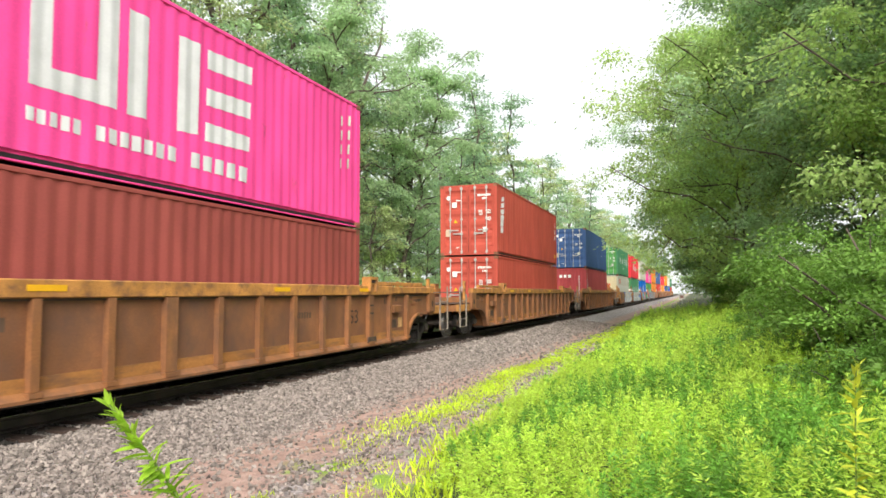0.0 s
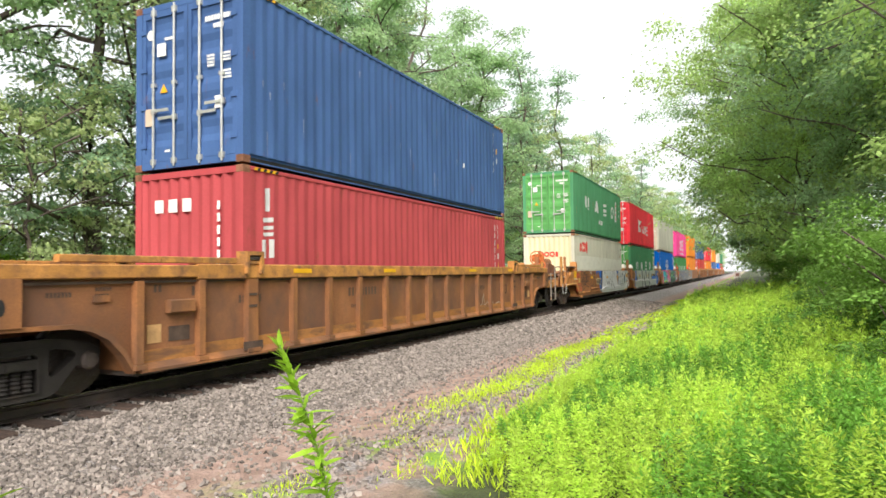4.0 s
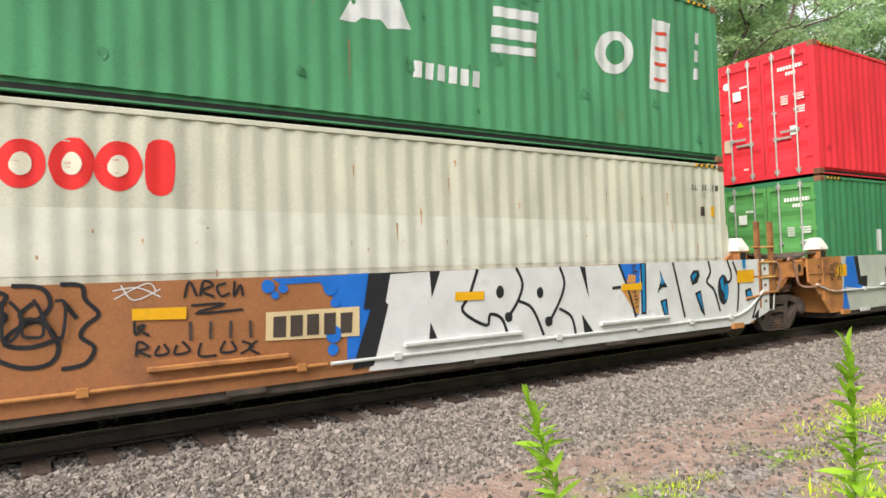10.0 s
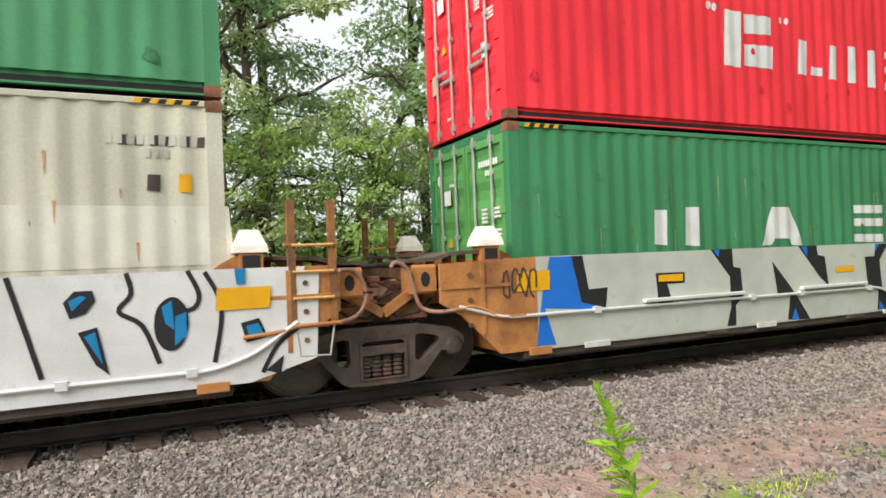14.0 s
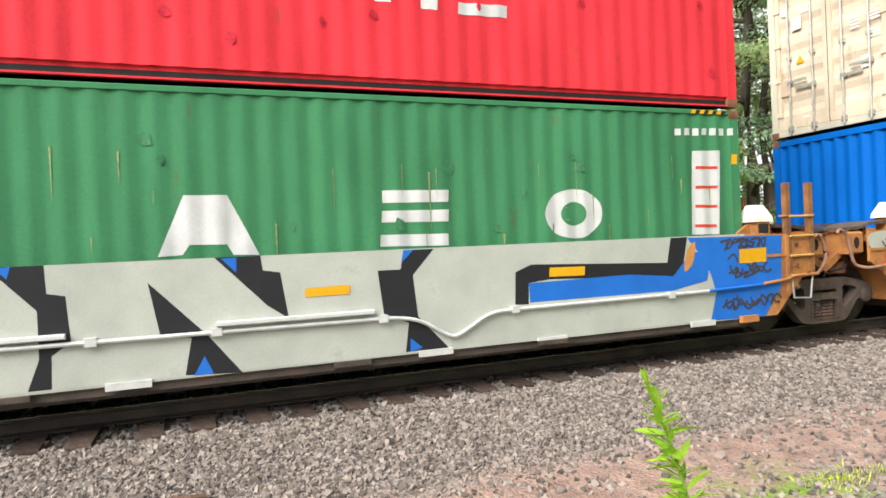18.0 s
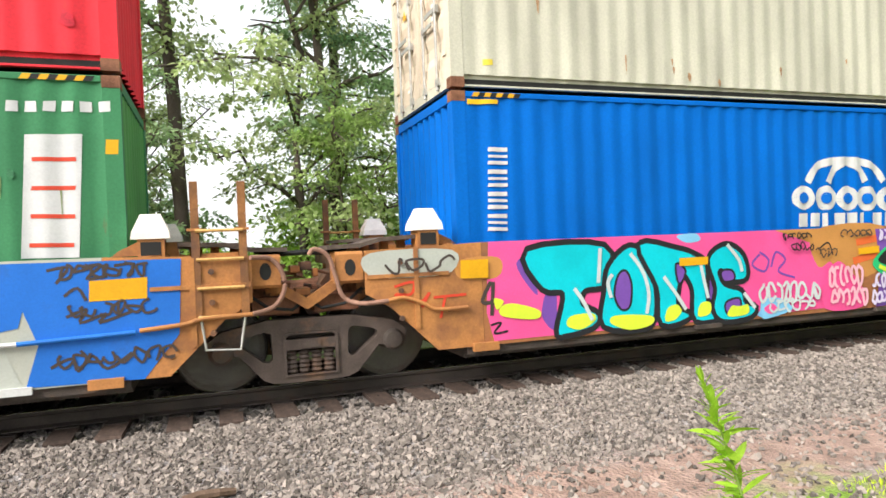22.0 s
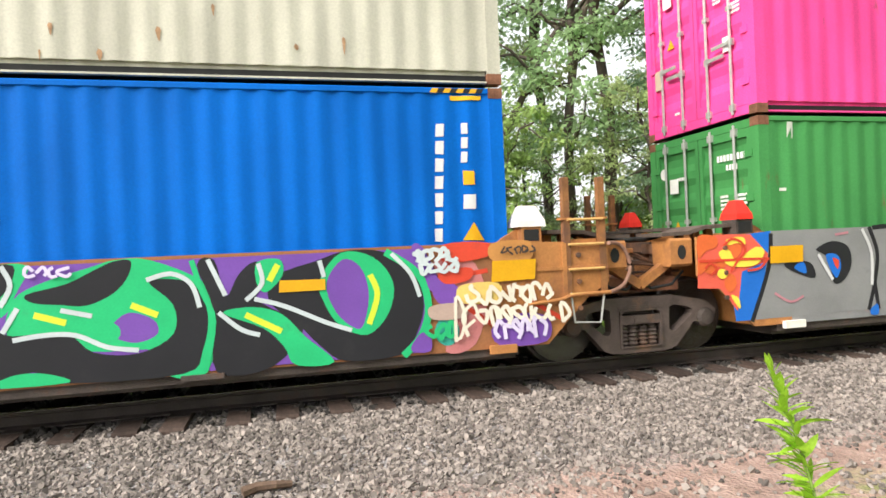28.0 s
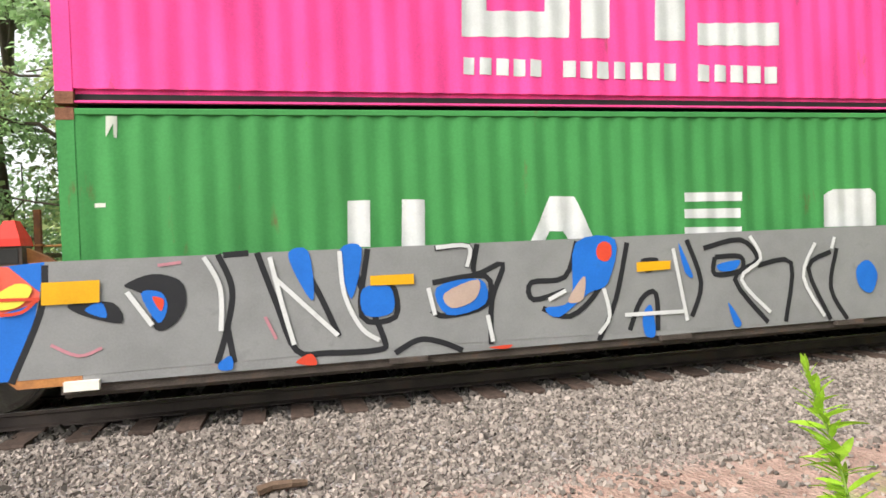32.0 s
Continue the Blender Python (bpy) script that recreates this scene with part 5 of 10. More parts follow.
ON_PLATE = ("articulated_well_unit",)


def art_material(col):
    c = ART[col]
    return material("sprayed_" + col, c, 0.55, 0, 0.10, 2.5, 0.06, 50, stain=tuple(0.62 * k + 0.02 for k in c), stain_at=(0.6, 0.8), stain_scale=2.5)


COATS = {}


def lay(who, loops, layer):
    """Each coat lies a hair over the one before it."""
    k = COATS[who.name] = COATS.get(who.name, 0) + 1
    if who.name.startswith(ON_PLATE):
        return flat(loops, -1.4425 - 0.00025 * k)
    return painted(loops, 0.003 + 0.00025 * k)


def ribbon(pts, w):
    left, right = stroke(pts, w)
    return [[a, b, d, c] for a, b, c, d in zip(left, left[1:], right, right[1:])]


def block(who, col, layer, pts, rounded=True, edge=None):
    """A filled patch of paint, rounded or straight-edged, with an optional outline."""
    loop = smooth_loop(pts, 4) if rounded else pts
    if edge:
        part("outline", lay(who, ribbon(loop + loop[:2], edge[1] * 2), layer - 1), art_material(edge[0]), who)
    part("painted_shape", lay(who, [loop], layer), art_material(col), who)


def spray(who, col, layer, pts, w):
    """One sprayed or brushed line."""
    part("sprayed_line", lay(who, ribbon(smooth_loop(pts, 4, False), w), layer), art_material(col), who)

# ---- painted letters, emblems and sprayed colours, metres along and up each side ----
block(low_c, 'white', 0, [(5.18, 2.61), (5.28, 2.62), (5.28, 2.44), (5.17, 2.43)], False)
block(low_c, 'white', 0, [(5.17, 2.37), (5.27, 2.38), (5.27, 2.2), (5.17, 2.2)], False)
block(low_c, 'white', 0, [(5.17, 2.14), (5.27, 2.15), (5.26, 1.97), (5.16, 1.96)], False)
block(low_c, 'white', 0, [(5.16, 1.91), (5.26, 1.92), (5.26, 1.74), (5.16, 1.73)], False)
block(low_c, 'white', 0, [(5.16, 1.68), (5.26, 1.68), (5.25, 1.5), (5.15, 1.5)], False)
block(low_c, 'white', 0, [(5.15, 1.45), (5.25, 1.45), (5.25, 1.27), (5.15, 1.27)], False)
block(low_c, 'white', 0, [(5.43, 2.63), (5.51, 2.64), (5.51, 2.51), (5.43, 2.51)], False)
block(low_c, 'white', 0, [(5.43, 2.47), (5.51, 2.48), (5.51, 2.35), (5.43, 2.34)], False)
block(low_c, 'white', 0, [(5.43, 2.3), (5.5, 2.31), (5.5, 2.18), (5.42, 2.18)], False)
block(low_c, 'yellow', 0, [(5.42, 2.03), (5.55, 2.04), (5.55, 1.88), (5.42, 1.88)], False)
block(low_c, 'yellow', 0, [(5.52, 1.47), (5.62, 1.25), (5.41, 1.25)], False)
block(low_c, 'white', 0, [(5.41, 1.72), (5.57, 1.73), (5.56, 1.55), (5.41, 1.54)], False)
block(low_c, 'white', 0, [(-5.57, 2.56), (-5.44, 2.58), (-5.44, 2.19), (-5.56, 2.18)], False)
block(low_c, 'white', 0, [(-5.62, 2.07), (-5.37, 2.09), (-5.37, 2.01), (-5.62, 1.99)], False)
block(low_c, 'white', 0, [(-5.62, 1.93), (-5.37, 1.95), (-5.37, 1.89), (-5.62, 1.87)], False)
block(low_c, 'white', 0, [(-5.62, 1.82), (-5.37, 1.84), (-5.37, 1.78), (-5.62, 1.76)], False)
block(low_c, 'white', 0, [(-5.65, 1.7), (-5.55, 1.71), (-5.55, 1.4), (-5.65, 1.4)], False)
block(low_c, 'white', 0, [(-5.46, 1.72), (-5.35, 1.72), (-5.35, 1.41), (-5.46, 1.41)], False)
block(low_d, 'logored', 0, [(-4.55, 2.29), (-4.56, 2.2), (-4.61, 2.12), (-4.68, 2.07), (-4.75, 2.05), (-4.83, 2.06), (-4.89, 2.11), (-4.93, 2.18), (-4.94, 2.27), (-4.93, 2.36), (-4.88, 2.44), (-4.82, 2.49), (-4.74, 2.51), (-4.67, 2.5), (-4.6, 2.46), (-4.56, 2.38)], True)
block(low_d, 'logored', 0, [(-4.14, 2.32), (-4.16, 2.22), (-4.2, 2.13), (-4.27, 2.07), (-4.34, 2.05), (-4.42, 2.07), (-4.48, 2.12), (-4.51, 2.2), (-4.53, 2.29), (-4.51, 2.39), (-4.47, 2.47), (-4.4, 2.53), (-4.33, 2.56), (-4.26, 2.55), (-4.2, 2.49), (-4.15, 2.41)], True)
block(low_d, 'logored', 0, [(-3.71, 2.31), (-3.73, 2.22), (-3.78, 2.13), (-3.86, 2.07), (-3.94, 2.05), (-4.02, 2.07), (-4.09, 2.12), (-4.14, 2.2), (-4.15, 2.29), (-4.13, 2.38), (-4.08, 2.47), (-4.01, 2.53), (-3.93, 2.55), (-3.84, 2.54), (-3.77, 2.49), (-3.73, 2.41)], True)
block(low_d, 'logored', 0, [(-3.66, 2.54), (-3.42, 2.55), (-3.44, 2.07), (-3.67, 2.08)], True)
block(low_d, 'dullwhite', 0, [(-5.84, 1.86), (-3.57, 1.89), (6.13, 1.8), (6.18, 1.2), (-3.59, 1.22), (-5.83, 1.24)], False)
block(low_d, 'dark', 0, [(5.13, 2.51), (5.21, 2.51), (5.2, 2.41), (5.12, 2.41)], False)
block(low_d, 'dark', 0, [(5.27, 2.51), (5.35, 2.51), (5.34, 2.41), (5.26, 2.41)], False)
block(low_d, 'dark', 0, [(5.41, 2.51), (5.49, 2.52), (5.48, 2.41), (5.4, 2.41)], False)
block(low_d, 'dark', 0, [(5.55, 2.51), (5.63, 2.52), (5.62, 2.41), (5.54, 2.41)], False)
block(low_d, 'dark', 0, [(5.69, 2.51), (5.78, 2.52), (5.77, 2.41), (5.68, 2.41)], False)
block(low_d, 'dark', 0, [(5.84, 2.51), (5.92, 2.52), (5.91, 2.41), (5.83, 2.41)], False)
block(low_d, 'faint', 0, [(5, 2.53), (5.06, 2.54), (5.06, 2.43), (5, 2.42)], False)
block(low_d, 'faint', 0, [(5.1, 2.53), (5.15, 2.54), (5.15, 2.42), (5.09, 2.42)], False)
block(low_d, 'faint', 0, [(5.19, 2.53), (5.25, 2.54), (5.25, 2.42), (5.19, 2.42)], False)
block(low_d, 'faint', 0, [(5.28, 2.53), (5.35, 2.53), (5.34, 2.42), (5.28, 2.42)], False)
block(low_d, 'faint', 0, [(5.38, 2.53), (5.44, 2.53), (5.44, 2.42), (5.38, 2.42)], False)
block(low_d, 'faint', 0, [(5.48, 2.53), (5.54, 2.53), (5.54, 2.42), (5.48, 2.42)], False)
block(low_d, 'faint', 0, [(5.58, 2.53), (5.64, 2.53), (5.64, 2.42), (5.57, 2.41)], False)
block(low_d, 'faint', 0, [(5.68, 2.53), (5.74, 2.53), (5.74, 2.41), (5.67, 2.41)], False)
block(low_d, 'faint', 0, [(5.78, 2.53), (5.85, 2.53), (5.84, 2.41), (5.78, 2.41)], False)
block(low_d, 'faint', 0, [(5.35, 2.38), (5.4, 2.38), (5.4, 2.29), (5.34, 2.29)], False)
block(low_d, 'faint', 0, [(5.43, 2.38), (5.48, 2.38), (5.48, 2.29), (5.43, 2.29)], False)
block(low_d, 'faint', 0, [(5.51, 2.38), (5.57, 2.38), (5.57, 2.29), (5.51, 2.29)], False)
block(low_d, 'yellow', 0, [(5.66, 2.13), (5.78, 2.13), (5.78, 1.94), (5.65, 1.95)], False)
block(low_d, 'dark', 0, [(5.37, 2.12), (5.49, 2.12), (5.48, 1.95), (5.36, 1.96)], False)
block(low_d, 'cream', 1, [(-4.66, 2.29), (-4.67, 2.23), (-4.7, 2.19), (-4.75, 2.17), (-4.79, 2.18), (-4.83, 2.22), (-4.84, 2.27), (-4.82, 2.33), (-4.79, 2.37), (-4.74, 2.39), (-4.7, 2.38), (-4.67, 2.34)], True)
block(low_d, 'cream', 1, [(-4.25, 2.31), (-4.27, 2.24), (-4.31, 2.2), (-4.37, 2.2), (-4.41, 2.24), (-4.42, 2.3), (-4.4, 2.36), (-4.36, 2.41), (-4.31, 2.41), (-4.27, 2.37)], True)
block(low_d, 'cream', 1, [(-3.84, 2.31), (-3.85, 2.25), (-3.89, 2.21), (-3.94, 2.19), (-3.98, 2.2), (-4.02, 2.24), (-4.03, 2.3), (-4.01, 2.35), (-3.98, 2.39), (-3.93, 2.41), (-3.88, 2.4), (-3.85, 2.36)], True)
block(low_e, 'white', 0, [(-3.7, 1.75), (-3.46, 1.75), (-3.48, 1.24), (-3.72, 1.26)], False)
block(low_e, 'white', 0, [(-3.1, 1.79), (-2.83, 1.79), (-2.85, 1.21), (-3.13, 1.23)], False)
block(low_e, 'white', 0, [(-1.25, 1.79), (-0.83, 1.79), (-0.53, 1.16), (-0.79, 1.17), (-0.85, 1.28), (-1.21, 1.29), (-1.28, 1.19), (-1.51, 1.18)], False)
block(low_e, 'white', 0, [(0.83, 1.82), (1.64, 1.82), (1.63, 1.68), (0.83, 1.68)], False)
block(low_e, 'white', 0, [(0.82, 1.59), (1.63, 1.59), (1.62, 1.45), (0.81, 1.46)], False)
block(low_e, 'white', 0, [(0.79, 1.32), (1.61, 1.31), (1.61, 1.17), (0.78, 1.19)], False)
block(low_e, 'white', 0, [(5.27, 2.32), (5.75, 2.33), (5.68, 1.16), (5.2, 1.17)], False)
block(low_e, 'white', 0, [(3.75, 1.49), (3.71, 1.37), (3.61, 1.27), (3.47, 1.2), (3.31, 1.19), (3.15, 1.22), (3.02, 1.29), (2.94, 1.39), (2.91, 1.51), (2.95, 1.63), (3.04, 1.73), (3.18, 1.79), (3.34, 1.81), (3.5, 1.79), (3.64, 1.72), (3.73, 1.61)], True)
block(low_e, 'white', 0, [(4.99, 2.62), (5.08, 2.62), (5.08, 2.53), (4.98, 2.53)], False)
block(low_e, 'white', 0, [(5.14, 2.63), (5.23, 2.63), (5.23, 2.53), (5.13, 2.53)], False)
block(low_e, 'white', 0, [(5.29, 2.63), (5.38, 2.63), (5.38, 2.53), (5.28, 2.53)], False)
block(low_e, 'white', 0, [(5.44, 2.63), (5.54, 2.64), (5.53, 2.54), (5.43, 2.54)], False)
block(low_e, 'white', 0, [(5.59, 2.64), (5.69, 2.64), (5.68, 2.54), (5.58, 2.54)], False)
block(low_e, 'white', 0, [(5.74, 2.64), (5.84, 2.64), (5.84, 2.54), (5.74, 2.54)], False)
block(low_e, 'white', 0, [(5.9, 2.64), (6, 2.65), (6, 2.55), (5.9, 2.54)], False)
block(low_e, 'yellow', 0, [(5.95, 2.28), (6.06, 2.28), (6.05, 2.14), (5.94, 2.14)], False)
block(low_e, 'greenp', 1, [(3.51, 1.5), (3.48, 1.42), (3.41, 1.37), (3.32, 1.35), (3.23, 1.37), (3.16, 1.43), (3.14, 1.5), (3.17, 1.58), (3.24, 1.63), (3.33, 1.65), (3.42, 1.63), (3.49, 1.57)], True)
block(low_e, 'red', 1, [(5.32, 2.11), (5.69, 2.11), (5.69, 2.07), (5.32, 2.07)], False)
block(low_e, 'red', 1, [(5.31, 1.84), (5.68, 1.84), (5.67, 1.8), (5.3, 1.8)], False)
block(low_e, 'red', 1, [(5.29, 1.58), (5.66, 1.57), (5.66, 1.53), (5.29, 1.54)], False)
block(low_e, 'red', 1, [(5.27, 1.31), (5.64, 1.3), (5.64, 1.26), (5.27, 1.27)], False)
block(low_f, 'white', 0, [(-0.64, 1.59), (-0.66, 1.52), (-0.71, 1.47), (-0.78, 1.43), (-0.85, 1.42), (-0.93, 1.44), (-0.99, 1.48), (-1.04, 1.53), (-1.05, 1.6), (-1.03, 1.66), (-0.98, 1.72), (-0.92, 1.75), (-0.84, 1.76), (-0.76, 1.75), (-0.7, 1.71), (-0.66, 1.65)], True)
block(low_f, 'white', 0, [(-0.21, 1.58), (-0.23, 1.51), (-0.28, 1.45), (-0.35, 1.42), (-0.43, 1.41), (-0.51, 1.42), (-0.57, 1.46), (-0.61, 1.52), (-0.63, 1.59), (-0.61, 1.65), (-0.56, 1.71), (-0.49, 1.74), (-0.41, 1.76), (-0.33, 1.74), (-0.27, 1.7), (-0.22, 1.64)], True)
block(low_f, 'white', 0, [(0.21, 1.56), (0.19, 1.5), (0.14, 1.44), (0.07, 1.4), (-0.01, 1.39), (-0.1, 1.41), (-0.16, 1.45), (-0.21, 1.51), (-0.22, 1.58), (-0.2, 1.64), (-0.15, 1.7), (-0.08, 1.74), (0, 1.75), (0.08, 1.73), (0.15, 1.69), (0.2, 1.63)], True)
block(low_f, 'white', 0, [(0.61, 1.55), (0.59, 1.48), (0.54, 1.43), (0.46, 1.39), (0.38, 1.38), (0.29, 1.4), (0.22, 1.44), (0.18, 1.5), (0.16, 1.57), (0.18, 1.63), (0.23, 1.69), (0.31, 1.73), (0.39, 1.74), (0.48, 1.73), (0.55, 1.68), (0.59, 1.62)], True)
block(low_f, 'white', 0, [(1.04, 1.54), (1.02, 1.47), (0.97, 1.41), (0.89, 1.38), (0.8, 1.36), (0.72, 1.38), (0.65, 1.42), (0.6, 1.48), (0.58, 1.55), (0.6, 1.62), (0.66, 1.68), (0.73, 1.72), (0.82, 1.73), (0.91, 1.72), (0.98, 1.68), (1.03, 1.61)], True)
block(low_f, 'white', 0, [(-0.95, 1.37), (-0.77, 1.37), (-0.78, 1.18), (-0.96, 1.18)], False)
block(low_f, 'white', 0, [(-0.72, 1.37), (-0.54, 1.37), (-0.55, 1.18), (-0.73, 1.18)], False)
block(low_f, 'white', 0, [(-0.49, 1.36), (-0.41, 1.37), (-0.41, 1.18), (-0.5, 1.17)], False)
block(low_f, 'white', 0, [(-0.26, 1.36), (-0.07, 1.36), (-0.08, 1.17), (-0.26, 1.17)], False)
block(low_f, 'white', 0, [(-0.02, 1.36), (0.17, 1.36), (0.16, 1.16), (-0.02, 1.16)], False)
block(low_f, 'white', 0, [(0.23, 1.35), (0.32, 1.36), (0.31, 1.16), (0.22, 1.16)], False)
block(low_f, 'white', 0, [(0.48, 1.35), (0.67, 1.35), (0.66, 1.15), (0.47, 1.15)], False)
block(low_f, 'white', 0, [(0.73, 1.35), (0.93, 1.35), (0.92, 1.14), (0.72, 1.14)], False)
spray(low_f, 'white', 0, [(-0.76, 1.81), (-0.6, 2.02), (-0.34, 2.1), (-0.02, 2.12)], 0.11)
spray(low_f, 'white', 0, [(-0.02, 2.12), (0.3, 2.1), (0.57, 2), (0.72, 1.81)], 0.11)
spray(low_f, 'white', 0, [(-0.38, 1.8), (-0.23, 2.01), (-0.02, 2.11)], 0.11)
spray(low_f, 'white', 0, [(-0.02, 2.11), (0.24, 2), (0.36, 1.81)], 0.11)
block(low_f, 'white', 0, [(5.31, 2.49), (5.4, 2.49), (5.39, 2.35), (5.3, 2.35)], False)
block(low_f, 'white', 0, [(5.3, 2.3), (5.39, 2.3), (5.38, 2.15), (5.29, 2.16)], False)
block(low_f, 'white', 0, [(5.29, 2.11), (5.38, 2.1), (5.37, 1.96), (5.28, 1.96)], False)
block(low_f, 'white', 0, [(5.28, 1.91), (5.37, 1.91), (5.36, 1.77), (5.27, 1.77)], False)
block(low_f, 'white', 0, [(5.27, 1.72), (5.36, 1.72), (5.35, 1.57), (5.27, 1.57)], False)
block(low_f, 'white', 0, [(5.26, 1.52), (5.35, 1.52), (5.34, 1.38), (5.26, 1.38)], False)
block(low_f, 'white', 0, [(5.25, 1.33), (5.34, 1.33), (5.33, 1.18), (5.25, 1.19)], False)
block(low_f, 'white', 0, [(5.6, 2.5), (5.67, 2.5), (5.67, 2.38), (5.6, 2.38)], False)
block(low_f, 'white', 0, [(5.6, 2.34), (5.67, 2.34), (5.66, 2.22), (5.59, 2.22)], False)
block(low_f, 'white', 0, [(5.59, 2.18), (5.66, 2.18), (5.65, 2.06), (5.58, 2.06)], False)
block(low_f, 'yellow', 0, [(5.6, 1.97), (5.73, 1.96), (5.73, 1.81), (5.6, 1.81)], False)
block(low_f, 'yellow', 0, [(5.7, 1.39), (5.82, 1.18), (5.57, 1.19)], False)
block(low_f, 'white', 0, [(5.6, 1.7), (5.74, 1.7), (5.73, 1.54), (5.59, 1.54)], False)
block(low_f, 'hazard', 0, [(5.48, 2.8), (5.85, 2.81), (5.84, 2.76), (5.48, 2.75)], False)
block(low_f, 'white', 0, [(-5.67, 2.25), (-5.42, 2.25), (-5.42, 2.2), (-5.67, 2.2)], False)
block(low_f, 'white', 0, [(-5.67, 2.16), (-5.42, 2.16), (-5.42, 2.13), (-5.67, 2.13)], False)
block(low_f, 'white', 0, [(-5.67, 2.09), (-5.42, 2.09), (-5.42, 2.05), (-5.68, 2.05)], False)
block(low_f, 'white', 0, [(-5.68, 1.99), (-5.43, 1.99), (-5.43, 1.94), (-5.68, 1.94)], False)
block(low_f, 'white', 0, [(-5.68, 1.9), (-5.43, 1.9), (-5.43, 1.87), (-5.68, 1.87)], False)
block(low_f, 'white', 0, [(-5.68, 1.83), (-5.43, 1.83), (-5.43, 1.79), (-5.69, 1.79)], False)
block(low_f, 'white', 0, [(-5.69, 1.73), (-5.44, 1.73), (-5.44, 1.68), (-5.69, 1.68)], False)
block(low_f, 'white', 0, [(-5.69, 1.65), (-5.44, 1.64), (-5.44, 1.61), (-5.69, 1.61)], False)
block(low_f, 'white', 0, [(-5.69, 1.58), (-5.44, 1.57), (-5.44, 1.53), (-5.7, 1.53)], False)
block(low_f, 'white', 0, [(-5.7, 1.47), (-5.45, 1.47), (-5.45, 1.42), (-5.7, 1.43)], False)
block(low_f, 'white', 0, [(-5.7, 1.39), (-5.45, 1.38), (-5.45, 1.35), (-5.7, 1.36)], False)
block(low_f, 'white', 0, [(-5.7, 1.32), (-5.45, 1.31), (-5.45, 1.27), (-5.71, 1.28)], False)
block(low_f, 'hazard', 0, [(-5.91, 2.8), (-5.51, 2.81), (-5.52, 2.76), (-5.91, 2.74)], False)
block(low_f, 'blue2', 1, [(-0.75, 1.59), (-0.77, 1.55), (-0.8, 1.52), (-0.85, 1.51), (-0.9, 1.52), (-0.93, 1.55), (-0.94, 1.59), (-0.93, 1.63), (-0.89, 1.66), (-0.84, 1.67), (-0.8, 1.66), (-0.77, 1.63)], True)
block(low_f, 'blue2', 1, [(-0.32, 1.58), (-0.34, 1.54), (-0.38, 1.51), (-0.42, 1.5), (-0.47, 1.51), (-0.5, 1.54), (-0.52, 1.58), (-0.5, 1.62), (-0.47, 1.65), (-0.42, 1.66), (-0.37, 1.65), (-0.33, 1.62)], True)
block(low_f, 'blue2', 1, [(0.09, 1.57), (0.08, 1.53), (0.04, 1.5), (-0.01, 1.49), (-0.06, 1.5), (-0.09, 1.53), (-0.11, 1.57), (-0.09, 1.61), (-0.05, 1.64), (-0, 1.65), (0.05, 1.64), (0.08, 1.61)], True)
block(low_f, 'blue2', 1, [(0.49, 1.56), (0.47, 1.52), (0.43, 1.49), (0.38, 1.48), (0.33, 1.49), (0.29, 1.52), (0.28, 1.56), (0.3, 1.6), (0.34, 1.63), (0.39, 1.64), (0.44, 1.63), (0.47, 1.6)], True)
block(low_f, 'blue2', 1, [(0.92, 1.55), (0.9, 1.5), (0.86, 1.47), (0.81, 1.46), (0.76, 1.48), (0.72, 1.51), (0.71, 1.55), (0.72, 1.59), (0.76, 1.62), (0.82, 1.63), (0.87, 1.62), (0.91, 1.59)], True)
block(low_g, 'white', 0, [(-3.34, 1.66), (-3.1, 1.66), (-3.12, 1.16), (-3.36, 1.17)], False)
block(low_g, 'white', 0, [(-2.75, 1.66), (-2.5, 1.65), (-2.52, 1.13), (-2.78, 1.15)], False)
block(low_g, 'white', 0, [(-1.03, 1.65), (-0.73, 1.64), (-0.49, 1.13), (-0.81, 1.13), (-0.89, 1.24), (-1.05, 1.25), (-1.12, 1.13), (-1.29, 1.14)], False)
block(low_g, 'white', 0, [(0.71, 1.65), (1.52, 1.64), (1.51, 1.53), (0.71, 1.54)], False)
block(low_g, 'white', 0, [(0.7, 1.45), (1.49, 1.44), (1.49, 1.32), (0.7, 1.34)], False)
block(low_g, 'white', 0, [(0.69, 1.23), (1.5, 1.21), (1.49, 1.13), (0.69, 1.15)], False)
block(low_g, 'white', 0, [(2.74, 1.57), (2.88, 1.64), (3.46, 1.64), (3.56, 1.57), (3.54, 1.15), (2.72, 1.16)], False)
block(low_g, 'pale', 0, [(-5.65, 2.55), (-5.55, 2.55), (-5.56, 2.34), (-5.66, 2.34)], False)
block(low_g, 'pale', 0, [(-5.79, 1.7), (-5.69, 1.7), (-5.69, 1.66), (-5.79, 1.66)], False)
block(top_a, 'white', 0, [(-2.08, 2.53), (-1.79, 2.57), (-1.78, 1.24), (-1.12, 1.29), (-1.12, 2.62), (-0.79, 2.69), (-0.79, 0.99), (-2.07, 0.97)], False)
block(top_a, 'white', 0, [(-0.64, 2.47), (-0.27, 2.48), (-0.28, 0.98), (-0.64, 0.97)], False)
block(top_a, 'white', 0, [(0.32, 2.45), (0.76, 2.47), (0.74, 0.99), (0.31, 0.96)], False)
block(top_a, 'white', 0, [(0.94, 2.44), (2.07, 2.51), (2.06, 2.19), (0.94, 2.12)], False)
block(top_a, 'white', 0, [(0.93, 1.8), (2.05, 1.86), (2.04, 1.57), (0.93, 1.52)], False)
block(top_a, 'white', 0, [(0.92, 1.24), (2.04, 1.24), (2.03, 0.98), (0.92, 0.93)], False)
block(top_a, 'white', 0, [(-2.09, 0.7), (-1.98, 0.7), (-1.98, 0.53), (-2.08, 0.53)], False)
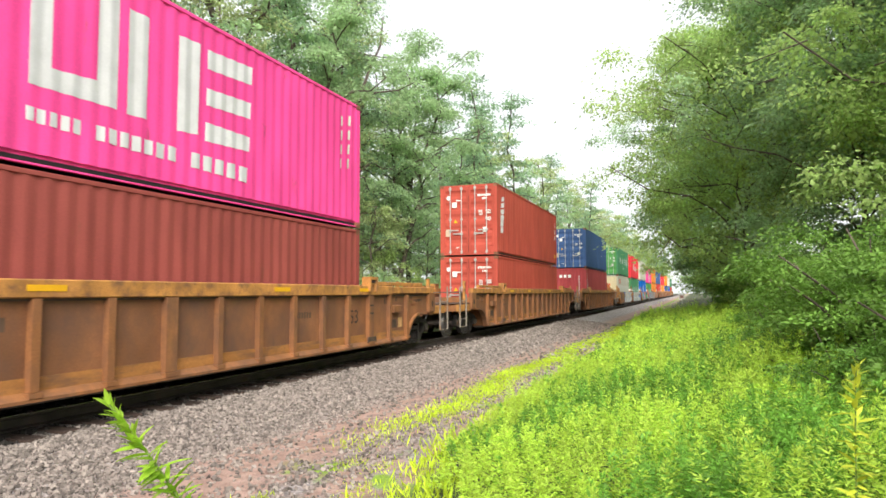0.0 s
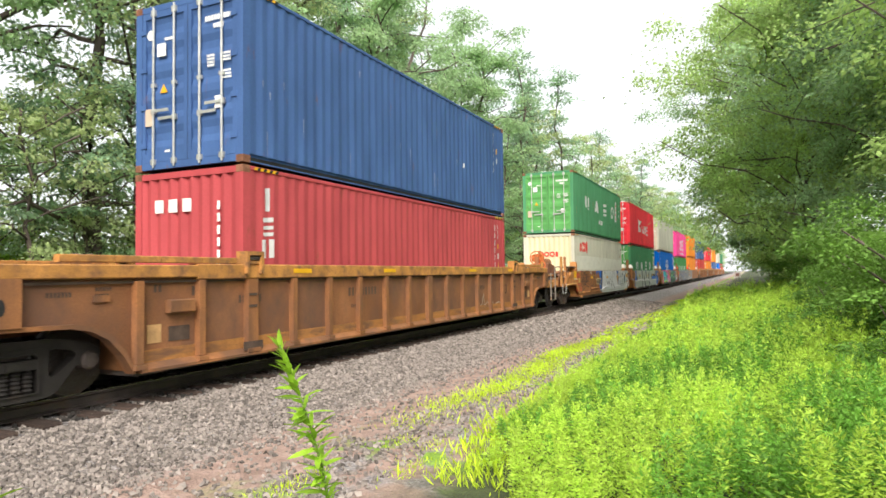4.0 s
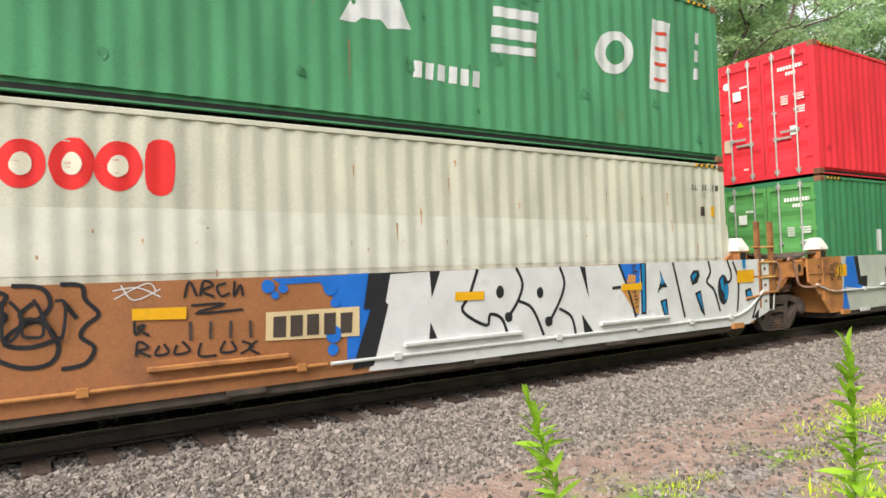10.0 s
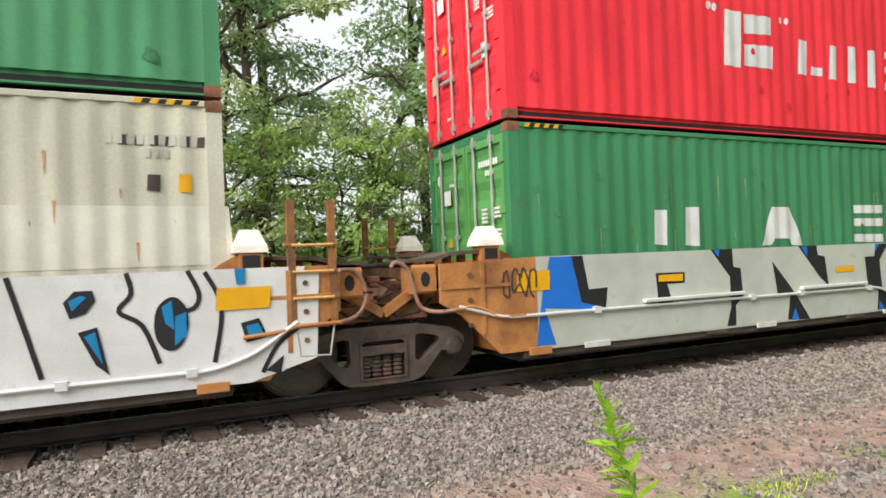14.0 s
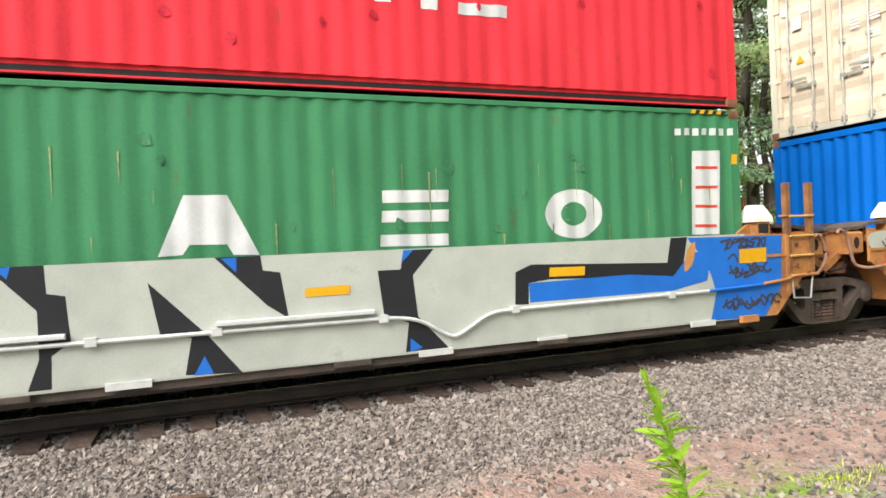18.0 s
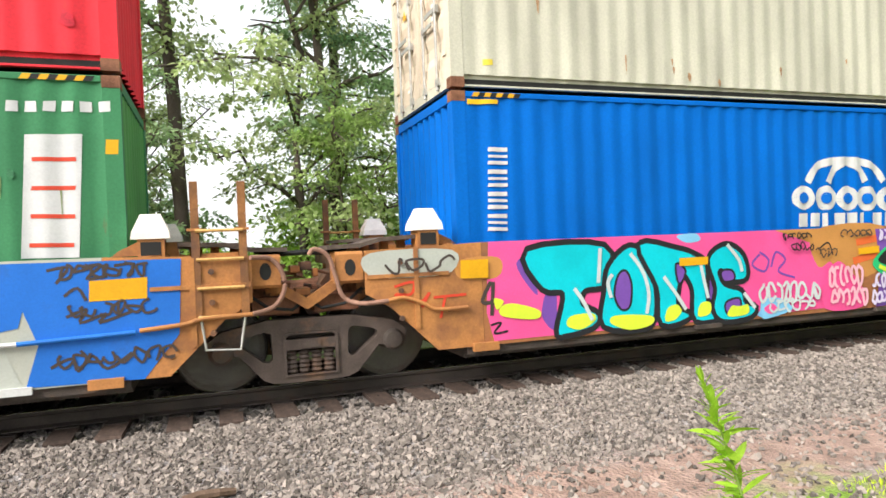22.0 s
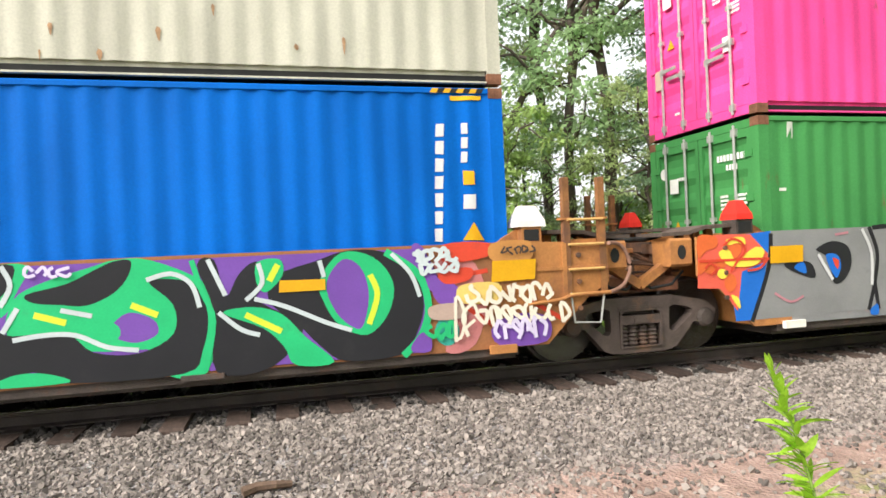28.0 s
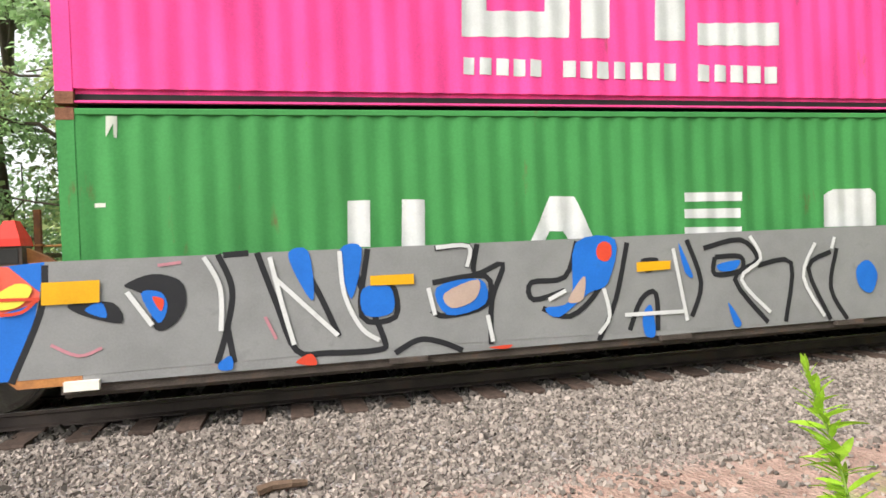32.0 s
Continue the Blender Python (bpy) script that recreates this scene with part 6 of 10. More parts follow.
block(top_a, 'white', 0, [(-1.94, 0.7), (-1.83, 0.7), (-1.83, 0.52), (-1.94, 0.52)], False)
block(top_a, 'white', 0, [(-1.78, 0.7), (-1.67, 0.7), (-1.67, 0.52), (-1.78, 0.52)], False)
block(top_a, 'white', 0, [(-1.62, 0.7), (-1.51, 0.7), (-1.51, 0.51), (-1.62, 0.51)], False)
block(top_a, 'white', 0, [(-1.46, 0.7), (-1.34, 0.7), (-1.34, 0.51), (-1.46, 0.51)], False)
block(top_a, 'white', 0, [(-1.11, 0.7), (-0.98, 0.7), (-0.98, 0.5), (-1.11, 0.5)], False)
block(top_a, 'white', 0, [(-0.92, 0.7), (-0.78, 0.7), (-0.78, 0.49), (-0.92, 0.5)], False)
block(top_a, 'white', 0, [(-0.73, 0.7), (-0.58, 0.7), (-0.59, 0.49), (-0.73, 0.49)], False)
block(top_a, 'white', 0, [(-0.53, 0.69), (-0.38, 0.7), (-0.38, 0.48), (-0.53, 0.48)], False)
block(top_a, 'white', 0, [(-0.32, 0.69), (-0.16, 0.69), (-0.16, 0.48), (-0.32, 0.48)], False)
block(top_a, 'white', 0, [(-0.1, 0.69), (0.07, 0.69), (0.06, 0.47), (-0.1, 0.47)], False)
block(top_a, 'white', 0, [(0.13, 0.69), (0.3, 0.69), (0.3, 0.47), (0.13, 0.47)], False)
block(top_a, 'white', 0, [(0.63, 0.69), (0.81, 0.69), (0.81, 0.45), (0.62, 0.45)], False)
block(top_a, 'white', 0, [(0.89, 0.69), (1.09, 0.69), (1.08, 0.44), (0.89, 0.45)], False)
block(top_a, 'white', 0, [(1.17, 0.69), (1.37, 0.69), (1.37, 0.44), (1.16, 0.44)], False)
block(top_a, 'white', 0, [(1.46, 0.68), (1.67, 0.69), (1.67, 0.43), (1.45, 0.43)], False)
block(top_a, 'white', 0, [(1.76, 0.68), (1.99, 0.68), (1.98, 0.42), (1.76, 0.42)], False)
block(top_a, 'pale', 0, [(5.24, 2.44), (5.31, 2.46), (5.3, 2.24), (5.23, 2.22)], False)
block(top_a, 'pale', 0, [(5.57, 2.53), (5.65, 2.55), (5.64, 2.32), (5.56, 2.3)], False)
block(top_a, 'pale', 0, [(5.22, 2.12), (5.3, 2.14), (5.29, 1.91), (5.21, 1.9)], False)
block(top_a, 'pale', 0, [(5.55, 2.2), (5.63, 2.21), (5.62, 1.99), (5.54, 1.97)], False)
block(top_a, 'pale', 0, [(5.2, 1.79), (5.28, 1.81), (5.27, 1.59), (5.19, 1.57)], False)
block(top_a, 'pale', 0, [(5.54, 1.86), (5.62, 1.88), (5.6, 1.65), (5.52, 1.64)], False)
block(top_a, 'pale', 0, [(5.19, 1.47), (5.26, 1.48), (5.25, 1.26), (5.18, 1.25)], False)
block(top_a, 'pale', 0, [(5.52, 1.53), (5.6, 1.55), (5.59, 1.32), (5.51, 1.31)], False)
block(top_b, 'white', 0, [(-5.49, 1.83), (-5.16, 1.91), (-5.16, 1.82), (-5.48, 1.74)], False)
block(top_b, 'white', 0, [(-5.48, 1.64), (-5.16, 1.72), (-5.15, 1.63), (-5.48, 1.56)], False)
block(top_b, 'white', 0, [(-5.48, 1.47), (-5.15, 1.53), (-5.15, 1.35), (-5.48, 1.29)], False)
block(top_b, 'white', 0, [(-5.48, 1.15), (-5.15, 1.2), (-5.15, 1.01), (-5.48, 0.96)], False)
block(top_b, 'white', 0, [(5.65, 2.39), (5.81, 2.42), (5.79, 2.16), (5.63, 2.13)], False)
block(top_b, 'white', 0, [(5.63, 2.03), (5.78, 2.06), (5.77, 1.8), (5.61, 1.77)], False)
block(top_b, 'white', 0, [(5.6, 1.68), (5.76, 1.7), (5.74, 1.45), (5.59, 1.42)], False)
block(top_b, 'yellow', 0, [(5.46, 0.59), (5.77, 0.62), (5.75, 0.43), (5.45, 0.4)], False)
block(top_b, 'white', 0, [(-5.37, 2.41), (-4.93, 2.47), (-4.97, 2.28), (-5.4, 2.22)], False)
block(top_b, 'white', 0, [(-5.41, 2.15), (-4.98, 2.21), (-5.01, 2.01), (-5.44, 1.96)], False)
block(top_b, 'white', 0, [(-5.45, 1.89), (-5.02, 1.94), (-5.05, 1.74), (-5.48, 1.7)], False)
block(top_b, 'white', 0, [(-5.49, 1.62), (-5.06, 1.67), (-5.09, 1.48), (-5.52, 1.44)], False)
block(top_b, 'white', 0, [(-5.53, 1.36), (-5.11, 1.41), (-5.14, 1.22), (-5.56, 1.17)], False)
block(top_b, 'white', 0, [(-5.57, 1.1), (-5.15, 1.14), (-5.18, 0.95), (-5.6, 0.92)], False)
block(top_c, 'white', 0, [(2.79, 1.28), (2.87, 1.3), (2.87, 1.18), (2.79, 1.16)], False)
block(top_c, 'white', 0, [(5.42, 1.82), (5.55, 1.86), (5.55, 1.69), (5.42, 1.66)], False)
block(top_c, 'white', 0, [(5.2, 2.59), (5.26, 2.61), (5.26, 2.46), (5.19, 2.44)], False)
block(top_c, 'white', 0, [(5.19, 2.37), (5.26, 2.38), (5.25, 2.24), (5.19, 2.22)], False)
block(top_c, 'white', 0, [(5.19, 2.14), (5.25, 2.16), (5.25, 2.02), (5.18, 2)], False)
block(top_c, 'white', 0, [(5.18, 1.92), (5.24, 1.94), (5.24, 1.79), (5.18, 1.78)], False)
block(top_c, 'white', 0, [(5.18, 1.7), (5.24, 1.72), (5.24, 1.57), (5.17, 1.56)], False)
block(top_c, 'white', 0, [(5.17, 1.49), (5.23, 1.5), (5.23, 1.35), (5.17, 1.34)], False)
block(top_c, 'yellow', 0, [(5.4, 2.12), (5.55, 2.16), (5.54, 1.98), (5.4, 1.94)], False)
block(top_d, 'white', 0, [(-3.58, 1.92), (-3.36, 1.93), (-3.39, 1.37), (-3.61, 1.37)], False)
block(top_d, 'white', 0, [(-3.05, 1.89), (-2.79, 1.91), (-2.83, 1.29), (-3.09, 1.28)], False)
block(top_d, 'white', 0, [(-1.13, 1.91), (-0.78, 1.94), (-0.48, 1.34), (-0.83, 1.29), (-0.94, 1.38), (-1.2, 1.36), (-1.28, 1.29), (-1.5, 1.28)], False)
block(top_d, 'white', 0, [(0.88, 1.92), (1.73, 1.98), (1.72, 1.82), (0.87, 1.77)], False)
block(top_d, 'white', 0, [(0.84, 1.64), (1.68, 1.69), (1.66, 1.51), (0.82, 1.47)], False)
block(top_d, 'white', 0, [(0.81, 1.37), (1.66, 1.42), (1.64, 1.3), (0.8, 1.25)], False)
block(top_d, 'white', 0, [(4.29, 2.36), (4.78, 2.37), (4.64, 1.13), (4.16, 1.15)], False)
block(top_d, 'white', 0, [(-0.46, 0.94), (-0.34, 0.94), (-0.36, 0.72), (-0.48, 0.72)], False)
block(top_d, 'white', 0, [(-0.28, 0.94), (-0.16, 0.94), (-0.18, 0.72), (-0.3, 0.72)], False)
block(top_d, 'white', 0, [(-0.1, 0.94), (0.02, 0.94), (0.01, 0.72), (-0.12, 0.72)], False)
block(top_d, 'white', 0, [(0.09, 0.94), (0.21, 0.94), (0.19, 0.71), (0.07, 0.71)], False)
block(top_d, 'white', 0, [(0.28, 0.94), (0.4, 0.94), (0.39, 0.71), (0.26, 0.71)], False)
block(top_d, 'white', 0, [(0.47, 0.93), (0.6, 0.94), (0.58, 0.71), (0.45, 0.71)], False)
block(top_d, 'white', 0, [(5.45, 2.32), (5.58, 2.33), (5.56, 2.12), (5.43, 2.11)], False)
block(top_d, 'white', 0, [(5.41, 1.99), (5.54, 2), (5.52, 1.79), (5.39, 1.78)], False)
block(top_d, 'white', 0, [(5.37, 1.66), (5.51, 1.67), (5.48, 1.46), (5.35, 1.46)], False)
block(top_d, 'white', 0, [(3.77, 1.69), (3.71, 1.53), (3.57, 1.38), (3.38, 1.29), (3.18, 1.27), (3.01, 1.32), (2.9, 1.42), (2.87, 1.57), (2.93, 1.73), (3.06, 1.87), (3.25, 1.96), (3.45, 1.99), (3.63, 1.95), (3.74, 1.84)], True)
block(top_d, 'red', 1, [(4.36, 2.16), (4.66, 2.18), (4.66, 2.12), (4.35, 2.1)], False)
block(top_d, 'red', 1, [(4.33, 1.89), (4.63, 1.9), (4.63, 1.84), (4.32, 1.83)], False)
block(top_d, 'red', 1, [(4.3, 1.62), (4.6, 1.63), (4.6, 1.57), (4.29, 1.56)], False)
block(top_d, 'red', 1, [(4.27, 1.35), (4.57, 1.35), (4.57, 1.3), (4.26, 1.29)], False)
block(top_d, 'greenp', 1, [(3.57, 1.66), (3.53, 1.55), (3.44, 1.47), (3.32, 1.43), (3.21, 1.44), (3.14, 1.5), (3.12, 1.6), (3.16, 1.71), (3.25, 1.79), (3.36, 1.84), (3.47, 1.83), (3.55, 1.76)], True)
block(top_e, 'white', 0, [(-2.1, 1.91), (-1.75, 1.91), (-1.81, 1.03), (-2.15, 1.04)], False)
block(top_e, 'white', 0, [(-1.68, 1.89), (-1.05, 1.91), (-1.07, 1.62), (-1.7, 1.58)], False)
block(top_e, 'white', 0, [(-1.71, 1.41), (-1.03, 1.44), (-1.06, 1.07), (-1.73, 1.07)], False)
block(top_e, 'white', 0, [(-0.42, 1.62), (-0.2, 1.62), (-0.24, 1.04), (-0.46, 1.05)], False)
block(top_e, 'white', 0, [(-0.14, 1.2), (0.15, 1.2), (0.14, 1.06), (-0.15, 1.05)], False)
block(top_e, 'white', 0, [(0.39, 1.61), (0.57, 1.61), (0.52, 1.02), (0.34, 1.03)], False)
block(top_e, 'white', 0, [(0.89, 1.65), (1.08, 1.65), (1.03, 1.01), (0.84, 1.01)], False)
block(top_e, 'white', 0, [(1.44, 1.64), (1.64, 1.64), (1.59, 0.97), (1.39, 0.98)], False)
block(top_e, 'white', 0, [(1.9, 1.65), (2.55, 1.68), (2.54, 1.55), (1.89, 1.53)], False)
block(top_e, 'white', 0, [(1.88, 1.38), (2.53, 1.4), (2.52, 1.27), (1.87, 1.26)], False)
block(top_e, 'white', 0, [(1.86, 1.09), (2.51, 1.11), (2.5, 0.96), (1.85, 0.95)], False)
block(top_e, 'white', 0, [(-2.39, 1.94), (-2.4, 1.9), (-2.43, 1.87), (-2.46, 1.87), (-2.48, 1.89), (-2.49, 1.92), (-2.48, 1.96), (-2.45, 1.99), (-2.42, 1.99), (-2.4, 1.97)], True)
block(top_e, 'white', 0, [(-2.29, 1.92), (-2.3, 1.88), (-2.32, 1.85), (-2.35, 1.85), (-2.38, 1.87), (-2.38, 1.9), (-2.37, 1.94), (-2.35, 1.97), (-2.32, 1.97), (-2.29, 1.95)], True)
block(top_e, 'white', 0, [(-0.8, 1.89), (-0.81, 1.86), (-0.83, 1.83), (-0.86, 1.83), (-0.88, 1.85), (-0.88, 1.88), (-0.87, 1.91), (-0.85, 1.94), (-0.83, 1.94), (-0.81, 1.92)], True)
block(top_e, 'white', 0, [(-0.66, 1.89), (-0.67, 1.86), (-0.7, 1.83), (-0.72, 1.83), (-0.74, 1.85), (-0.75, 1.88), (-0.74, 1.91), (-0.71, 1.94), (-0.69, 1.94), (-0.67, 1.92)], True)
block(top_f, 'lemon', 0, [(-6.08, 0.79), (-5.99, 0.8), (-5.99, 0.74), (-6.09, 0.73)], False)
block(top_f, 'lemon', 0, [(-5.69, 0.33), (-5.56, 0.34), (-5.56, 0.27), (-5.69, 0.26)], False)
block(top_g, 'white', 0, [(-1.95, 1.87), (-0.64, 1.96), (-0.65, 1.77), (-1.96, 1.68)], False)
block(top_g, 'white', 0, [(-1.95, 1.87), (-1.66, 1.89), (-1.71, 0.79), (-2, 0.78)], False)
block(top_g, 'white', 0, [(-0.96, 1.94), (-0.65, 1.96), (-0.71, 0.81), (-1.01, 0.8)], False)
block(top_g, 'white', 0, [(-1.97, 1.07), (-0.69, 1.11), (-0.71, 0.81), (-1.98, 0.78)], False)
block(top_g, 'white', 0, [(-0.5, 1.97), (-0.14, 2), (-0.19, 0.82), (-0.55, 0.81)], False)
block(top_g, 'white', 0, [(0.46, 2.04), (0.88, 2.07), (0.82, 0.82), (0.4, 0.81)], False)
block(top_g, 'white', 0, [(1.04, 2.06), (2.2, 2.14), (2.19, 1.87), (1.03, 1.8)], False)
block(top_g, 'white', 0, [(1.02, 1.6), (2.11, 1.66), (2.1, 1.39), (1, 1.33)], False)
block(top_g, 'white', 0, [(0.99, 1.04), (2.17, 1.09), (2.15, 0.8), (0.98, 0.77)], False)
block(top_g, 'white', 0, [(-1.99, 0.55), (-1.86, 0.55), (-1.87, 0.36), (-2, 0.36)], False)
block(top_g, 'white', 0, [(-1.8, 0.55), (-1.66, 0.55), (-1.67, 0.36), (-1.81, 0.36)], False)
block(top_g, 'white', 0, [(-1.6, 0.55), (-1.46, 0.54), (-1.47, 0.35), (-1.61, 0.36)], False)
block(top_g, 'white', 0, [(-1.4, 0.55), (-1.26, 0.54), (-1.27, 0.35), (-1.41, 0.35)], False)
block(top_g, 'white', 0, [(-1.2, 0.55), (-1.06, 0.54), (-1.07, 0.35), (-1.21, 0.35)], False)
block(top_g, 'white', 0, [(-0.79, 0.54), (-0.64, 0.54), (-0.65, 0.35), (-0.8, 0.35)], False)
block(top_g, 'white', 0, [(-0.58, 0.54), (-0.43, 0.54), (-0.44, 0.34), (-0.59, 0.35)], False)
block(top_g, 'white', 0, [(-0.37, 0.54), (-0.22, 0.54), (-0.22, 0.34), (-0.38, 0.34)], False)
block(top_g, 'white', 0, [(-0.15, 0.54), (0, 0.54), (-0.01, 0.34), (-0.16, 0.34)], False)
block(top_g, 'white', 0, [(0.07, 0.54), (0.22, 0.54), (0.21, 0.34), (0.06, 0.34)], False)
block(top_g, 'white', 0, [(0.29, 0.54), (0.45, 0.54), (0.44, 0.33), (0.28, 0.34)], False)
block(top_g, 'white', 0, [(0.51, 0.54), (0.67, 0.54), (0.66, 0.33), (0.5, 0.34)], False)
block(top_g, 'white', 0, [(0.97, 0.54), (1.14, 0.53), (1.13, 0.33), (0.96, 0.33)], False)
block(top_g, 'white', 0, [(1.21, 0.54), (1.37, 0.53), (1.36, 0.33), (1.2, 0.33)], False)
block(top_g, 'white', 0, [(1.44, 0.54), (1.61, 0.53), (1.6, 0.32), (1.43, 0.33)], False)
block(top_g, 'white', 0, [(1.68, 0.54), (1.86, 0.53), (1.85, 0.32), (1.67, 0.32)], False)
block(top_g, 'white', 0, [(1.93, 0.53), (2.1, 0.53), (2.09, 0.32), (1.92, 0.32)], False)
spray(unit_d, 'red', 1, [(-6.68, 1.24), (-6.54, 1.34), (-6.42, 1.34), (-6.51, 1.24)], 0.035)
spray(unit_d, 'red', 1, [(-6.37, 1.45), (-6.24, 1.21), (-6.06, 1.24)], 0.035)
spray(unit_d, 'red', 1, [(-6.63, 0.99), (-6.59, 1.09), (-6.47, 1.05), (-6.52, 0.92), (-6.63, 0.96)], 0.035)
spray(unit_d, 'red', 1, [(-6.64, 0.79), (-6.54, 0.92), (-6.42, 0.85), (-6.45, 0.74)], 0.035)
spray(unit_d, 'red', 1, [(-6.32, 0.81), (-6.22, 0.92), (-6.2, 0.77)], 0.035)
spray(unit_d, 'red', 1, [(-6.1, 0.88), (-5.94, 0.89), (-5.86, 0.76), (-6.07, 0.73)], 0.035)
spray(unit_d, 'red', 1, [(-6.09, 0.62), (-5.86, 0.61), (-5.86, 0.7)], 0.035)
spray(unit_d, 'red', 1, [(-6.01, 1.46), (-5.82, 1.5)], 0.035)
spray(unit_d, 'red', 1, [(-6.5, 0.66), (-6.25, 0.6)], 0.035)
spray(unit_d, 'white', 1, [(-4.03, 1.42), (-3.81, 1.44), (-3.61, 1.34)], 0.012)
spray(unit_d, 'white', 1, [(-4.02, 1.34), (-3.73, 1.48), (-3.65, 1.4)], 0.012)
spray(unit_d, 'white', 1, [(-3.96, 1.47), (-3.85, 1.32), (-3.61, 1.42)], 0.012)
block(unit_d, 'blue', 1, [(-2.49, 1.48), (-2.39, 1.41), (-1.95, 1.42), (-1.85, 1.29), (-1.75, 1.2), (-1.76, 1.03), (-1.43, 1.1), (-1.51, 0.55), (-1.67, 0.52), (-1.18, 0.52), (-1.14, 1.5)], False)
block(unit_d, 'blue', 1, [(-1.6, 1.5), (-1.32, 1.5), (-1.49, 0.56), (-1.64, 0.53)], False)
spray(unit_d, 'black', 2, [(-5.65, 1.48), (-5.82, 1.46), (-5.92, 1.28), (-5.85, 1.18), (-5.66, 1.17), (-5.6, 1.07), (-5.8, 1.06), (-5.88, 0.86)], 0.04)
spray(unit_d, 'black', 2, [(-5.57, 1.49), (-5.45, 1.44), (-5.4, 1.34), (-5.52, 1.19), (-5.28, 1.16), (-5.13, 1.26), (-5.19, 1.36), (-5.31, 1.43)], 0.04)
spray(unit_d, 'black', 2, [(-5.06, 1.49), (-5.18, 1.4), (-4.94, 1.32), (-4.87, 1.42), (-5, 1.44), (-5.06, 1.29), (-4.97, 1.16), (-4.87, 1.22), (-4.94, 1.32)], 0.04)
spray(unit_d, 'black', 2, [(-4.83, 1.5), (-4.6, 1.47), (-4.54, 1.3), (-4.68, 1.17), (-4.77, 1.24), (-4.67, 1.34)], 0.04)
spray(unit_d, 'black', 2, [(-4.46, 1.5), (-4.29, 1.48), (-4.26, 1.35), (-4.15, 1.21), (-4.26, 1.11), (-4.3, 1.01), (-4.19, 0.9), (-4.27, 0.76), (-4.46, 0.73)], 0.04)
spray(unit_d, 'black', 2, [(-4.94, 1.09), (-5.01, 0.93), (-4.78, 0.78), (-4.55, 0.79), (-4.48, 0.95), (-4.61, 1.17), (-4.81, 1.11), (-4.88, 0.99), (-4.68, 0.95), (-4.44, 1.02)], 0.04)
spray(unit_d, 'black', 2, [(-5.43, 0.9), (-5.46, 1.06), (-5.34, 1.13), (-5.22, 1.05), (-5.24, 0.92), (-5.38, 0.87), (-5.43, 0.92)], 0.04)
spray(unit_d, 'black', 2, [(-5.4, 1.01), (-5.27, 0.99)], 0.04)
spray(unit_d, 'black', 2, [(-5.34, 1.07), (-5.34, 0.94)], 0.04)
spray(unit_d, 'black', 2, [(-5.9, 0.86), (-5.82, 0.82), (-5.79, 1.03), (-5.86, 1)], 0.04)
spray(unit_d, 'black', 2, [(-5.72, 0.81), (-5.55, 0.79), (-5.55, 1.05), (-5.66, 1.06), (-5.65, 0.86)], 0.04)
spray(unit_d, 'black', 2, [(-5.38, 0.82), (-5.19, 0.88), (-4.94, 0.91), (-5.17, 0.8)], 0.04)
spray(unit_d, 'black', 2, [(-5.61, 0.74), (-5.55, 0.61), (-5.38, 0.65), (-5.24, 0.68)], 0.04)
spray(unit_d, 'black', 2, [(-5.54, 1.41), (-5.37, 1.21)], 0.04)
spray(unit_d, 'black', 2, [(-5.19, 1.19), (-5.06, 1.36)], 0.04)
spray(unit_d, 'black', 2, [(-4.43, 1.33), (-4.33, 1.18)], 0.04)
spray(unit_d, 'black', 2, [(-3.39, 1.32), (-3.34, 1.48), (-3.27, 1.33)], 0.025)
spray(unit_d, 'black', 2, [(-3.24, 1.33), (-3.2, 1.48), (-3.11, 1.44), (-3.22, 1.38), (-3.1, 1.32)], 0.025)
spray(unit_d, 'black', 2, [(-2.98, 1.45), (-3.07, 1.42), (-3.03, 1.32), (-2.94, 1.35)], 0.025)
spray(unit_d, 'black', 2, [(-2.89, 1.47), (-2.9, 1.31), (-2.83, 1.43), (-2.81, 1.31)], 0.025)
spray(unit_d, 'black', 2, [(-3.33, 1.24), (-2.99, 1.24), (-3.29, 1.16), (-2.81, 1.17)], 0.025)
spray(unit_d, 'black', 2, [(-3.84, 0.78), (-3.82, 0.92), (-3.73, 0.86), (-3.82, 0.83), (-3.71, 0.77)], 0.025)
spray(unit_d, 'black', 2, [(-3.63, 0.87), (-3.67, 0.78), (-3.55, 0.79), (-3.59, 0.88)], 0.025)
spray(unit_d, 'black', 2, [(-3.47, 0.86), (-3.49, 0.77), (-3.35, 0.79), (-3.42, 0.89)], 0.025)
spray(unit_d, 'black', 2, [(-3.24, 0.86), (-3.26, 0.73), (-3.09, 0.72)], 0.025)
spray(unit_d, 'black', 2, [(-3, 0.86), (-3.05, 0.75), (-2.9, 0.75), (-2.94, 0.85)], 0.025)
spray(unit_d, 'black', 2, [(-2.83, 0.84), (-2.72, 0.78), (-2.85, 0.71)], 0.025)
spray(unit_d, 'black', 2, [(-2.67, 0.83), (-2.76, 0.76), (-2.65, 0.69)], 0.025)
spray(unit_d, 'black', 2, [(-3.85, 1.12), (-3.84, 0.99), (-3.76, 1.08), (-3.82, 1.05), (-3.72, 0.97)], 0.025)
block(unit_d, 'beige', 2, [(-2.57, 1.12), (-1.47, 1.12), (-1.48, 0.78), (-2.58, 0.82)], False)
spray(unit_d, 'dark', 2, [(-3.34, 1.08), (-3.34, 0.89)], 0.03)
spray(unit_d, 'dark', 2, [(-3.14, 1.07), (-3.15, 0.89)], 0.03)
spray(unit_d, 'dark', 2, [(-2.94, 1.06), (-2.95, 0.88)], 0.03)
spray(unit_d, 'dark', 2, [(-2.74, 1.05), (-2.74, 0.87)], 0.03)
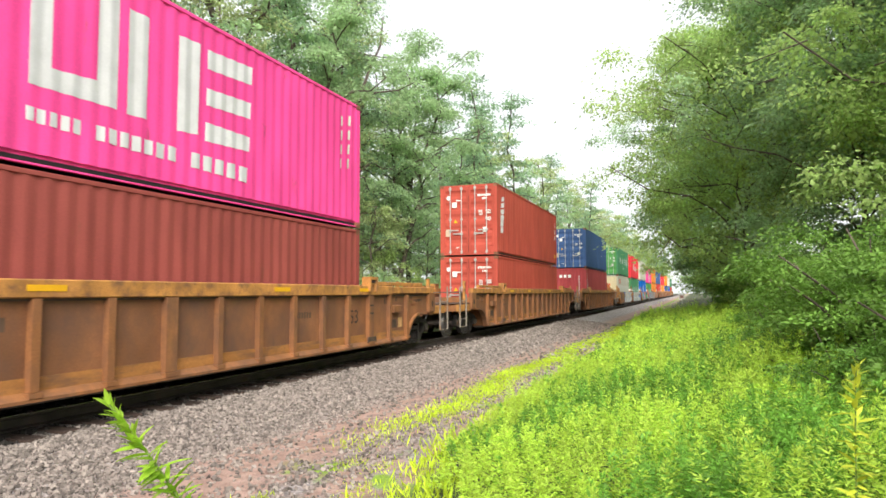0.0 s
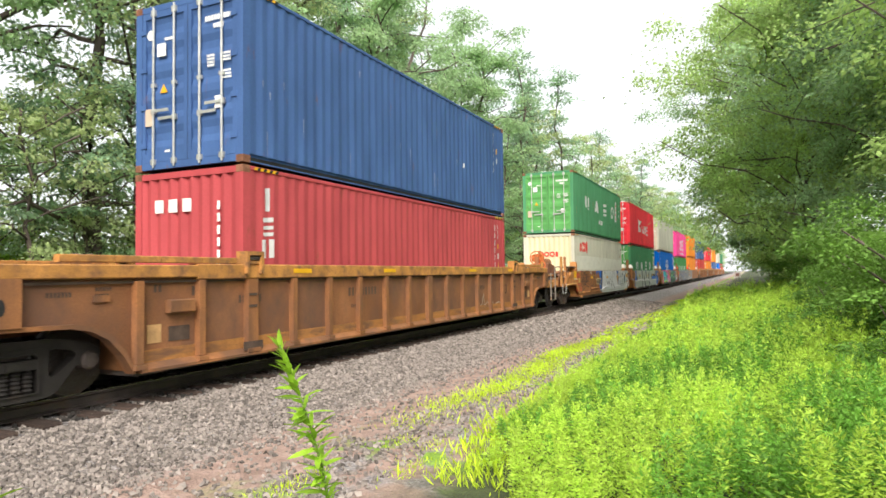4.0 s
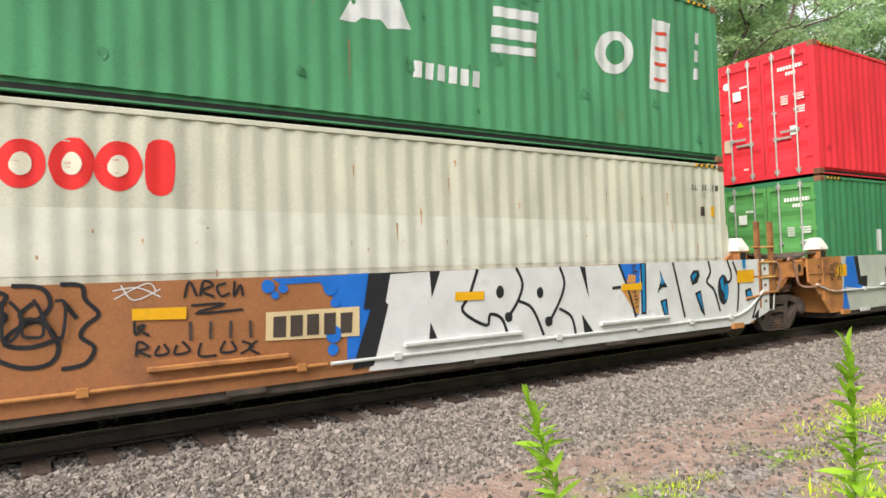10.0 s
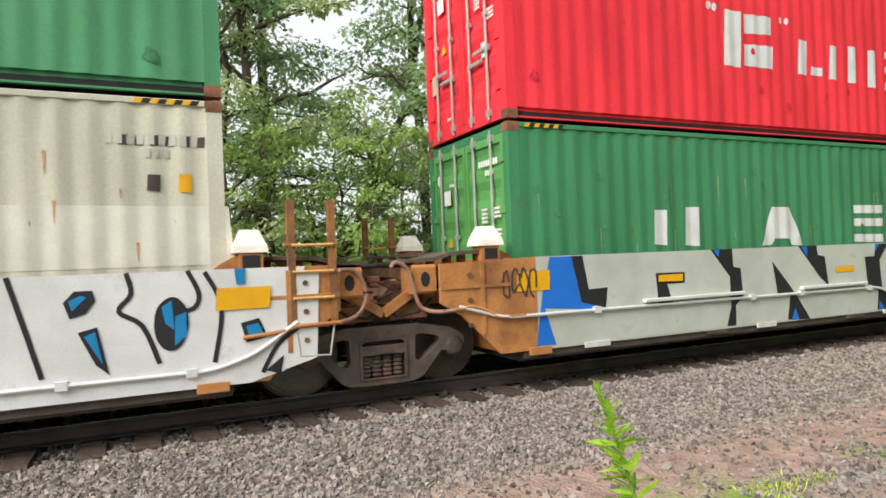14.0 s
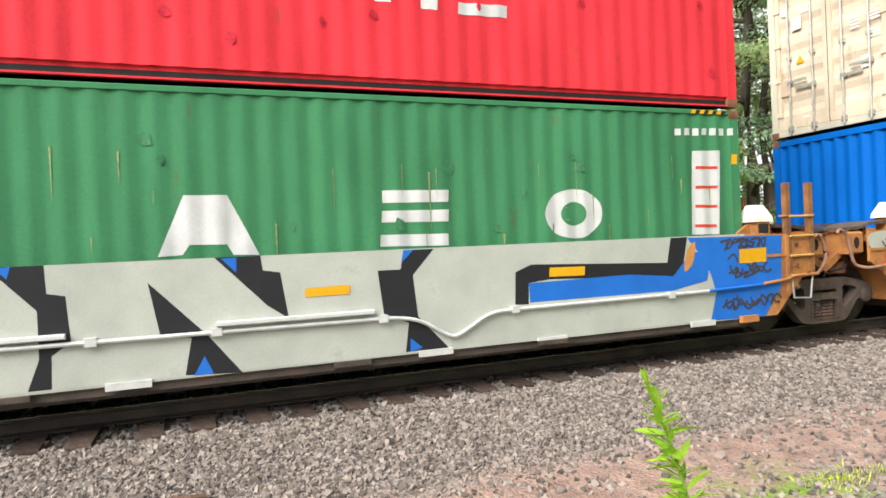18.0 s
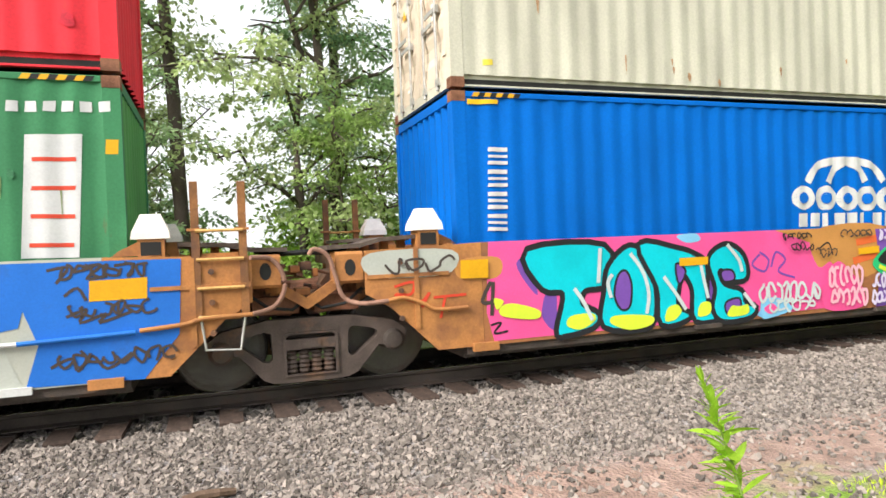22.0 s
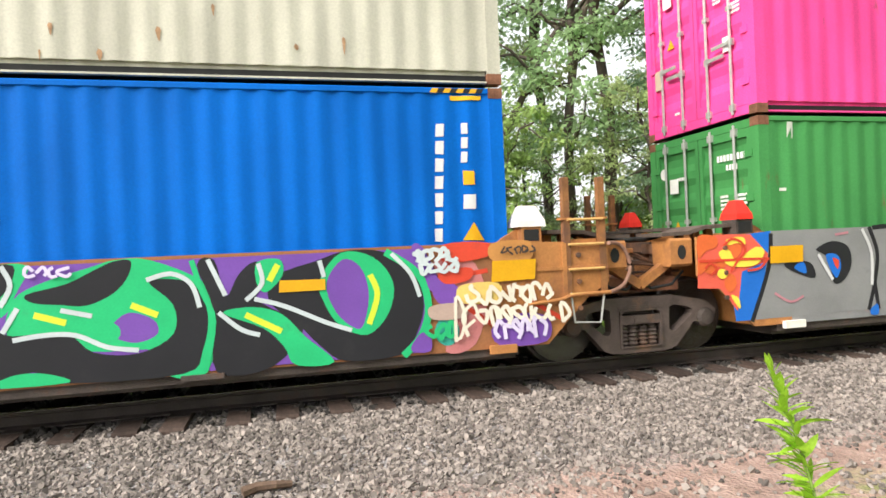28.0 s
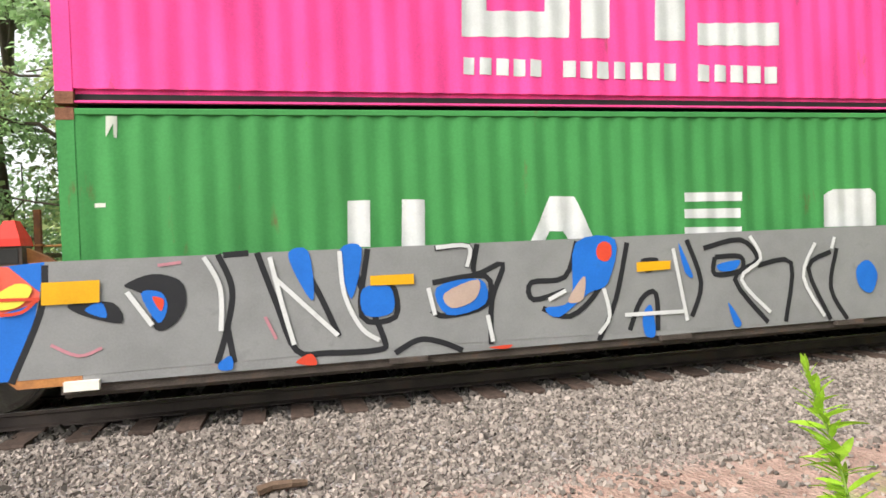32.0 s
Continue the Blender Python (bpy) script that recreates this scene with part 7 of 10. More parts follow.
block(unit_d, 'blue', 2, [(-2.47, 1.39), (-2.48, 1.35), (-2.52, 1.33), (-2.57, 1.33), (-2.6, 1.36), (-2.61, 1.4), (-2.6, 1.44), (-2.56, 1.47), (-2.51, 1.46), (-2.48, 1.44)], True)
block(unit_d, 'blue', 2, [(-2.32, 1.36), (-2.33, 1.34), (-2.36, 1.32), (-2.39, 1.32), (-2.42, 1.34), (-2.43, 1.37), (-2.42, 1.4), (-2.39, 1.41), (-2.36, 1.41), (-2.33, 1.39)], True)
block(unit_d, 'blue', 2, [(-2.42, 1.3), (-2.43, 1.27), (-2.45, 1.26), (-2.48, 1.26), (-2.5, 1.28), (-2.51, 1.3), (-2.5, 1.32), (-2.48, 1.34), (-2.45, 1.34), (-2.43, 1.32)], True)
block(unit_d, 'blue', 2, [(-1.75, 1.33), (-1.77, 1.29), (-1.81, 1.27), (-1.86, 1.27), (-1.89, 1.3), (-1.91, 1.34), (-1.89, 1.38), (-1.85, 1.41), (-1.8, 1.4), (-1.77, 1.38)], True)
block(unit_d, 'blue', 2, [(-1.72, 1.18), (-1.73, 1.15), (-1.76, 1.13), (-1.8, 1.13), (-1.82, 1.15), (-1.83, 1.18), (-1.82, 1.21), (-1.79, 1.23), (-1.76, 1.23), (-1.73, 1.21)], True)
block(unit_d, 'blue', 2, [(-1.71, 0.82), (-1.73, 0.76), (-1.78, 0.73), (-1.83, 0.73), (-1.88, 0.77), (-1.89, 0.83), (-1.87, 0.89), (-1.83, 0.92), (-1.77, 0.92), (-1.72, 0.88)], True)
block(unit_d, 'blue', 2, [(-1.75, 0.65), (-1.77, 0.61), (-1.8, 0.59), (-1.84, 0.59), (-1.87, 0.62), (-1.88, 0.66), (-1.86, 0.7), (-1.83, 0.72), (-1.79, 0.71), (-1.76, 0.69)], True)
block(unit_d, 'yellow', 2, [(-3.87, 1.24), (-3.37, 1.23), (-3.38, 1.11), (-3.87, 1.13)], False)
block(unit_d, 'paleyellow', 2, [(-6.37, 1.18), (-6.18, 1.17), (-6.18, 0.97), (-6.37, 0.98)], False)
block(unit_d, 'white', 2, [(-1.05, 1.49), (0.55, 1.5), (3.42, 1.49), (3.35, 0.34), (1.9, 0.34), (-0.25, 0.34), (-1.38, 0.36), (-1.29, 0.54), (-1.11, 1.12), (-1.14, 1.2)], False)
block(unit_d, 'white', 2, [(3.42, 1.49), (6.03, 1.49), (7, 1.45), (6.95, 0.53), (6.26, 0.34), (3.35, 0.34)], False)
block(unit_d, 'white', 2, [(3.47, 1.5), (6.85, 1.5), (6.72, 1.04), (6.82, 0.7), (6.59, 0.42), (5.88, 0.38), (3.43, 0.43)], False)
block(unit_d, 'yellow', 3, [(-7.25, 1.5), (-6.78, 1.5), (-6.79, 1.19), (-7.25, 1.2)], False)
block(unit_d, 'beige', 3, [(-7.29, 1.19), (-6.61, 1.19), (-6.61, 1.1), (-7.29, 1.11)], False)
block(unit_d, 'dark', 3, [(-2.49, 1.07), (-2.35, 1.07), (-2.36, 0.84), (-2.5, 0.85)], False)
block(unit_d, 'dark', 3, [(-2.3, 1.07), (-2.16, 1.07), (-2.17, 0.84), (-2.31, 0.84)], False)
block(unit_d, 'dark', 3, [(-2.11, 1.07), (-1.97, 1.07), (-1.98, 0.84), (-2.12, 0.84)], False)
block(unit_d, 'dark', 3, [(-1.91, 1.07), (-1.77, 1.07), (-1.78, 0.83), (-1.92, 0.83)], False)
block(unit_d, 'dark', 3, [(-1.71, 1.06), (-1.56, 1.06), (-1.58, 0.83), (-1.72, 0.83)], False)
block(unit_d, 'black', 3, [(-1.34, 1.5), (-0.45, 1.5), (-1.05, 1.48), (-1.13, 1.15), (-1.09, 1.12), (-1.31, 0.42), (-1.59, 0.4), (-1.33, 1.08), (-1.42, 1.09)], False)
block(unit_d, 'blue', 3, [(2.93, 1.5), (3.41, 1.5), (3.32, 0.69), (3.25, 0.7)], False)
block(unit_d, 'black', 4, [(-0.34, 1.5), (-0.48, 1.17), (-0.5, 1.5)], False)
block(unit_d, 'black', 4, [(2.09, 1.49), (2.25, 1.01), (2.2, 1.48)], False)
block(unit_d, 'black', 4, [(2.09, 0.8), (2.32, 0.51), (2.13, 0.51)], False)
block(unit_d, 'black', 4, [(-0.51, 0.87), (-0.42, 0.66), (-0.54, 0.66)], False)
spray(unit_d, 'black', 4, [(0.24, 1.5), (0.1, 1.18), (-0.02, 0.97), (0.35, 0.76), (0.42, 0.9), (0.61, 0.83), (0.7, 0.61)], 0.045)
spray(unit_d, 'black', 4, [(0.89, 1.5), (0.99, 1.29), (0.91, 1.07), (0.71, 0.83)], 0.045)
spray(unit_d, 'black', 4, [(0.91, 1.05), (1.15, 0.93), (1.34, 0.55)], 0.045)
spray(unit_d, 'black', 4, [(1.69, 1.49), (1.77, 1.26), (1.66, 1), (1.44, 0.71)], 0.045)
spray(unit_d, 'black', 4, [(1.65, 0.9), (1.88, 0.77), (1.95, 0.52)], 0.045)
block(unit_d, 'black', 4, [(0.66, 1.19), (0.65, 1.14), (0.61, 1.11), (0.57, 1.11), (0.54, 1.14), (0.53, 1.19), (0.55, 1.24), (0.58, 1.27), (0.62, 1.27), (0.65, 1.24)], True)
block(unit_d, 'black', 4, [(1.36, 1.14), (1.35, 1.09), (1.31, 1.07), (1.28, 1.07), (1.25, 1.1), (1.24, 1.15), (1.25, 1.19), (1.29, 1.22), (1.32, 1.22), (1.35, 1.19)], True)
block(unit_d, 'black', 4, [(0.79, 0.84), (0.78, 0.8), (0.74, 0.78), (0.7, 0.78), (0.67, 0.81), (0.66, 0.85), (0.67, 0.89), (0.71, 0.91), (0.75, 0.9), (0.78, 0.88)], True)
block(unit_d, 'black', 4, [(1.51, 0.73), (1.5, 0.69), (1.46, 0.67), (1.41, 0.67), (1.38, 0.7), (1.37, 0.74), (1.38, 0.78), (1.42, 0.8), (1.47, 0.8), (1.5, 0.77)], True)
block(unit_d, 'orange', 4, [(3.12, 1.34), (3.29, 1.32), (3.27, 1.2), (3.08, 1.21)], False)
block(unit_d, 'orange', 4, [(2.96, 1.09), (3.37, 1.11), (3.33, 0.71), (3.25, 0.73)], False)
spray(unit_d, 'black', 4, [(2.92, 1.5), (3.1, 1.11), (3.25, 0.67)], 0.045)
spray(unit_d, 'black', 4, [(2.75, 1.14), (2.94, 1.15)], 0.045)
spray(unit_d, 'black', 4, [(4.2, 1.5), (4.3, 1.14), (4.45, 0.58)], 0.045)
spray(unit_d, 'black', 4, [(5.15, 1.5), (5.19, 1.3), (5.08, 1.14), (5.28, 0.99), (5.42, 0.62)], 0.045)
spray(unit_d, 'black', 4, [(5.69, 1.5), (5.79, 1.27), (5.74, 1.13), (5.56, 1.1)], 0.045)
spray(unit_d, 'black', 4, [(5.85, 1.48), (6, 1.12), (5.92, 0.58)], 0.045)
spray(unit_d, 'black', 4, [(6.38, 0.43), (6.54, 0.7), (6.76, 0.86)], 0.045)
block(unit_d, 'black', 4, [(3.4, 1.5), (3.54, 1.5), (3.5, 0.7), (3.38, 0.7)], False)
block(unit_d, 'black', 4, [(3.86, 1.39), (3.96, 1.2), (4.04, 1.1), (3.9, 1.1), (3.78, 1.02), (3.88, 1.22)], False)
block(unit_d, 'black', 4, [(3.84, 0.89), (4.01, 0.92), (4.03, 0.62), (3.93, 0.62)], False)
block(unit_d, 'black', 4, [(4.63, 1.25), (4.72, 1.35), (4.87, 1.35), (4.89, 1.25), (4.81, 1.14), (4.68, 1.1)], False)
block(unit_d, 'black', 4, [(4.74, 0.97), (4.9, 1.01), (4.99, 0.56), (4.88, 0.66)], False)
block(unit_d, 'black', 4, [(6.18, 0.95), (6.36, 0.99), (6.44, 0.79), (6.23, 0.75)], False)
block(unit_d, 'black', 4, [(6.41, 0.45), (6.6, 0.59), (6.56, 0.4)], False)
block(unit_d, 'black', 4, [(5.69, 0.98), (5.65, 0.83), (5.57, 0.74), (5.47, 0.75), (5.4, 0.85), (5.38, 1), (5.41, 1.15), (5.5, 1.24), (5.59, 1.24), (5.67, 1.14)], True)
spray(unit_d, 'dark', 5, [(3.19, 1.46), (3.29, 1.48), (3.22, 1.4)], 0.02)
spray(unit_d, 'dark', 5, [(3.2, 1.36), (3.32, 1.39), (3.28, 1.34)], 0.02)
spray(unit_d, 'dark', 5, [(3.19, 1.05), (3.27, 1.06), (3.23, 0.99), (3.31, 1)], 0.02)
spray(unit_d, 'dark', 5, [(3.21, 0.93), (3.31, 0.95), (3.25, 0.87)], 0.02)
spray(unit_d, 'dark', 5, [(3.24, 0.81), (3.32, 0.84)], 0.02)
block(unit_d, 'teal', 5, [(3.43, 1.49), (3.5, 1.49), (3.47, 0.74), (3.41, 0.74)], False)
block(unit_d, 'teal', 5, [(3.88, 1.34), (3.97, 1.17), (3.87, 1.14)], False)
block(unit_d, 'teal', 5, [(3.88, 0.86), (3.96, 0.89), (4, 0.67), (3.94, 0.68)], False)
block(unit_d, 'teal', 5, [(4.67, 1.26), (4.77, 1.31), (4.82, 1.29), (4.7, 1.17)], False)
block(unit_d, 'teal', 5, [(4.79, 0.93), (4.88, 0.97), (4.94, 0.66)], False)
block(unit_d, 'teal', 5, [(5.45, 1.16), (5.54, 1.22), (5.56, 0.93), (5.48, 1)], False)
block(unit_d, 'teal', 5, [(5.57, 1.06), (5.67, 1.1), (5.67, 0.87), (5.56, 0.78)], False)
block(unit_d, 'teal', 5, [(6.23, 0.92), (6.35, 0.94), (6.41, 0.81), (6.26, 0.8)], False)
block(unit_d, 'teal', 5, [(6.13, 1.5), (6.24, 1.5), (6.23, 1.35), (6.15, 1.34)], False)
block(unit_d, 'yellow', 6, [(-0.13, 1.22), (0.33, 1.21), (0.32, 1.1), (-0.14, 1.11)], False)
block(unit_d, 'yellow', 6, [(2.95, 1.19), (3.41, 1.2), (3.41, 1.09), (2.94, 1.09)], False)
block(unit_d, 'yellow', 6, [(5.96, 1.31), (6.49, 1.31), (6.47, 1.09), (5.94, 1.09)], False)
block(unit_e, 'palegrey', 1, [(-5.58, 1.5), (3.59, 1.5), (3.44, 0.34), (-5.51, 0.37)], False)
block(unit_e, 'palegrey', 1, [(-5.05, 1.5), (-3.77, 1.5), (-0.72, 1.5), (4.78, 1.5), (5.23, 0.36), (1.24, 0.37), (-3.81, 0.37), (-4.99, 0.34)], False)
block(unit_e, 'black', 2, [(-2.89, 1.5), (-2.45, 1.5), (-2.44, 1.24), (-2.29, 1.21), (-2.26, 0.79), (-2.42, 0.67), (-2.43, 0.37), (-2.62, 0.37), (-2.52, 0.65), (-2.52, 1.09)], False)
block(unit_e, 'black', 2, [(-1.6, 1.29), (-1.08, 0.74), (-0.77, 0.34), (-1.3, 0.37), (-1.23, 0.73), (-1.51, 0.78)], False)
block(unit_e, 'black', 2, [(-0.99, 1.5), (-0.55, 1.5), (-0.53, 1.35), (-0.36, 1.32), (-0.29, 0.84), (-0.5, 0.99)], False)
block(unit_e, 'black', 2, [(0.67, 1.28), (0.93, 1.28), (0.97, 1.49), (1.33, 1.49), (1.07, 1.21), (1.11, 0.75), (1.46, 0.37), (0.95, 0.37), (1, 0.69), (0.72, 0.81)], False)
block(unit_e, 'black', 2, [(2.34, 1.17), (2.55, 1.25), (4.56, 1.17), (4.63, 1.49), (4.9, 1.49), (4.81, 1.08), (4.65, 0.99), (2.79, 1.06), (2.51, 1.03), (2.5, 0.78), (2.32, 0.79)], False)
block(unit_e, 'blue', 2, [(-5.69, 1.49), (-5.36, 1.49), (-5.23, 0.93), (-4.99, 0.9), (-5.04, 0.78), (-5.79, 0.85), (-5.64, 0.38), (-5.93, 0.39), (-5.82, 1.03)], False)
block(unit_e, 'blue', 3, [(2.51, 1.03), (3.97, 1.05), (4.65, 0.99), (4.97, 1.3), (5.3, 1.25), (5.21, 0.9), (4.64, 0.8), (2.52, 0.8)], False)
block(unit_e, 'blue', 3, [(4.9, 1.48), (6.58, 1.46), (6.54, 0.74), (6.22, 0.34), (5.25, 0.36), (5.36, 0.73), (5.22, 1.13)], False)
block(unit_e, 'blue', 3, [(-2.84, 1.49), (-2.71, 1.5), (-2.74, 1.39)], False)
block(unit_e, 'blue', 3, [(-1.22, 0.36), (-1.12, 0.54), (-1.04, 0.36)], False)
block(unit_e, 'blue', 3, [(-0.93, 1.49), (-0.78, 1.49), (-0.79, 1.34)], False)
block(unit_e, 'blue', 3, [(1.01, 0.52), (1.15, 0.4), (1, 0.37)], False)
block(unit_e, 'blue', 3, [(0.94, 1.35), (1.09, 1.49), (0.97, 1.49)], False)
block(unit_e, 'black', 3, [(-5.36, 1.49), (-5.18, 1.49), (-5.1, 1.05), (-4.79, 1.06), (-4.83, 0.79), (-5.22, 0.89)], False)
block(unit_e, 'black', 3, [(-3.95, 1.21), (-3.41, 1.2), (-3.42, 1.05), (-3.75, 1.05), (-3.66, 0.79), (-3.92, 0.79)], False)
block(unit_e, 'orange', 4, [(4.89, 1.31), (5.03, 1.42), (4.98, 1.15), (4.83, 1.04)], True)
spray(unit_e, 'dark', 4, [(5.45, 1.4), (5.62, 1.42), (5.52, 1.28)], 0.028)
spray(unit_e, 'dark', 4, [(5.73, 1.42), (5.89, 1.43), (5.77, 1.31), (5.94, 1.33)], 0.028)
spray(unit_e, 'dark', 4, [(6, 1.42), (6.17, 1.43), (6.11, 1.32)], 0.028)
spray(unit_e, 'dark', 4, [(5.59, 0.97), (5.76, 1.03), (5.7, 0.91), (5.92, 0.98), (5.86, 0.9), (6.15, 0.99)], 0.028)
spray(unit_e, 'dark', 4, [(5.45, 0.52), (5.62, 0.59), (5.67, 0.47), (5.79, 0.6), (5.91, 0.47), (6.12, 0.6)], 0.028)
spray(unit_e, 'dark', 4, [(5.58, 1.16), (5.69, 1.23), (5.76, 1.11)], 0.028)
block(unit_e, 'yellow', 5, [(2.8, 1.2), (3.3, 1.19), (3.29, 1.08), (2.79, 1.09)], False)
block(unit_e, 'yellow', 5, [(5.79, 1.29), (6.28, 1.3), (6.27, 1.1), (5.78, 1.1)], False)
block(unit_e, 'yellow', 5, [(-6.18, 1.32), (-5.7, 1.33), (-5.71, 1.08), (-6.19, 1.08)], False)
block(unit_e, 'yellow', 5, [(-3.9, 1.18), (-3.45, 1.18), (-3.46, 1.08), (-3.91, 1.09)], False)
block(unit_e, 'yellow', 5, [(-0.11, 1.14), (0.36, 1.15), (0.35, 1.05), (-0.12, 1.05)], False)
block(unit_f, 'pink', 1, [(-5.81, 1.5), (-0.51, 1.5), (-0.74, 0.4), (-2.08, 0.38), (-5.78, 0.38), (-5.86, 0.71)], False)
block(unit_f, 'pink', 1, [(-0.87, 1.48), (-0.15, 1.48), (-0.36, 0.86), (-0.91, 0.4)], False)
block(unit_f, 'orange', 2, [(-0.95, 1.48), (0.37, 1.5), (0.29, 0.9), (-0.27, 0.79), (-0.53, 1.09), (-0.89, 0.97)], True)
block(unit_f, 'orange', 2, [(-6.16, 1.31), (-5.69, 1.32), (-5.71, 1.1), (-6.17, 1.11)], True)
block(unit_f, 'purple', 2, [(-5.47, 1.25), (-5.33, 1.28), (-5.21, 0.86), (-5.4, 1.07)], True)
block(unit_f, 'purple', 2, [(-5.1, 0.89), (-4.97, 0.85), (-5.01, 0.45), (-5.17, 0.62)], True)
block(unit_f, 'purple', 2, [(-2.78, 1.13), (-2.67, 1.06), (-2.69, 0.59), (-2.84, 0.8)], True)
block(unit_f, 'skyblue', 2, [(-2, 0.41), (-1.75, 0.49), (-1.63, 0.42), (-1.84, 0.34)], True)
block(unit_f, 'skyblue', 2, [(-3.24, 1.48), (-2.95, 1.5), (-2.88, 1.41), (-3.1, 1.39)], True)
block(unit_f, 'palegrey', 2, [(-7.18, 1.43), (-6.25, 1.43), (-6.26, 1.19), (-6.74, 1.15), (-7.19, 1.2)], True)
block(unit_f, 'orange', 2, [(-1.64, 1.5), (0.35, 1.5), (0.22, 1.23), (-0.25, 0.74), (-0.78, 1.11), (-0.96, 1.29)], False)
block(unit_f, 'pinkpale', 2, [(5.15, 1.31), (5.55, 1.35), (5.74, 0.93), (5.59, 0.41), (5.25, 0.36), (5.4, 0.81)], True)
spray(unit_f, 'red', 2, [(5.3, 1.3), (5.72, 1.37)], 0.05)
spray(unit_f, 'red', 2, [(5.2, 1.13), (5.76, 1.2)], 0.05)
spray(unit_f, 'red', 2, [(5.52, 0.8), (6.02, 0.45)], 0.05)
spray(unit_f, 'red', 2, [(6.26, 0.83), (6.66, 0.59)], 0.05)
spray(unit_f, 'purple', 3, [(-1.92, 1.19), (-2.05, 1.06), (-1.85, 0.96), (-1.77, 1.11), (-1.92, 1.22)], 0.03)
spray(unit_f, 'purple', 3, [(-1.73, 1.01), (-1.64, 1.21), (-1.48, 1.1), (-1.61, 0.95), (-1.32, 0.85)], 0.03)
spray(unit_f, 'black', 3, [(-0.88, 1.21), (-0.7, 1.3), (-0.62, 1.13)], 0.025)
spray(unit_f, 'black', 3, [(-5.82, 0.56), (-5.69, 0.58), (-5.78, 0.47), (-5.61, 0.48)], 0.025)
spray(unit_f, 'red', 3, [(-6.92, 1.06), (-6.71, 1.1), (-6.74, 0.97), (-6.92, 0.98), (-6.64, 0.88), (-6.53, 0.98), (-6.62, 0.82)], 0.03)
spray(unit_f, 'red', 3, [(-6.48, 0.92), (-6.1, 0.93)], 0.03)
spray(unit_f, 'red', 3, [(-6.35, 0.91), (-6.41, 0.69)], 0.03)
spray(unit_f, 'dark', 3, [(-5.8, 1.05), (-5.91, 0.83), (-5.74, 0.83)], 0.045)
spray(unit_f, 'dark', 3, [(-5.77, 1.05), (-5.8, 0.67)], 0.045)
spray(unit_f, 'redorange', 3, [(-0.17, 1.28), (0.23, 1.33)], 0.1)
spray(unit_f, 'redorange', 3, [(-0.24, 1.02), (0.22, 1.1)], 0.1)
block(unit_f, 'teal2', 3, [(5.41, 0.56), (5.38, 0.47), (5.31, 0.42), (5.23, 0.43), (5.16, 0.49), (5.14, 0.58), (5.17, 0.67), (5.24, 0.72), (5.32, 0.71), (5.39, 0.65)], True)
block(unit_f, 'cyan', 4, [(-5.32, 1.37), (-4.31, 1.38), (-4.29, 0.96), (-4.6, 0.9), (-4.66, 0.71), (-4.44, 0.57), (-4.51, 0.45), (-4.86, 0.39), (-4.96, 0.43), (-4.86, 0.87), (-5.14, 0.95)], True, ('black', 0.07))
block(unit_f, 'cyan', 4, [(-4.23, 1.14), (-3.94, 1.36), (-3.71, 1.19), (-3.62, 0.85), (-3.64, 0.48), (-3.81, 0.38), (-4.33, 0.45), (-4.3, 0.83)], True, ('black', 0.07))
block(unit_f, 'cyan', 4, [(-3.79, 1.38), (-3.25, 1.3), (-3, 1.22), (-2.82, 1.08), (-2.82, 0.62), (-2.53, 0.45), (-2.98, 0.41), (-3.01, 0.81), (-3.19, 1.03), (-3.29, 0.61), (-3.1, 0.46), (-3.5, 0.41), (-3.54, 0.85)], True, ('black', 0.07))
block(unit_f, 'cyan', 4, [(-2.74, 1.16), (-2.47, 1.32), (-2.22, 1.18), (-2.17, 0.91), (-2.43, 0.9), (-2.55, 1.04), (-2.63, 0.98), (-2.53, 0.8), (-2.26, 0.71), (-2.21, 0.56), (-2.03, 0.48), (-2.16, 0.39), (-2.55, 0.38), (-2.69, 0.53), (-2.64, 0.79)], True, ('black', 0.07))
block(unit_f, 'purple', 5, [(-4.12, 1.01), (-4.02, 1.07), (-3.95, 0.91), (-3.98, 0.66), (-4.09, 0.63), (-4.17, 0.79)], True, ('black', 0.03))
block(unit_f, 'purple', 5, [(-2.55, 0.99), (-2.4, 0.99), (-2.37, 0.89), (-2.52, 0.88)], True, ('black', 0.03))
block(unit_f, 'purple', 5, [(-2.5, 0.58), (-2.29, 0.62), (-2.31, 0.47), (-2.47, 0.44)], True, ('black', 0.03))
block(unit_f, 'purple', 5, [(-3.26, 1.12), (-3.14, 1.03), (-3.23, 0.89)], True, ('black', 0.03))
block(unit_f, 'lime', 5, [(-4.85, 0.48), (-4.79, 0.59), (-4.5, 0.6), (-4.47, 0.51), (-4.67, 0.42)], True)
block(unit_f, 'lime', 5, [(-4.25, 0.46), (-4.18, 0.55), (-3.67, 0.51), (-3.67, 0.4), (-3.98, 0.36)], True)
block(unit_f, 'lime', 5, [(-3.46, 0.43), (-3.42, 0.58), (-3.28, 0.62), (-3.21, 0.53), (-3.32, 0.43)], True)
block(unit_f, 'lime', 5, [(-2.96, 0.45), (-2.91, 0.61), (-2.76, 0.61), (-2.77, 0.47)], True)
block(unit_f, 'lime', 5, [(-2.48, 0.41), (-2.42, 0.54), (-2.29, 0.53), (-2.15, 0.54), (-2.16, 0.42)], True)
block(unit_f, 'lime', 5, [(-5.7, 0.75), (-5.54, 0.79), (-5.21, 0.69), (-5.25, 0.59), (-5.66, 0.65)], True)
block(unit_f, 'lime', 5, [(-5.77, 0.86), (-5.65, 0.82), (-5.74, 0.73)], True)
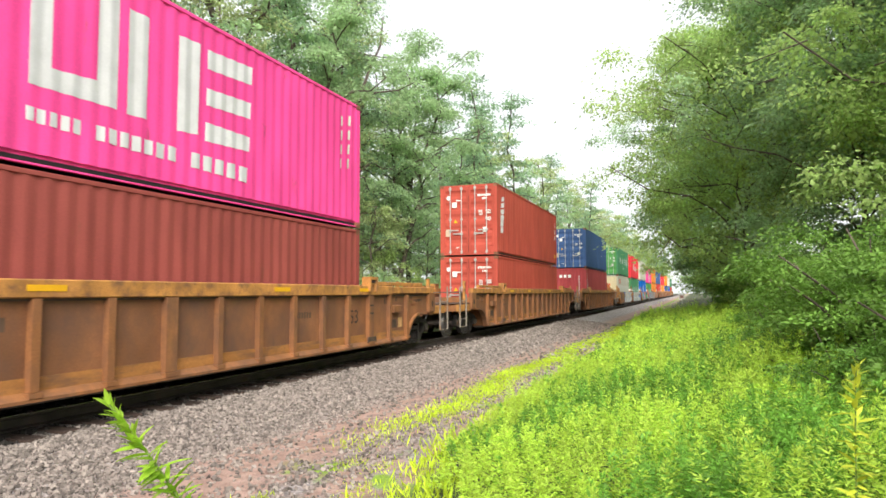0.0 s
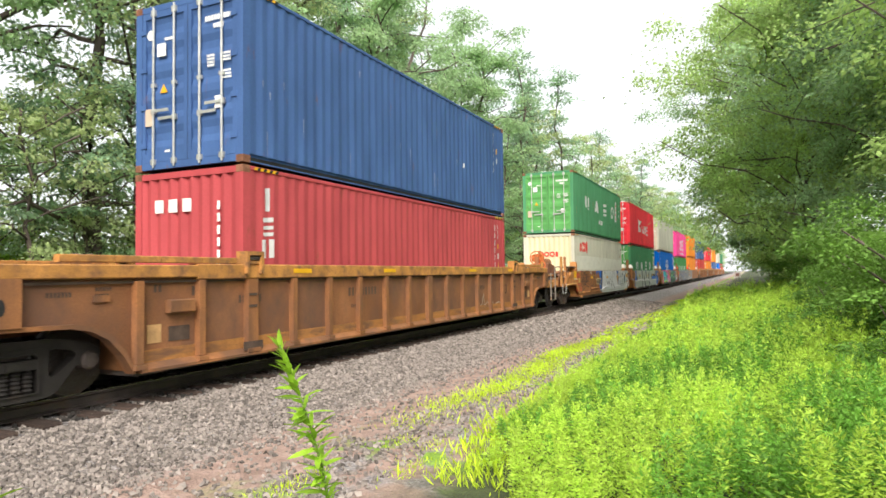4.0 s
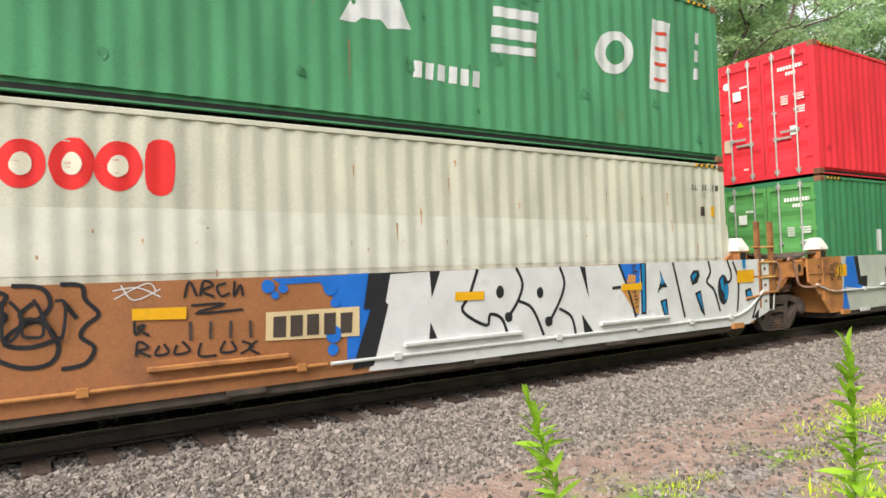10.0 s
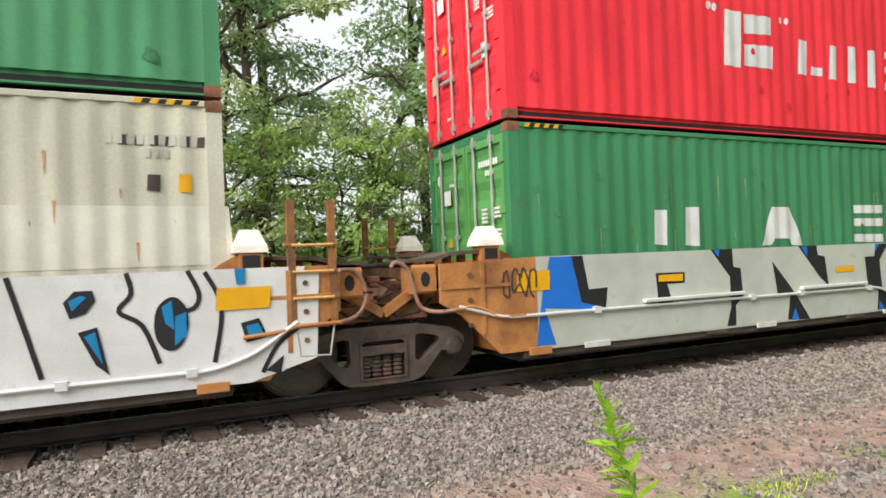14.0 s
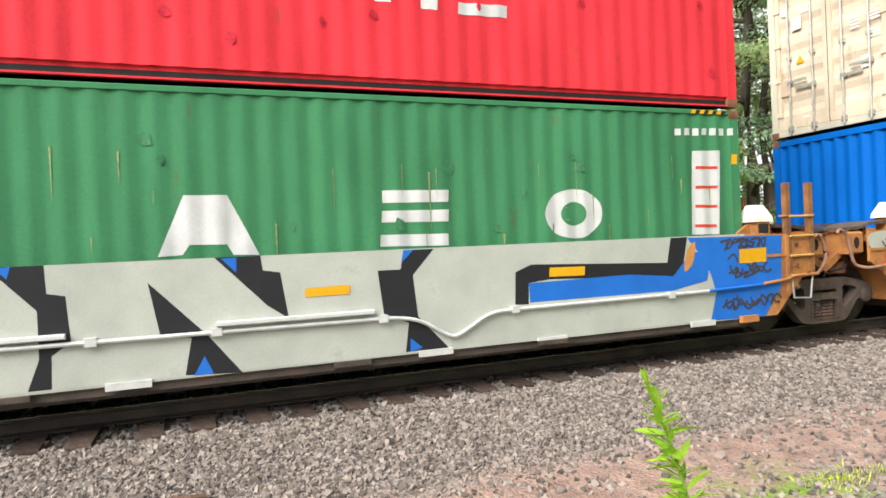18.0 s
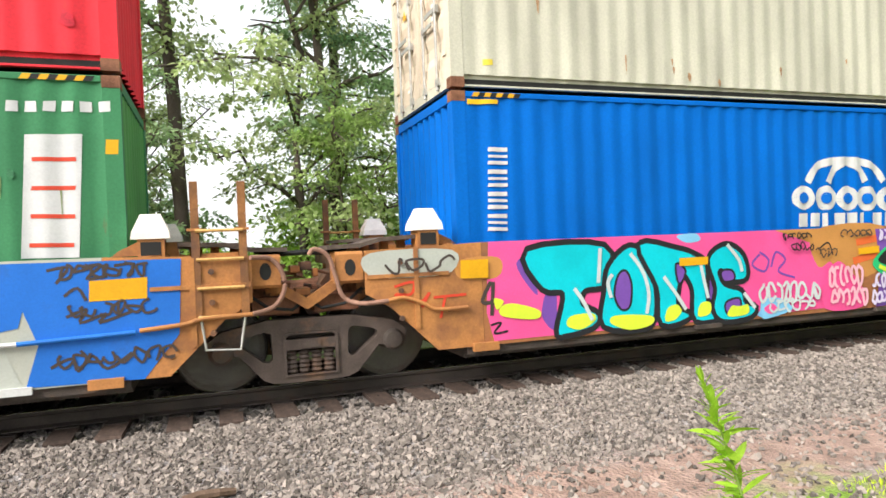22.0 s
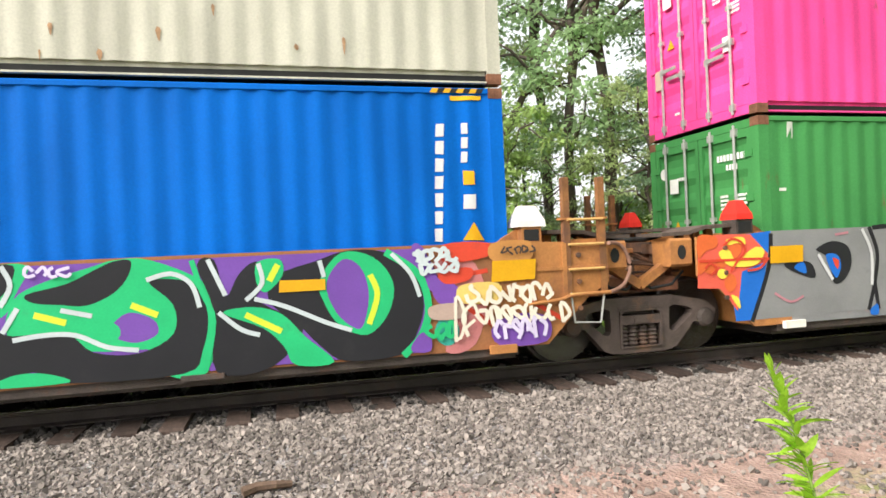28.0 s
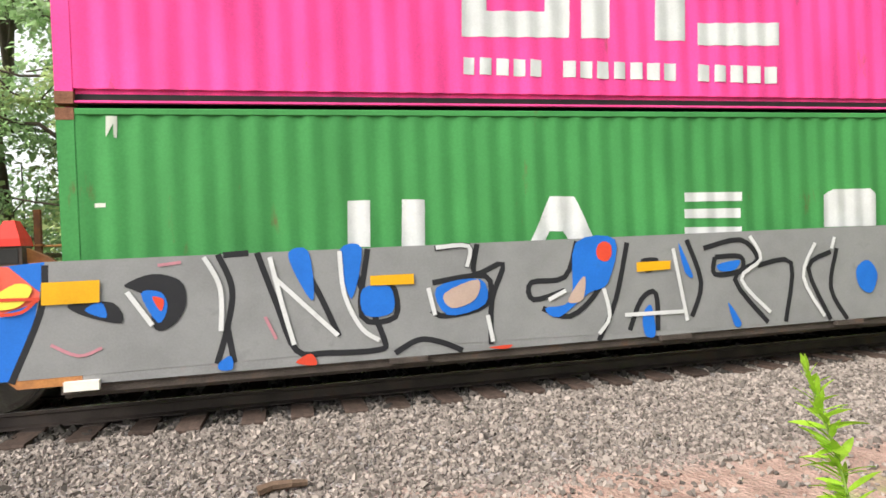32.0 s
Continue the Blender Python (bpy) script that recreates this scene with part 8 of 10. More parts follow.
block(unit_f, 'purple', 4, [(0.2, 1.46), (5.06, 1.47), (5.05, 0.37), (0.42, 0.36), (0.17, 0.35), (0.29, 0.89)], False)
block(unit_f, 'pink', 4, [(-0.78, 0.82), (-0.55, 1.03), (-0.33, 0.91), (-0.07, 0.62), (-0.1, 0.37), (-0.8, 0.39)], True)
block(unit_f, 'green', 4, [(0.13, 0.99), (0.38, 1.19), (0.71, 1.33), (0.93, 1.46), (1.33, 1.47), (1.23, 1.21), (1.14, 1.03), (0.94, 0.92), (0.66, 0.68), (0.47, 0.53), (0.35, 0.37), (0.5, 0.62), (0.56, 0.7), (0.25, 0.84)], True)
block(unit_f, 'black', 4, [(0.24, 1.03), (0.5, 1.21), (0.8, 1.34), (0.93, 1.46), (1.22, 1.47), (1.16, 1.25), (0.99, 1.09), (0.9, 0.99), (1.08, 0.98), (0.9, 0.89), (0.65, 0.87), (0.37, 0.94)], True)
block(unit_f, 'green', 4, [(1.21, 1.16), (1.47, 1.31), (1.87, 1.43), (2.05, 1.48), (2.37, 1.47), (2.88, 1.21), (2.96, 0.89), (2.84, 0.35), (2.5, 0.35), (2.42, 0.6), (1.83, 0.64), (1.45, 0.82), (1.15, 0.84)], True)
block(unit_f, 'black', 4, [(1.31, 1.2), (1.64, 1.28), (1.87, 1.39), (2.05, 1.47), (2.2, 1.47), (2.17, 1.32), (2.04, 1.17), (1.81, 1.07), (1.59, 1.09), (1.37, 1.12)], True)
block(unit_f, 'black', 4, [(0.42, 0.36), (0.56, 0.58), (0.85, 0.78), (1.07, 0.89), (1.19, 0.83), (1.62, 0.83), (1.85, 0.63), (2.24, 0.59), (2.55, 0.75), (2.56, 1.03), (2.35, 1.27), (2.73, 1.23), (2.87, 0.93), (2.81, 0.57), (2.63, 0.36), (1.64, 0.36), (1.34, 0.49), (1.04, 0.37)], True)
block(unit_f, 'green', 4, [(1.94, 0.87), (2.03, 1.09), (2.31, 1.15), (2.54, 1.01), (2.51, 0.77), (2.33, 0.63), (2.08, 0.68)], True)
block(unit_f, 'purple', 4, [(1.99, 0.84), (2.16, 0.98), (2.38, 0.9), (2.41, 0.76), (2.22, 0.69), (2.02, 0.76)], True)
block(unit_f, 'green', 4, [(1.02, 0.37), (1.17, 0.47), (1.43, 0.47), (1.64, 0.37)], True)
block(unit_f, 'green', 4, [(1.2, 1.06), (1.46, 1.07), (1.81, 0.99), (2.07, 0.86), (2.02, 0.73), (1.62, 0.88), (1.28, 0.96)], True)
block(unit_f, 'black', 4, [(2.79, 1.4), (2.95, 1.44), (3.04, 1.08), (3.17, 1.29), (3.33, 1.41), (3.52, 1.35), (3.57, 1.26), (3.33, 1.07), (3.5, 0.92), (3.79, 0.76), (3.47, 0.36), (2.93, 0.35), (2.93, 0.93)], True)
block(unit_f, 'green', 4, [(3.01, 0.92), (3.3, 0.96), (3.57, 0.87), (3.79, 0.63), (4.07, 0.35), (3.69, 0.35), (3.58, 0.54), (3.39, 0.74)], True)
block(unit_f, 'black', 4, [(3.54, 1.26), (3.93, 1.39), (4.25, 1.48), (4.62, 1.45), (4.93, 1.25), (5.03, 0.9), (4.95, 0.6), (4.78, 0.37), (4.19, 0.35), (3.94, 0.52), (3.74, 0.74), (3.45, 1.01)], True)
block(unit_f, 'green', 4, [(3.95, 1.18), (4.18, 1.46), (4.51, 1.4), (4.71, 1.13), (4.65, 0.81), (4.42, 0.6), (4.14, 0.72), (4.0, 0.94)], True)
block(unit_f, 'purple', 4, [(4.02, 1.15), (4.19, 1.39), (4.37, 1.31), (4.45, 1.05), (4.4, 0.75), (4.31, 0.67), (4.11, 0.85)], True)
block(unit_f, 'green', 4, [(3.35, 1.4), (3.57, 1.42), (3.59, 1.26), (3.43, 1.1), (3.34, 1.19)], True)
spray(unit_f, 'green', 5, [(4.64, 1.45), (4.98, 1.2), (5.08, 0.85), (4.99, 0.55), (4.79, 0.35)], 0.08)
spray(unit_f, 'green', 5, [(2.74, 1.45), (2.83, 1.13), (2.92, 0.85), (2.83, 0.37)], 0.05)
spray(unit_f, 'lime', 5, [(0.25, 0.93), (0.53, 0.81)], 0.06)
spray(unit_f, 'lime', 5, [(1.37, 1.01), (1.63, 0.92)], 0.06)
spray(unit_f, 'lime', 5, [(2.19, 1.05), (2.42, 0.94)], 0.06)
spray(unit_f, 'lime', 5, [(3.22, 0.89), (3.56, 0.7)], 0.06)
spray(unit_f, 'lime', 5, [(4.47, 1.22), (4.54, 1.01), (4.44, 0.71)], 0.06)
spray(unit_f, 'lime', 5, [(3.55, 1.37), (3.46, 1.21)], 0.06)
spray(unit_f, 'paleline', 5, [(1.12, 1.47), (1.19, 1.29), (1.1, 1.1)], 0.045)
spray(unit_f, 'paleline', 5, [(1.24, 1.08), (1.11, 0.86)], 0.045)
spray(unit_f, 'paleline', 5, [(1.59, 1.04), (1.85, 0.97)], 0.045)
spray(unit_f, 'paleline', 5, [(1.19, 0.79), (1.45, 0.82), (1.71, 0.8), (1.97, 0.67), (2.24, 0.62)], 0.045)
spray(unit_f, 'paleline', 5, [(2.33, 1.28), (2.55, 1.33), (2.73, 1.22), (2.8, 0.99)], 0.045)
spray(unit_f, 'paleline', 5, [(2.89, 1.45), (3.04, 1.09)], 0.045)
spray(unit_f, 'paleline', 5, [(3.36, 1.39), (3.39, 1.19), (3.23, 1.03)], 0.045)
spray(unit_f, 'paleline', 5, [(3.31, 1.04), (3.6, 0.95), (4.0, 0.76), (4.26, 0.66)], 0.045)
spray(unit_f, 'paleline', 5, [(2.97, 0.93), (3.17, 0.75), (3.35, 0.68)], 0.045)
spray(unit_f, 'paleline', 5, [(3.96, 1.39), (4.0, 1.22)], 0.045)
spray(unit_f, 'paleline', 5, [(4.7, 1.43), (4.9, 1.21), (4.99, 0.96)], 0.045)
block(unit_f, 'skyblue', 4, [(-1.92, 0.58), (-1.61, 0.59), (-1.4, 0.43), (-1.73, 0.35), (-1.93, 0.35)], True)
block(unit_f, 'pink', 4, [(-1.89, 0.47), (-1.75, 0.53), (-1.66, 0.44), (-1.79, 0.39)], True)
spray(unit_f, 'paleline', 5, [(-4.37, 1.37), (-4.41, 0.96)], 0.05)
spray(unit_f, 'paleline', 5, [(-3.95, 1.29), (-3.78, 1.07), (-3.7, 0.79), (-3.74, 0.54)], 0.05)
spray(unit_f, 'paleline', 5, [(-4.21, 1.05), (-4.28, 0.95), (-4.24, 0.77)], 0.05)
spray(unit_f, 'paleline', 5, [(-4.74, 0.91), (-4.62, 0.74), (-4.51, 0.52)], 0.05)
spray(unit_f, 'paleline', 5, [(-3.47, 0.98), (-3.29, 0.75), (-3.15, 0.55)], 0.05)
spray(unit_f, 'paleline', 5, [(-2.91, 1.14), (-2.85, 0.88), (-2.8, 0.67)], 0.05)
spray(unit_f, 'paleline', 5, [(-2.47, 1.34), (-2.29, 1.14), (-2.24, 0.98)], 0.05)
spray(unit_f, 'paleline', 5, [(-2.22, 0.7), (-2.04, 0.49)], 0.05)
block(unit_f, 'purple', 4, [(5.11, 1.1), (5.27, 1.14), (5.43, 1.0), (5.35, 0.87), (5.18, 0.89)], True)
block(unit_f, 'red', 4, [(5.27, 1.5), (5.77, 1.5), (5.75, 1.35), (5.27, 1.31)], True)
block(unit_f, 'red', 4, [(5.21, 1.21), (5.56, 1.24), (5.54, 1.11), (5.27, 1.08)], True)
block(unit_f, 'purple', 4, [(4.92, 1.49), (5.03, 1.49), (5.2, 1.11), (5.1, 1.02), (5.02, 1.29)], True)
block(unit_f, 'orange', 4, [(5.81, 1.49), (6.25, 1.5), (6.24, 1.29), (5.82, 1.3)], True)
block(unit_f, 'tan', 4, [(5.1, 0.85), (5.45, 0.86), (5.48, 0.71), (5.12, 0.71)], True)
block(unit_f, 'purple', 4, [(4.87, 0.4), (4.96, 0.56), (5.08, 0.57), (5.08, 0.38)], True)
block(unit_f, 'paleyellow', 4, [(5.43, 1.05), (5.86, 1.06), (5.87, 0.87), (5.45, 0.86)], True)
block(unit_f, 'purple', 4, [(5.79, 0.6), (6.11, 0.71), (6.44, 0.64), (6.41, 0.38), (5.86, 0.38)], True)
block(unit_f, 'yellow', 7, [(-3.23, 1.2), (-2.78, 1.2), (-2.79, 1.1), (-3.23, 1.1)], False)
block(unit_f, 'yellow', 7, [(-6.16, 1.31), (-5.83, 1.31), (-5.84, 1.1), (-6.17, 1.11)], False)
block(unit_f, 'yellow', 7, [(3.56, 1.21), (4.01, 1.2), (4.01, 1.09), (3.55, 1.09)], False)
block(unit_f, 'yellow', 7, [(5.81, 1.3), (6.32, 1.3), (6.3, 1.08), (5.79, 1.07)], False)
block(unit_f, 'yellow', 7, [(-0.16, 1.2), (0.25, 1.22), (0.25, 1.12), (-0.16, 1.11)], False)
block(unit_g, 'grey', 1, [(-6.17, 1.5), (-1.96, 1.5), (3.44, 1.49), (12.12, 1.5), (12.05, 0.37), (3.38, 0.34), (-2.94, 0.45), (-6.44, 0.42), (-6.28, 1.01)], False)
block(unit_g, 'blue', 1, [(-6.85, 1.45), (-6.17, 1.5), (-6.27, 1), (-6.47, 0.42), (-6.72, 0.42)], False)
block(unit_g, 'flame', 2, [(-7.21, 1.47), (-6.82, 1.48), (-6.47, 1.47), (-6.22, 1.22), (-6.24, 1.13), (-6.61, 1.02), (-6.69, 0.54), (-6.8, 0.68), (-6.93, 0.83), (-7.24, 0.85)], False)
spray(unit_g, 'black', 2, [(-6.17, 1.47), (-6.22, 1.05), (-6.49, 0.4)], 0.06)
spray(unit_g, 'black', 2, [(-4.65, 1.5), (-4.53, 1.16), (-4.59, 0.78), (-4.7, 0.43)], 0.06)
spray(unit_g, 'black', 2, [(-4.59, 0.78), (-4.54, 0.43)], 0.06)
spray(unit_g, 'black', 2, [(-4.6, 1.49), (-4.36, 1.5)], 0.06)
spray(unit_g, 'black', 2, [(-4.28, 1.5), (-4.11, 0.97), (-3.94, 0.5), (-3.63, 0.45), (-3.11, 0.44), (-3.05, 0.55), (-3.26, 1.09), (-3.39, 1.47)], 0.06)
spray(unit_g, 'black', 2, [(-3.92, 1.48), (-3.72, 1.12), (-3.51, 0.61)], 0.06)
spray(unit_g, 'black', 2, [(-3.18, 1.49), (-3.27, 0.8), (-2.92, 0.77), (-2.94, 1.1), (-3.17, 1.08)], 0.06)
spray(unit_g, 'black', 2, [(-2.47, 1.46), (-2.09, 1.47), (-2.13, 1.24)], 0.06)
spray(unit_g, 'black', 2, [(-2.51, 1.1), (-1.92, 1.14), (-1.93, 0.83), (-2.38, 0.74), (-2.53, 0.81)], 0.06)
spray(unit_g, 'black', 2, [(-2.94, 0.39), (-2.69, 0.51), (-2.45, 0.47), (-2.21, 0.36)], 0.06)
spray(unit_g, 'black', 2, [(-2, 1.49), (-2.04, 1.17), (-1.72, 1.26), (-1.86, 0.88), (-1.89, 0.4)], 0.06)
spray(unit_g, 'black', 2, [(-0.84, 1.47), (-1, 1.08), (-1.4, 1.04), (-1.38, 0.85), (-1, 0.93)], 0.06)
spray(unit_g, 'black', 2, [(-1.28, 0.75), (-0.95, 0.64), (-0.59, 0.93), (-0.39, 1.43)], 0.06)
spray(unit_g, 'black', 2, [(-0.62, 0.34), (-0.39, 0.79), (-0.22, 1.43)], 0.06)
spray(unit_g, 'black', 2, [(-0.23, 0.43), (-0.07, 0.77), (0.12, 0.83), (0.13, 0.4)], 0.06)
spray(unit_g, 'black', 2, [(0.55, 1.43), (0.72, 0.92), (0.58, 0.53)], 0.06)
spray(unit_g, 'black', 2, [(0.77, 1.32), (1.28, 1.4), (1.5, 1.15), (1.18, 0.93), (1.62, 0.39)], 0.06)
spray(unit_g, 'black', 2, [(0.92, 1.21), (1.27, 1.2), (1.26, 1.03), (0.91, 1.01), (0.92, 1.21)], 0.06)
spray(unit_g, 'black', 2, [(1.5, 1.08), (1.98, 1.09), (1.87, 0.38)], 0.06)
spray(unit_g, 'black', 2, [(2.57, 1.2), (2.23, 1.01), (2.53, 0.36)], 0.06)
spray(unit_g, 'black', 2, [(2.66, 1.24), (2.55, 0.75), (2.78, 0.35)], 0.06)
spray(unit_g, 'black', 2, [(3.71, 1.33), (4.06, 0.88), (3.67, 0.47)], 0.06)
block(unit_g, 'black', 2, [(-5.5, 1.25), (-5.25, 1.34), (-5, 1.26), (-4.96, 1.03), (-5.08, 0.84), (-5.25, 0.81), (-5.3, 1.1), (-5.41, 1.19)], True)
block(unit_g, 'black', 2, [(-5.99, 1.09), (-5.61, 1.09), (-5.54, 0.89), (-5.86, 0.98)], True)
block(unit_g, 'black', 2, [(-0.05, 1.23), (0.17, 1.23), (0.09, 1.09), (-0.02, 1.09)], True)
spray(unit_g, 'pinkdull', 2, [(-6.15, 0.73), (-5.92, 0.61), (-5.72, 0.67)], 0.03)
spray(unit_g, 'pinkdull', 2, [(-5.2, 1.42), (-4.99, 1.44)], 0.03)
spray(unit_g, 'pinkdull', 2, [(-4.23, 0.86), (-4.13, 0.63)], 0.03)
block(unit_g, 'redorange', 3, [(-7.21, 1.47), (-6.97, 1.46), (-6.96, 1.34), (-7.11, 1.29), (-7.22, 1.21)], True)
block(unit_g, 'redorange', 3, [(-6.86, 1.37), (-6.65, 1.4), (-6.61, 1.29), (-6.69, 1.19), (-6.83, 1.23)], True)
block(unit_g, 'redorange', 3, [(-7.03, 1.36), (-7.04, 1.32), (-7.07, 1.31), (-7.11, 1.31), (-7.14, 1.33), (-7.15, 1.37), (-7.14, 1.4), (-7.11, 1.42), (-7.07, 1.42), (-7.04, 1.4)], True)
block(unit_g, 'redorange', 3, [(-6.96, 1.09), (-6.98, 1.04), (-7.03, 1.02), (-7.09, 1.02), (-7.14, 1.05), (-7.15, 1.1), (-7.13, 1.14), (-7.09, 1.17), (-7.03, 1.16), (-6.98, 1.13)], True)
block(unit_g, 'redorange', 3, [(-6.7, 0.89), (-6.72, 0.83), (-6.76, 0.79), (-6.82, 0.79), (-6.86, 0.84), (-6.87, 0.9), (-6.85, 0.96), (-6.81, 1), (-6.76, 1), (-6.71, 0.95)], True)
block(unit_g, 'redorange', 3, [(-6.83, 1.14), (-6.85, 1.1), (-6.88, 1.08), (-6.93, 1.09), (-6.96, 1.11), (-6.97, 1.15), (-6.96, 1.18), (-6.92, 1.2), (-6.88, 1.2), (-6.85, 1.17)], True)
block(unit_g, 'redorange', 3, [(-7.22, 1.18), (-7.06, 1.17), (-7.17, 1.03), (-7.23, 1.03)], True)
block(unit_g, 'blue', 3, [(-5.36, 1.16), (-5.18, 1.16), (-5.13, 1.01), (-5.22, 0.87)], True)
block(unit_g, 'blue', 3, [(-5.85, 1.03), (-5.71, 1.1), (-5.67, 0.95)], True)
block(unit_g, 'blue', 3, [(-3.98, 1.48), (-3.78, 1.49), (-3.75, 1), (-3.88, 1.18)], True)
block(unit_g, 'blue', 3, [(-3.47, 1.48), (-3.24, 1.5), (-3.37, 0.98)], True)
block(unit_g, 'blue', 3, [(-3.25, 1.08), (-2.97, 1.09), (-2.95, 0.82), (-3.24, 0.81)], True)
block(unit_g, 'blue', 3, [(-2.47, 1.05), (-1.98, 1.11), (-1.94, 0.84), (-2.36, 0.75)], True)
block(unit_g, 'blue', 3, [(-0.86, 1.45), (-0.37, 1.47), (-0.48, 0.99), (-0.73, 0.88), (-1.09, 0.64), (-1.25, 0.75), (-0.94, 0.83)], True)
block(unit_g, 'blue', 3, [(-0.06, 0.59), (0.05, 0.7), (0.09, 0.36), (-0.04, 0.36)], True)
block(unit_g, 'blue', 3, [(0.95, 1.12), (1.25, 1.16), (1.18, 1.05), (0.99, 1.04)], True)
block(unit_g, 'blue', 3, [(1.07, 0.67), (1.24, 0.41), (1.15, 0.38)], True)
block(unit_g, 'blue', 3, [(2.94, 0.97), (3.12, 1.07), (3.26, 0.89), (3.16, 0.66), (2.98, 0.74)], True)
block(unit_g, 'blue', 3, [(-4.68, 0.44), (-4.57, 0.5), (-4.56, 0.37), (-4.68, 0.37)], True)
block(unit_g, 'blue', 3, [(0.44, 1.4), (0.61, 1), (0.5, 1.07)], True)
block(unit_g, 'lemon', 4, [(-6.94, 1.26), (-6.8, 1.3), (-6.69, 1.17), (-6.42, 1.31), (-6.28, 1.26), (-6.4, 1.1), (-6.66, 1.08), (-6.83, 1.12)], True)
block(unit_g, 'lemon', 4, [(-6.82, 1), (-6.84, 0.97), (-6.87, 0.95), (-6.92, 0.95), (-6.96, 0.98), (-6.97, 1.01), (-6.95, 1.05), (-6.91, 1.07), (-6.87, 1.06), (-6.83, 1.04)], True)
block(unit_g, 'lemon', 4, [(-6.82, 1.42), (-6.59, 1.44), (-6.56, 1.35), (-6.68, 1.37), (-6.79, 1.35)], True)
block(unit_g, 'lemon', 4, [(-6.79, 0.74), (-6.68, 0.7), (-6.67, 0.57)], True)
block(unit_g, 'red', 4, [(-0.42, 1.34), (-0.44, 1.27), (-0.49, 1.23), (-0.55, 1.24), (-0.6, 1.28), (-0.61, 1.35), (-0.59, 1.41), (-0.54, 1.45), (-0.48, 1.45), (-0.43, 1.41)], True)
block(unit_g, 'red', 4, [(-5.26, 1.12), (-5.16, 1.09), (-5.19, 0.98)], True)
block(unit_g, 'red', 4, [(-3.95, 0.38), (-3.8, 0.46), (-3.75, 0.34)], True)
block(unit_g, 'red', 4, [(-1.92, 0.37), (-1.66, 0.38), (-1.73, 0.34)], True)
block(unit_g, 'tan', 4, [(-2.39, 0.98), (-2.01, 1.11), (-2.05, 0.9), (-2.31, 0.82)], True)
block(unit_g, 'tan', 4, [(-0.87, 0.98), (-0.76, 1.07), (-0.8, 0.82), (-0.98, 0.8)], True)
spray(unit_g, 'white', 4, [(-4.78, 1.48), (-4.64, 1.17), (-4.65, 0.75)], 0.045)
spray(unit_g, 'white', 4, [(-4.16, 1.45), (-4.06, 0.97), (-3.96, 0.56)], 0.045)
spray(unit_g, 'white', 4, [(-4.13, 1.25), (-3.84, 0.95), (-3.52, 0.62)], 0.045)
spray(unit_g, 'white', 4, [(-3.47, 1.48), (-3.44, 1.04), (-3.28, 0.68), (-3.1, 0.54)], 0.045)
spray(unit_g, 'white', 4, [(-5.48, 1.18), (-5.27, 0.85)], 0.045)
spray(unit_g, 'white', 4, [(-2.56, 1.05), (-2.5, 0.76)], 0.045)
spray(unit_g, 'white', 4, [(-2.46, 1.47), (-2.1, 1.47), (-2.13, 1.25)], 0.045)
spray(unit_g, 'white', 4, [(-1.92, 0.72), (-1.87, 0.43)], 0.045)
spray(unit_g, 'white', 4, [(-1.21, 0.84), (-1, 0.93)], 0.045)
spray(unit_g, 'white', 4, [(-0.62, 0.42), (-0.48, 0.61), (-0.54, 0.93)], 0.045)
spray(unit_g, 'white', 4, [(-0.29, 0.61), (0.51, 0.6)], 0.045)
spray(unit_g, 'white', 4, [(0.36, 1.34), (0.51, 0.49)], 0.045)
spray(unit_g, 'white', 4, [(1.4, 1.44), (1.54, 1.16), (1.26, 0.93), (1.65, 0.51)], 0.045)
spray(unit_g, 'white', 4, [(2.33, 1.32), (2.14, 0.91), (2.43, 0.41)], 0.045)
spray(unit_g, 'white', 4, [(2.62, 1.38), (2.57, 1.24)], 0.045)
spray(unit_g, 'red', 5, [(-7.22, 1.17), (-6.83, 1.17), (-6.54, 1.17), (-6.22, 1.16)], 0.03)
spray(unit_g, 'red', 5, [(-6.87, 1.34), (-6.76, 1.42), (-6.62, 1.38), (-6.57, 1.26), (-6.69, 1.14), (-6.78, 1.03)], 0.03)
spray(unit_g, 'red', 5, [(-6.55, 1.03), (-6.37, 1.05), (-6.25, 1.15)], 0.03)
spray(unit_g, 'red', 5, [(-7.14, 1.08), (-7.06, 1.14), (-6.98, 1.07), (-7.06, 1)], 0.03)
block(unit_g, 'yellow', 6, [(-6.2, 1.31), (-5.71, 1.31), (-5.72, 1.1), (-6.21, 1.1)], False)
block(unit_g, 'yellow', 6, [(-3.17, 1.21), (-2.71, 1.21), (-2.71, 1.1), (-3.17, 1.11)], False)
block(unit_g, 'yellow', 6, [(-0.12, 1.2), (0.32, 1.2), (0.31, 1.1), (-0.12, 1.09)], False)

def tag(who, col, x0, x1, z0, z1, glyphs, w, seed):
    """A fast sprayed tag: a row of looping strokes that cannot be read."""
    rng = random.Random(seed)
    step = (x1 - x0) / glyphs
    for i in range(glyphs):
        cx, cz, pts = x0 + (i + 0.5) * step, (z0 + z1) / 2, []
        start, turn = rng.uniform(0, 6.28), rng.choice((-1, 1))
        for k in range(rng.randint(4, 7)):
            q = start + turn * k * rng.uniform(0.9, 1.5)
            pts.append((cx + 0.58 * step * math.cos(q) * rng.uniform(0.6, 1.1), cz + (z1 - z0) / 2 * math.sin(q) * rng.uniform(0.6, 1.0)))
        spray(who, col, 9, pts, w)


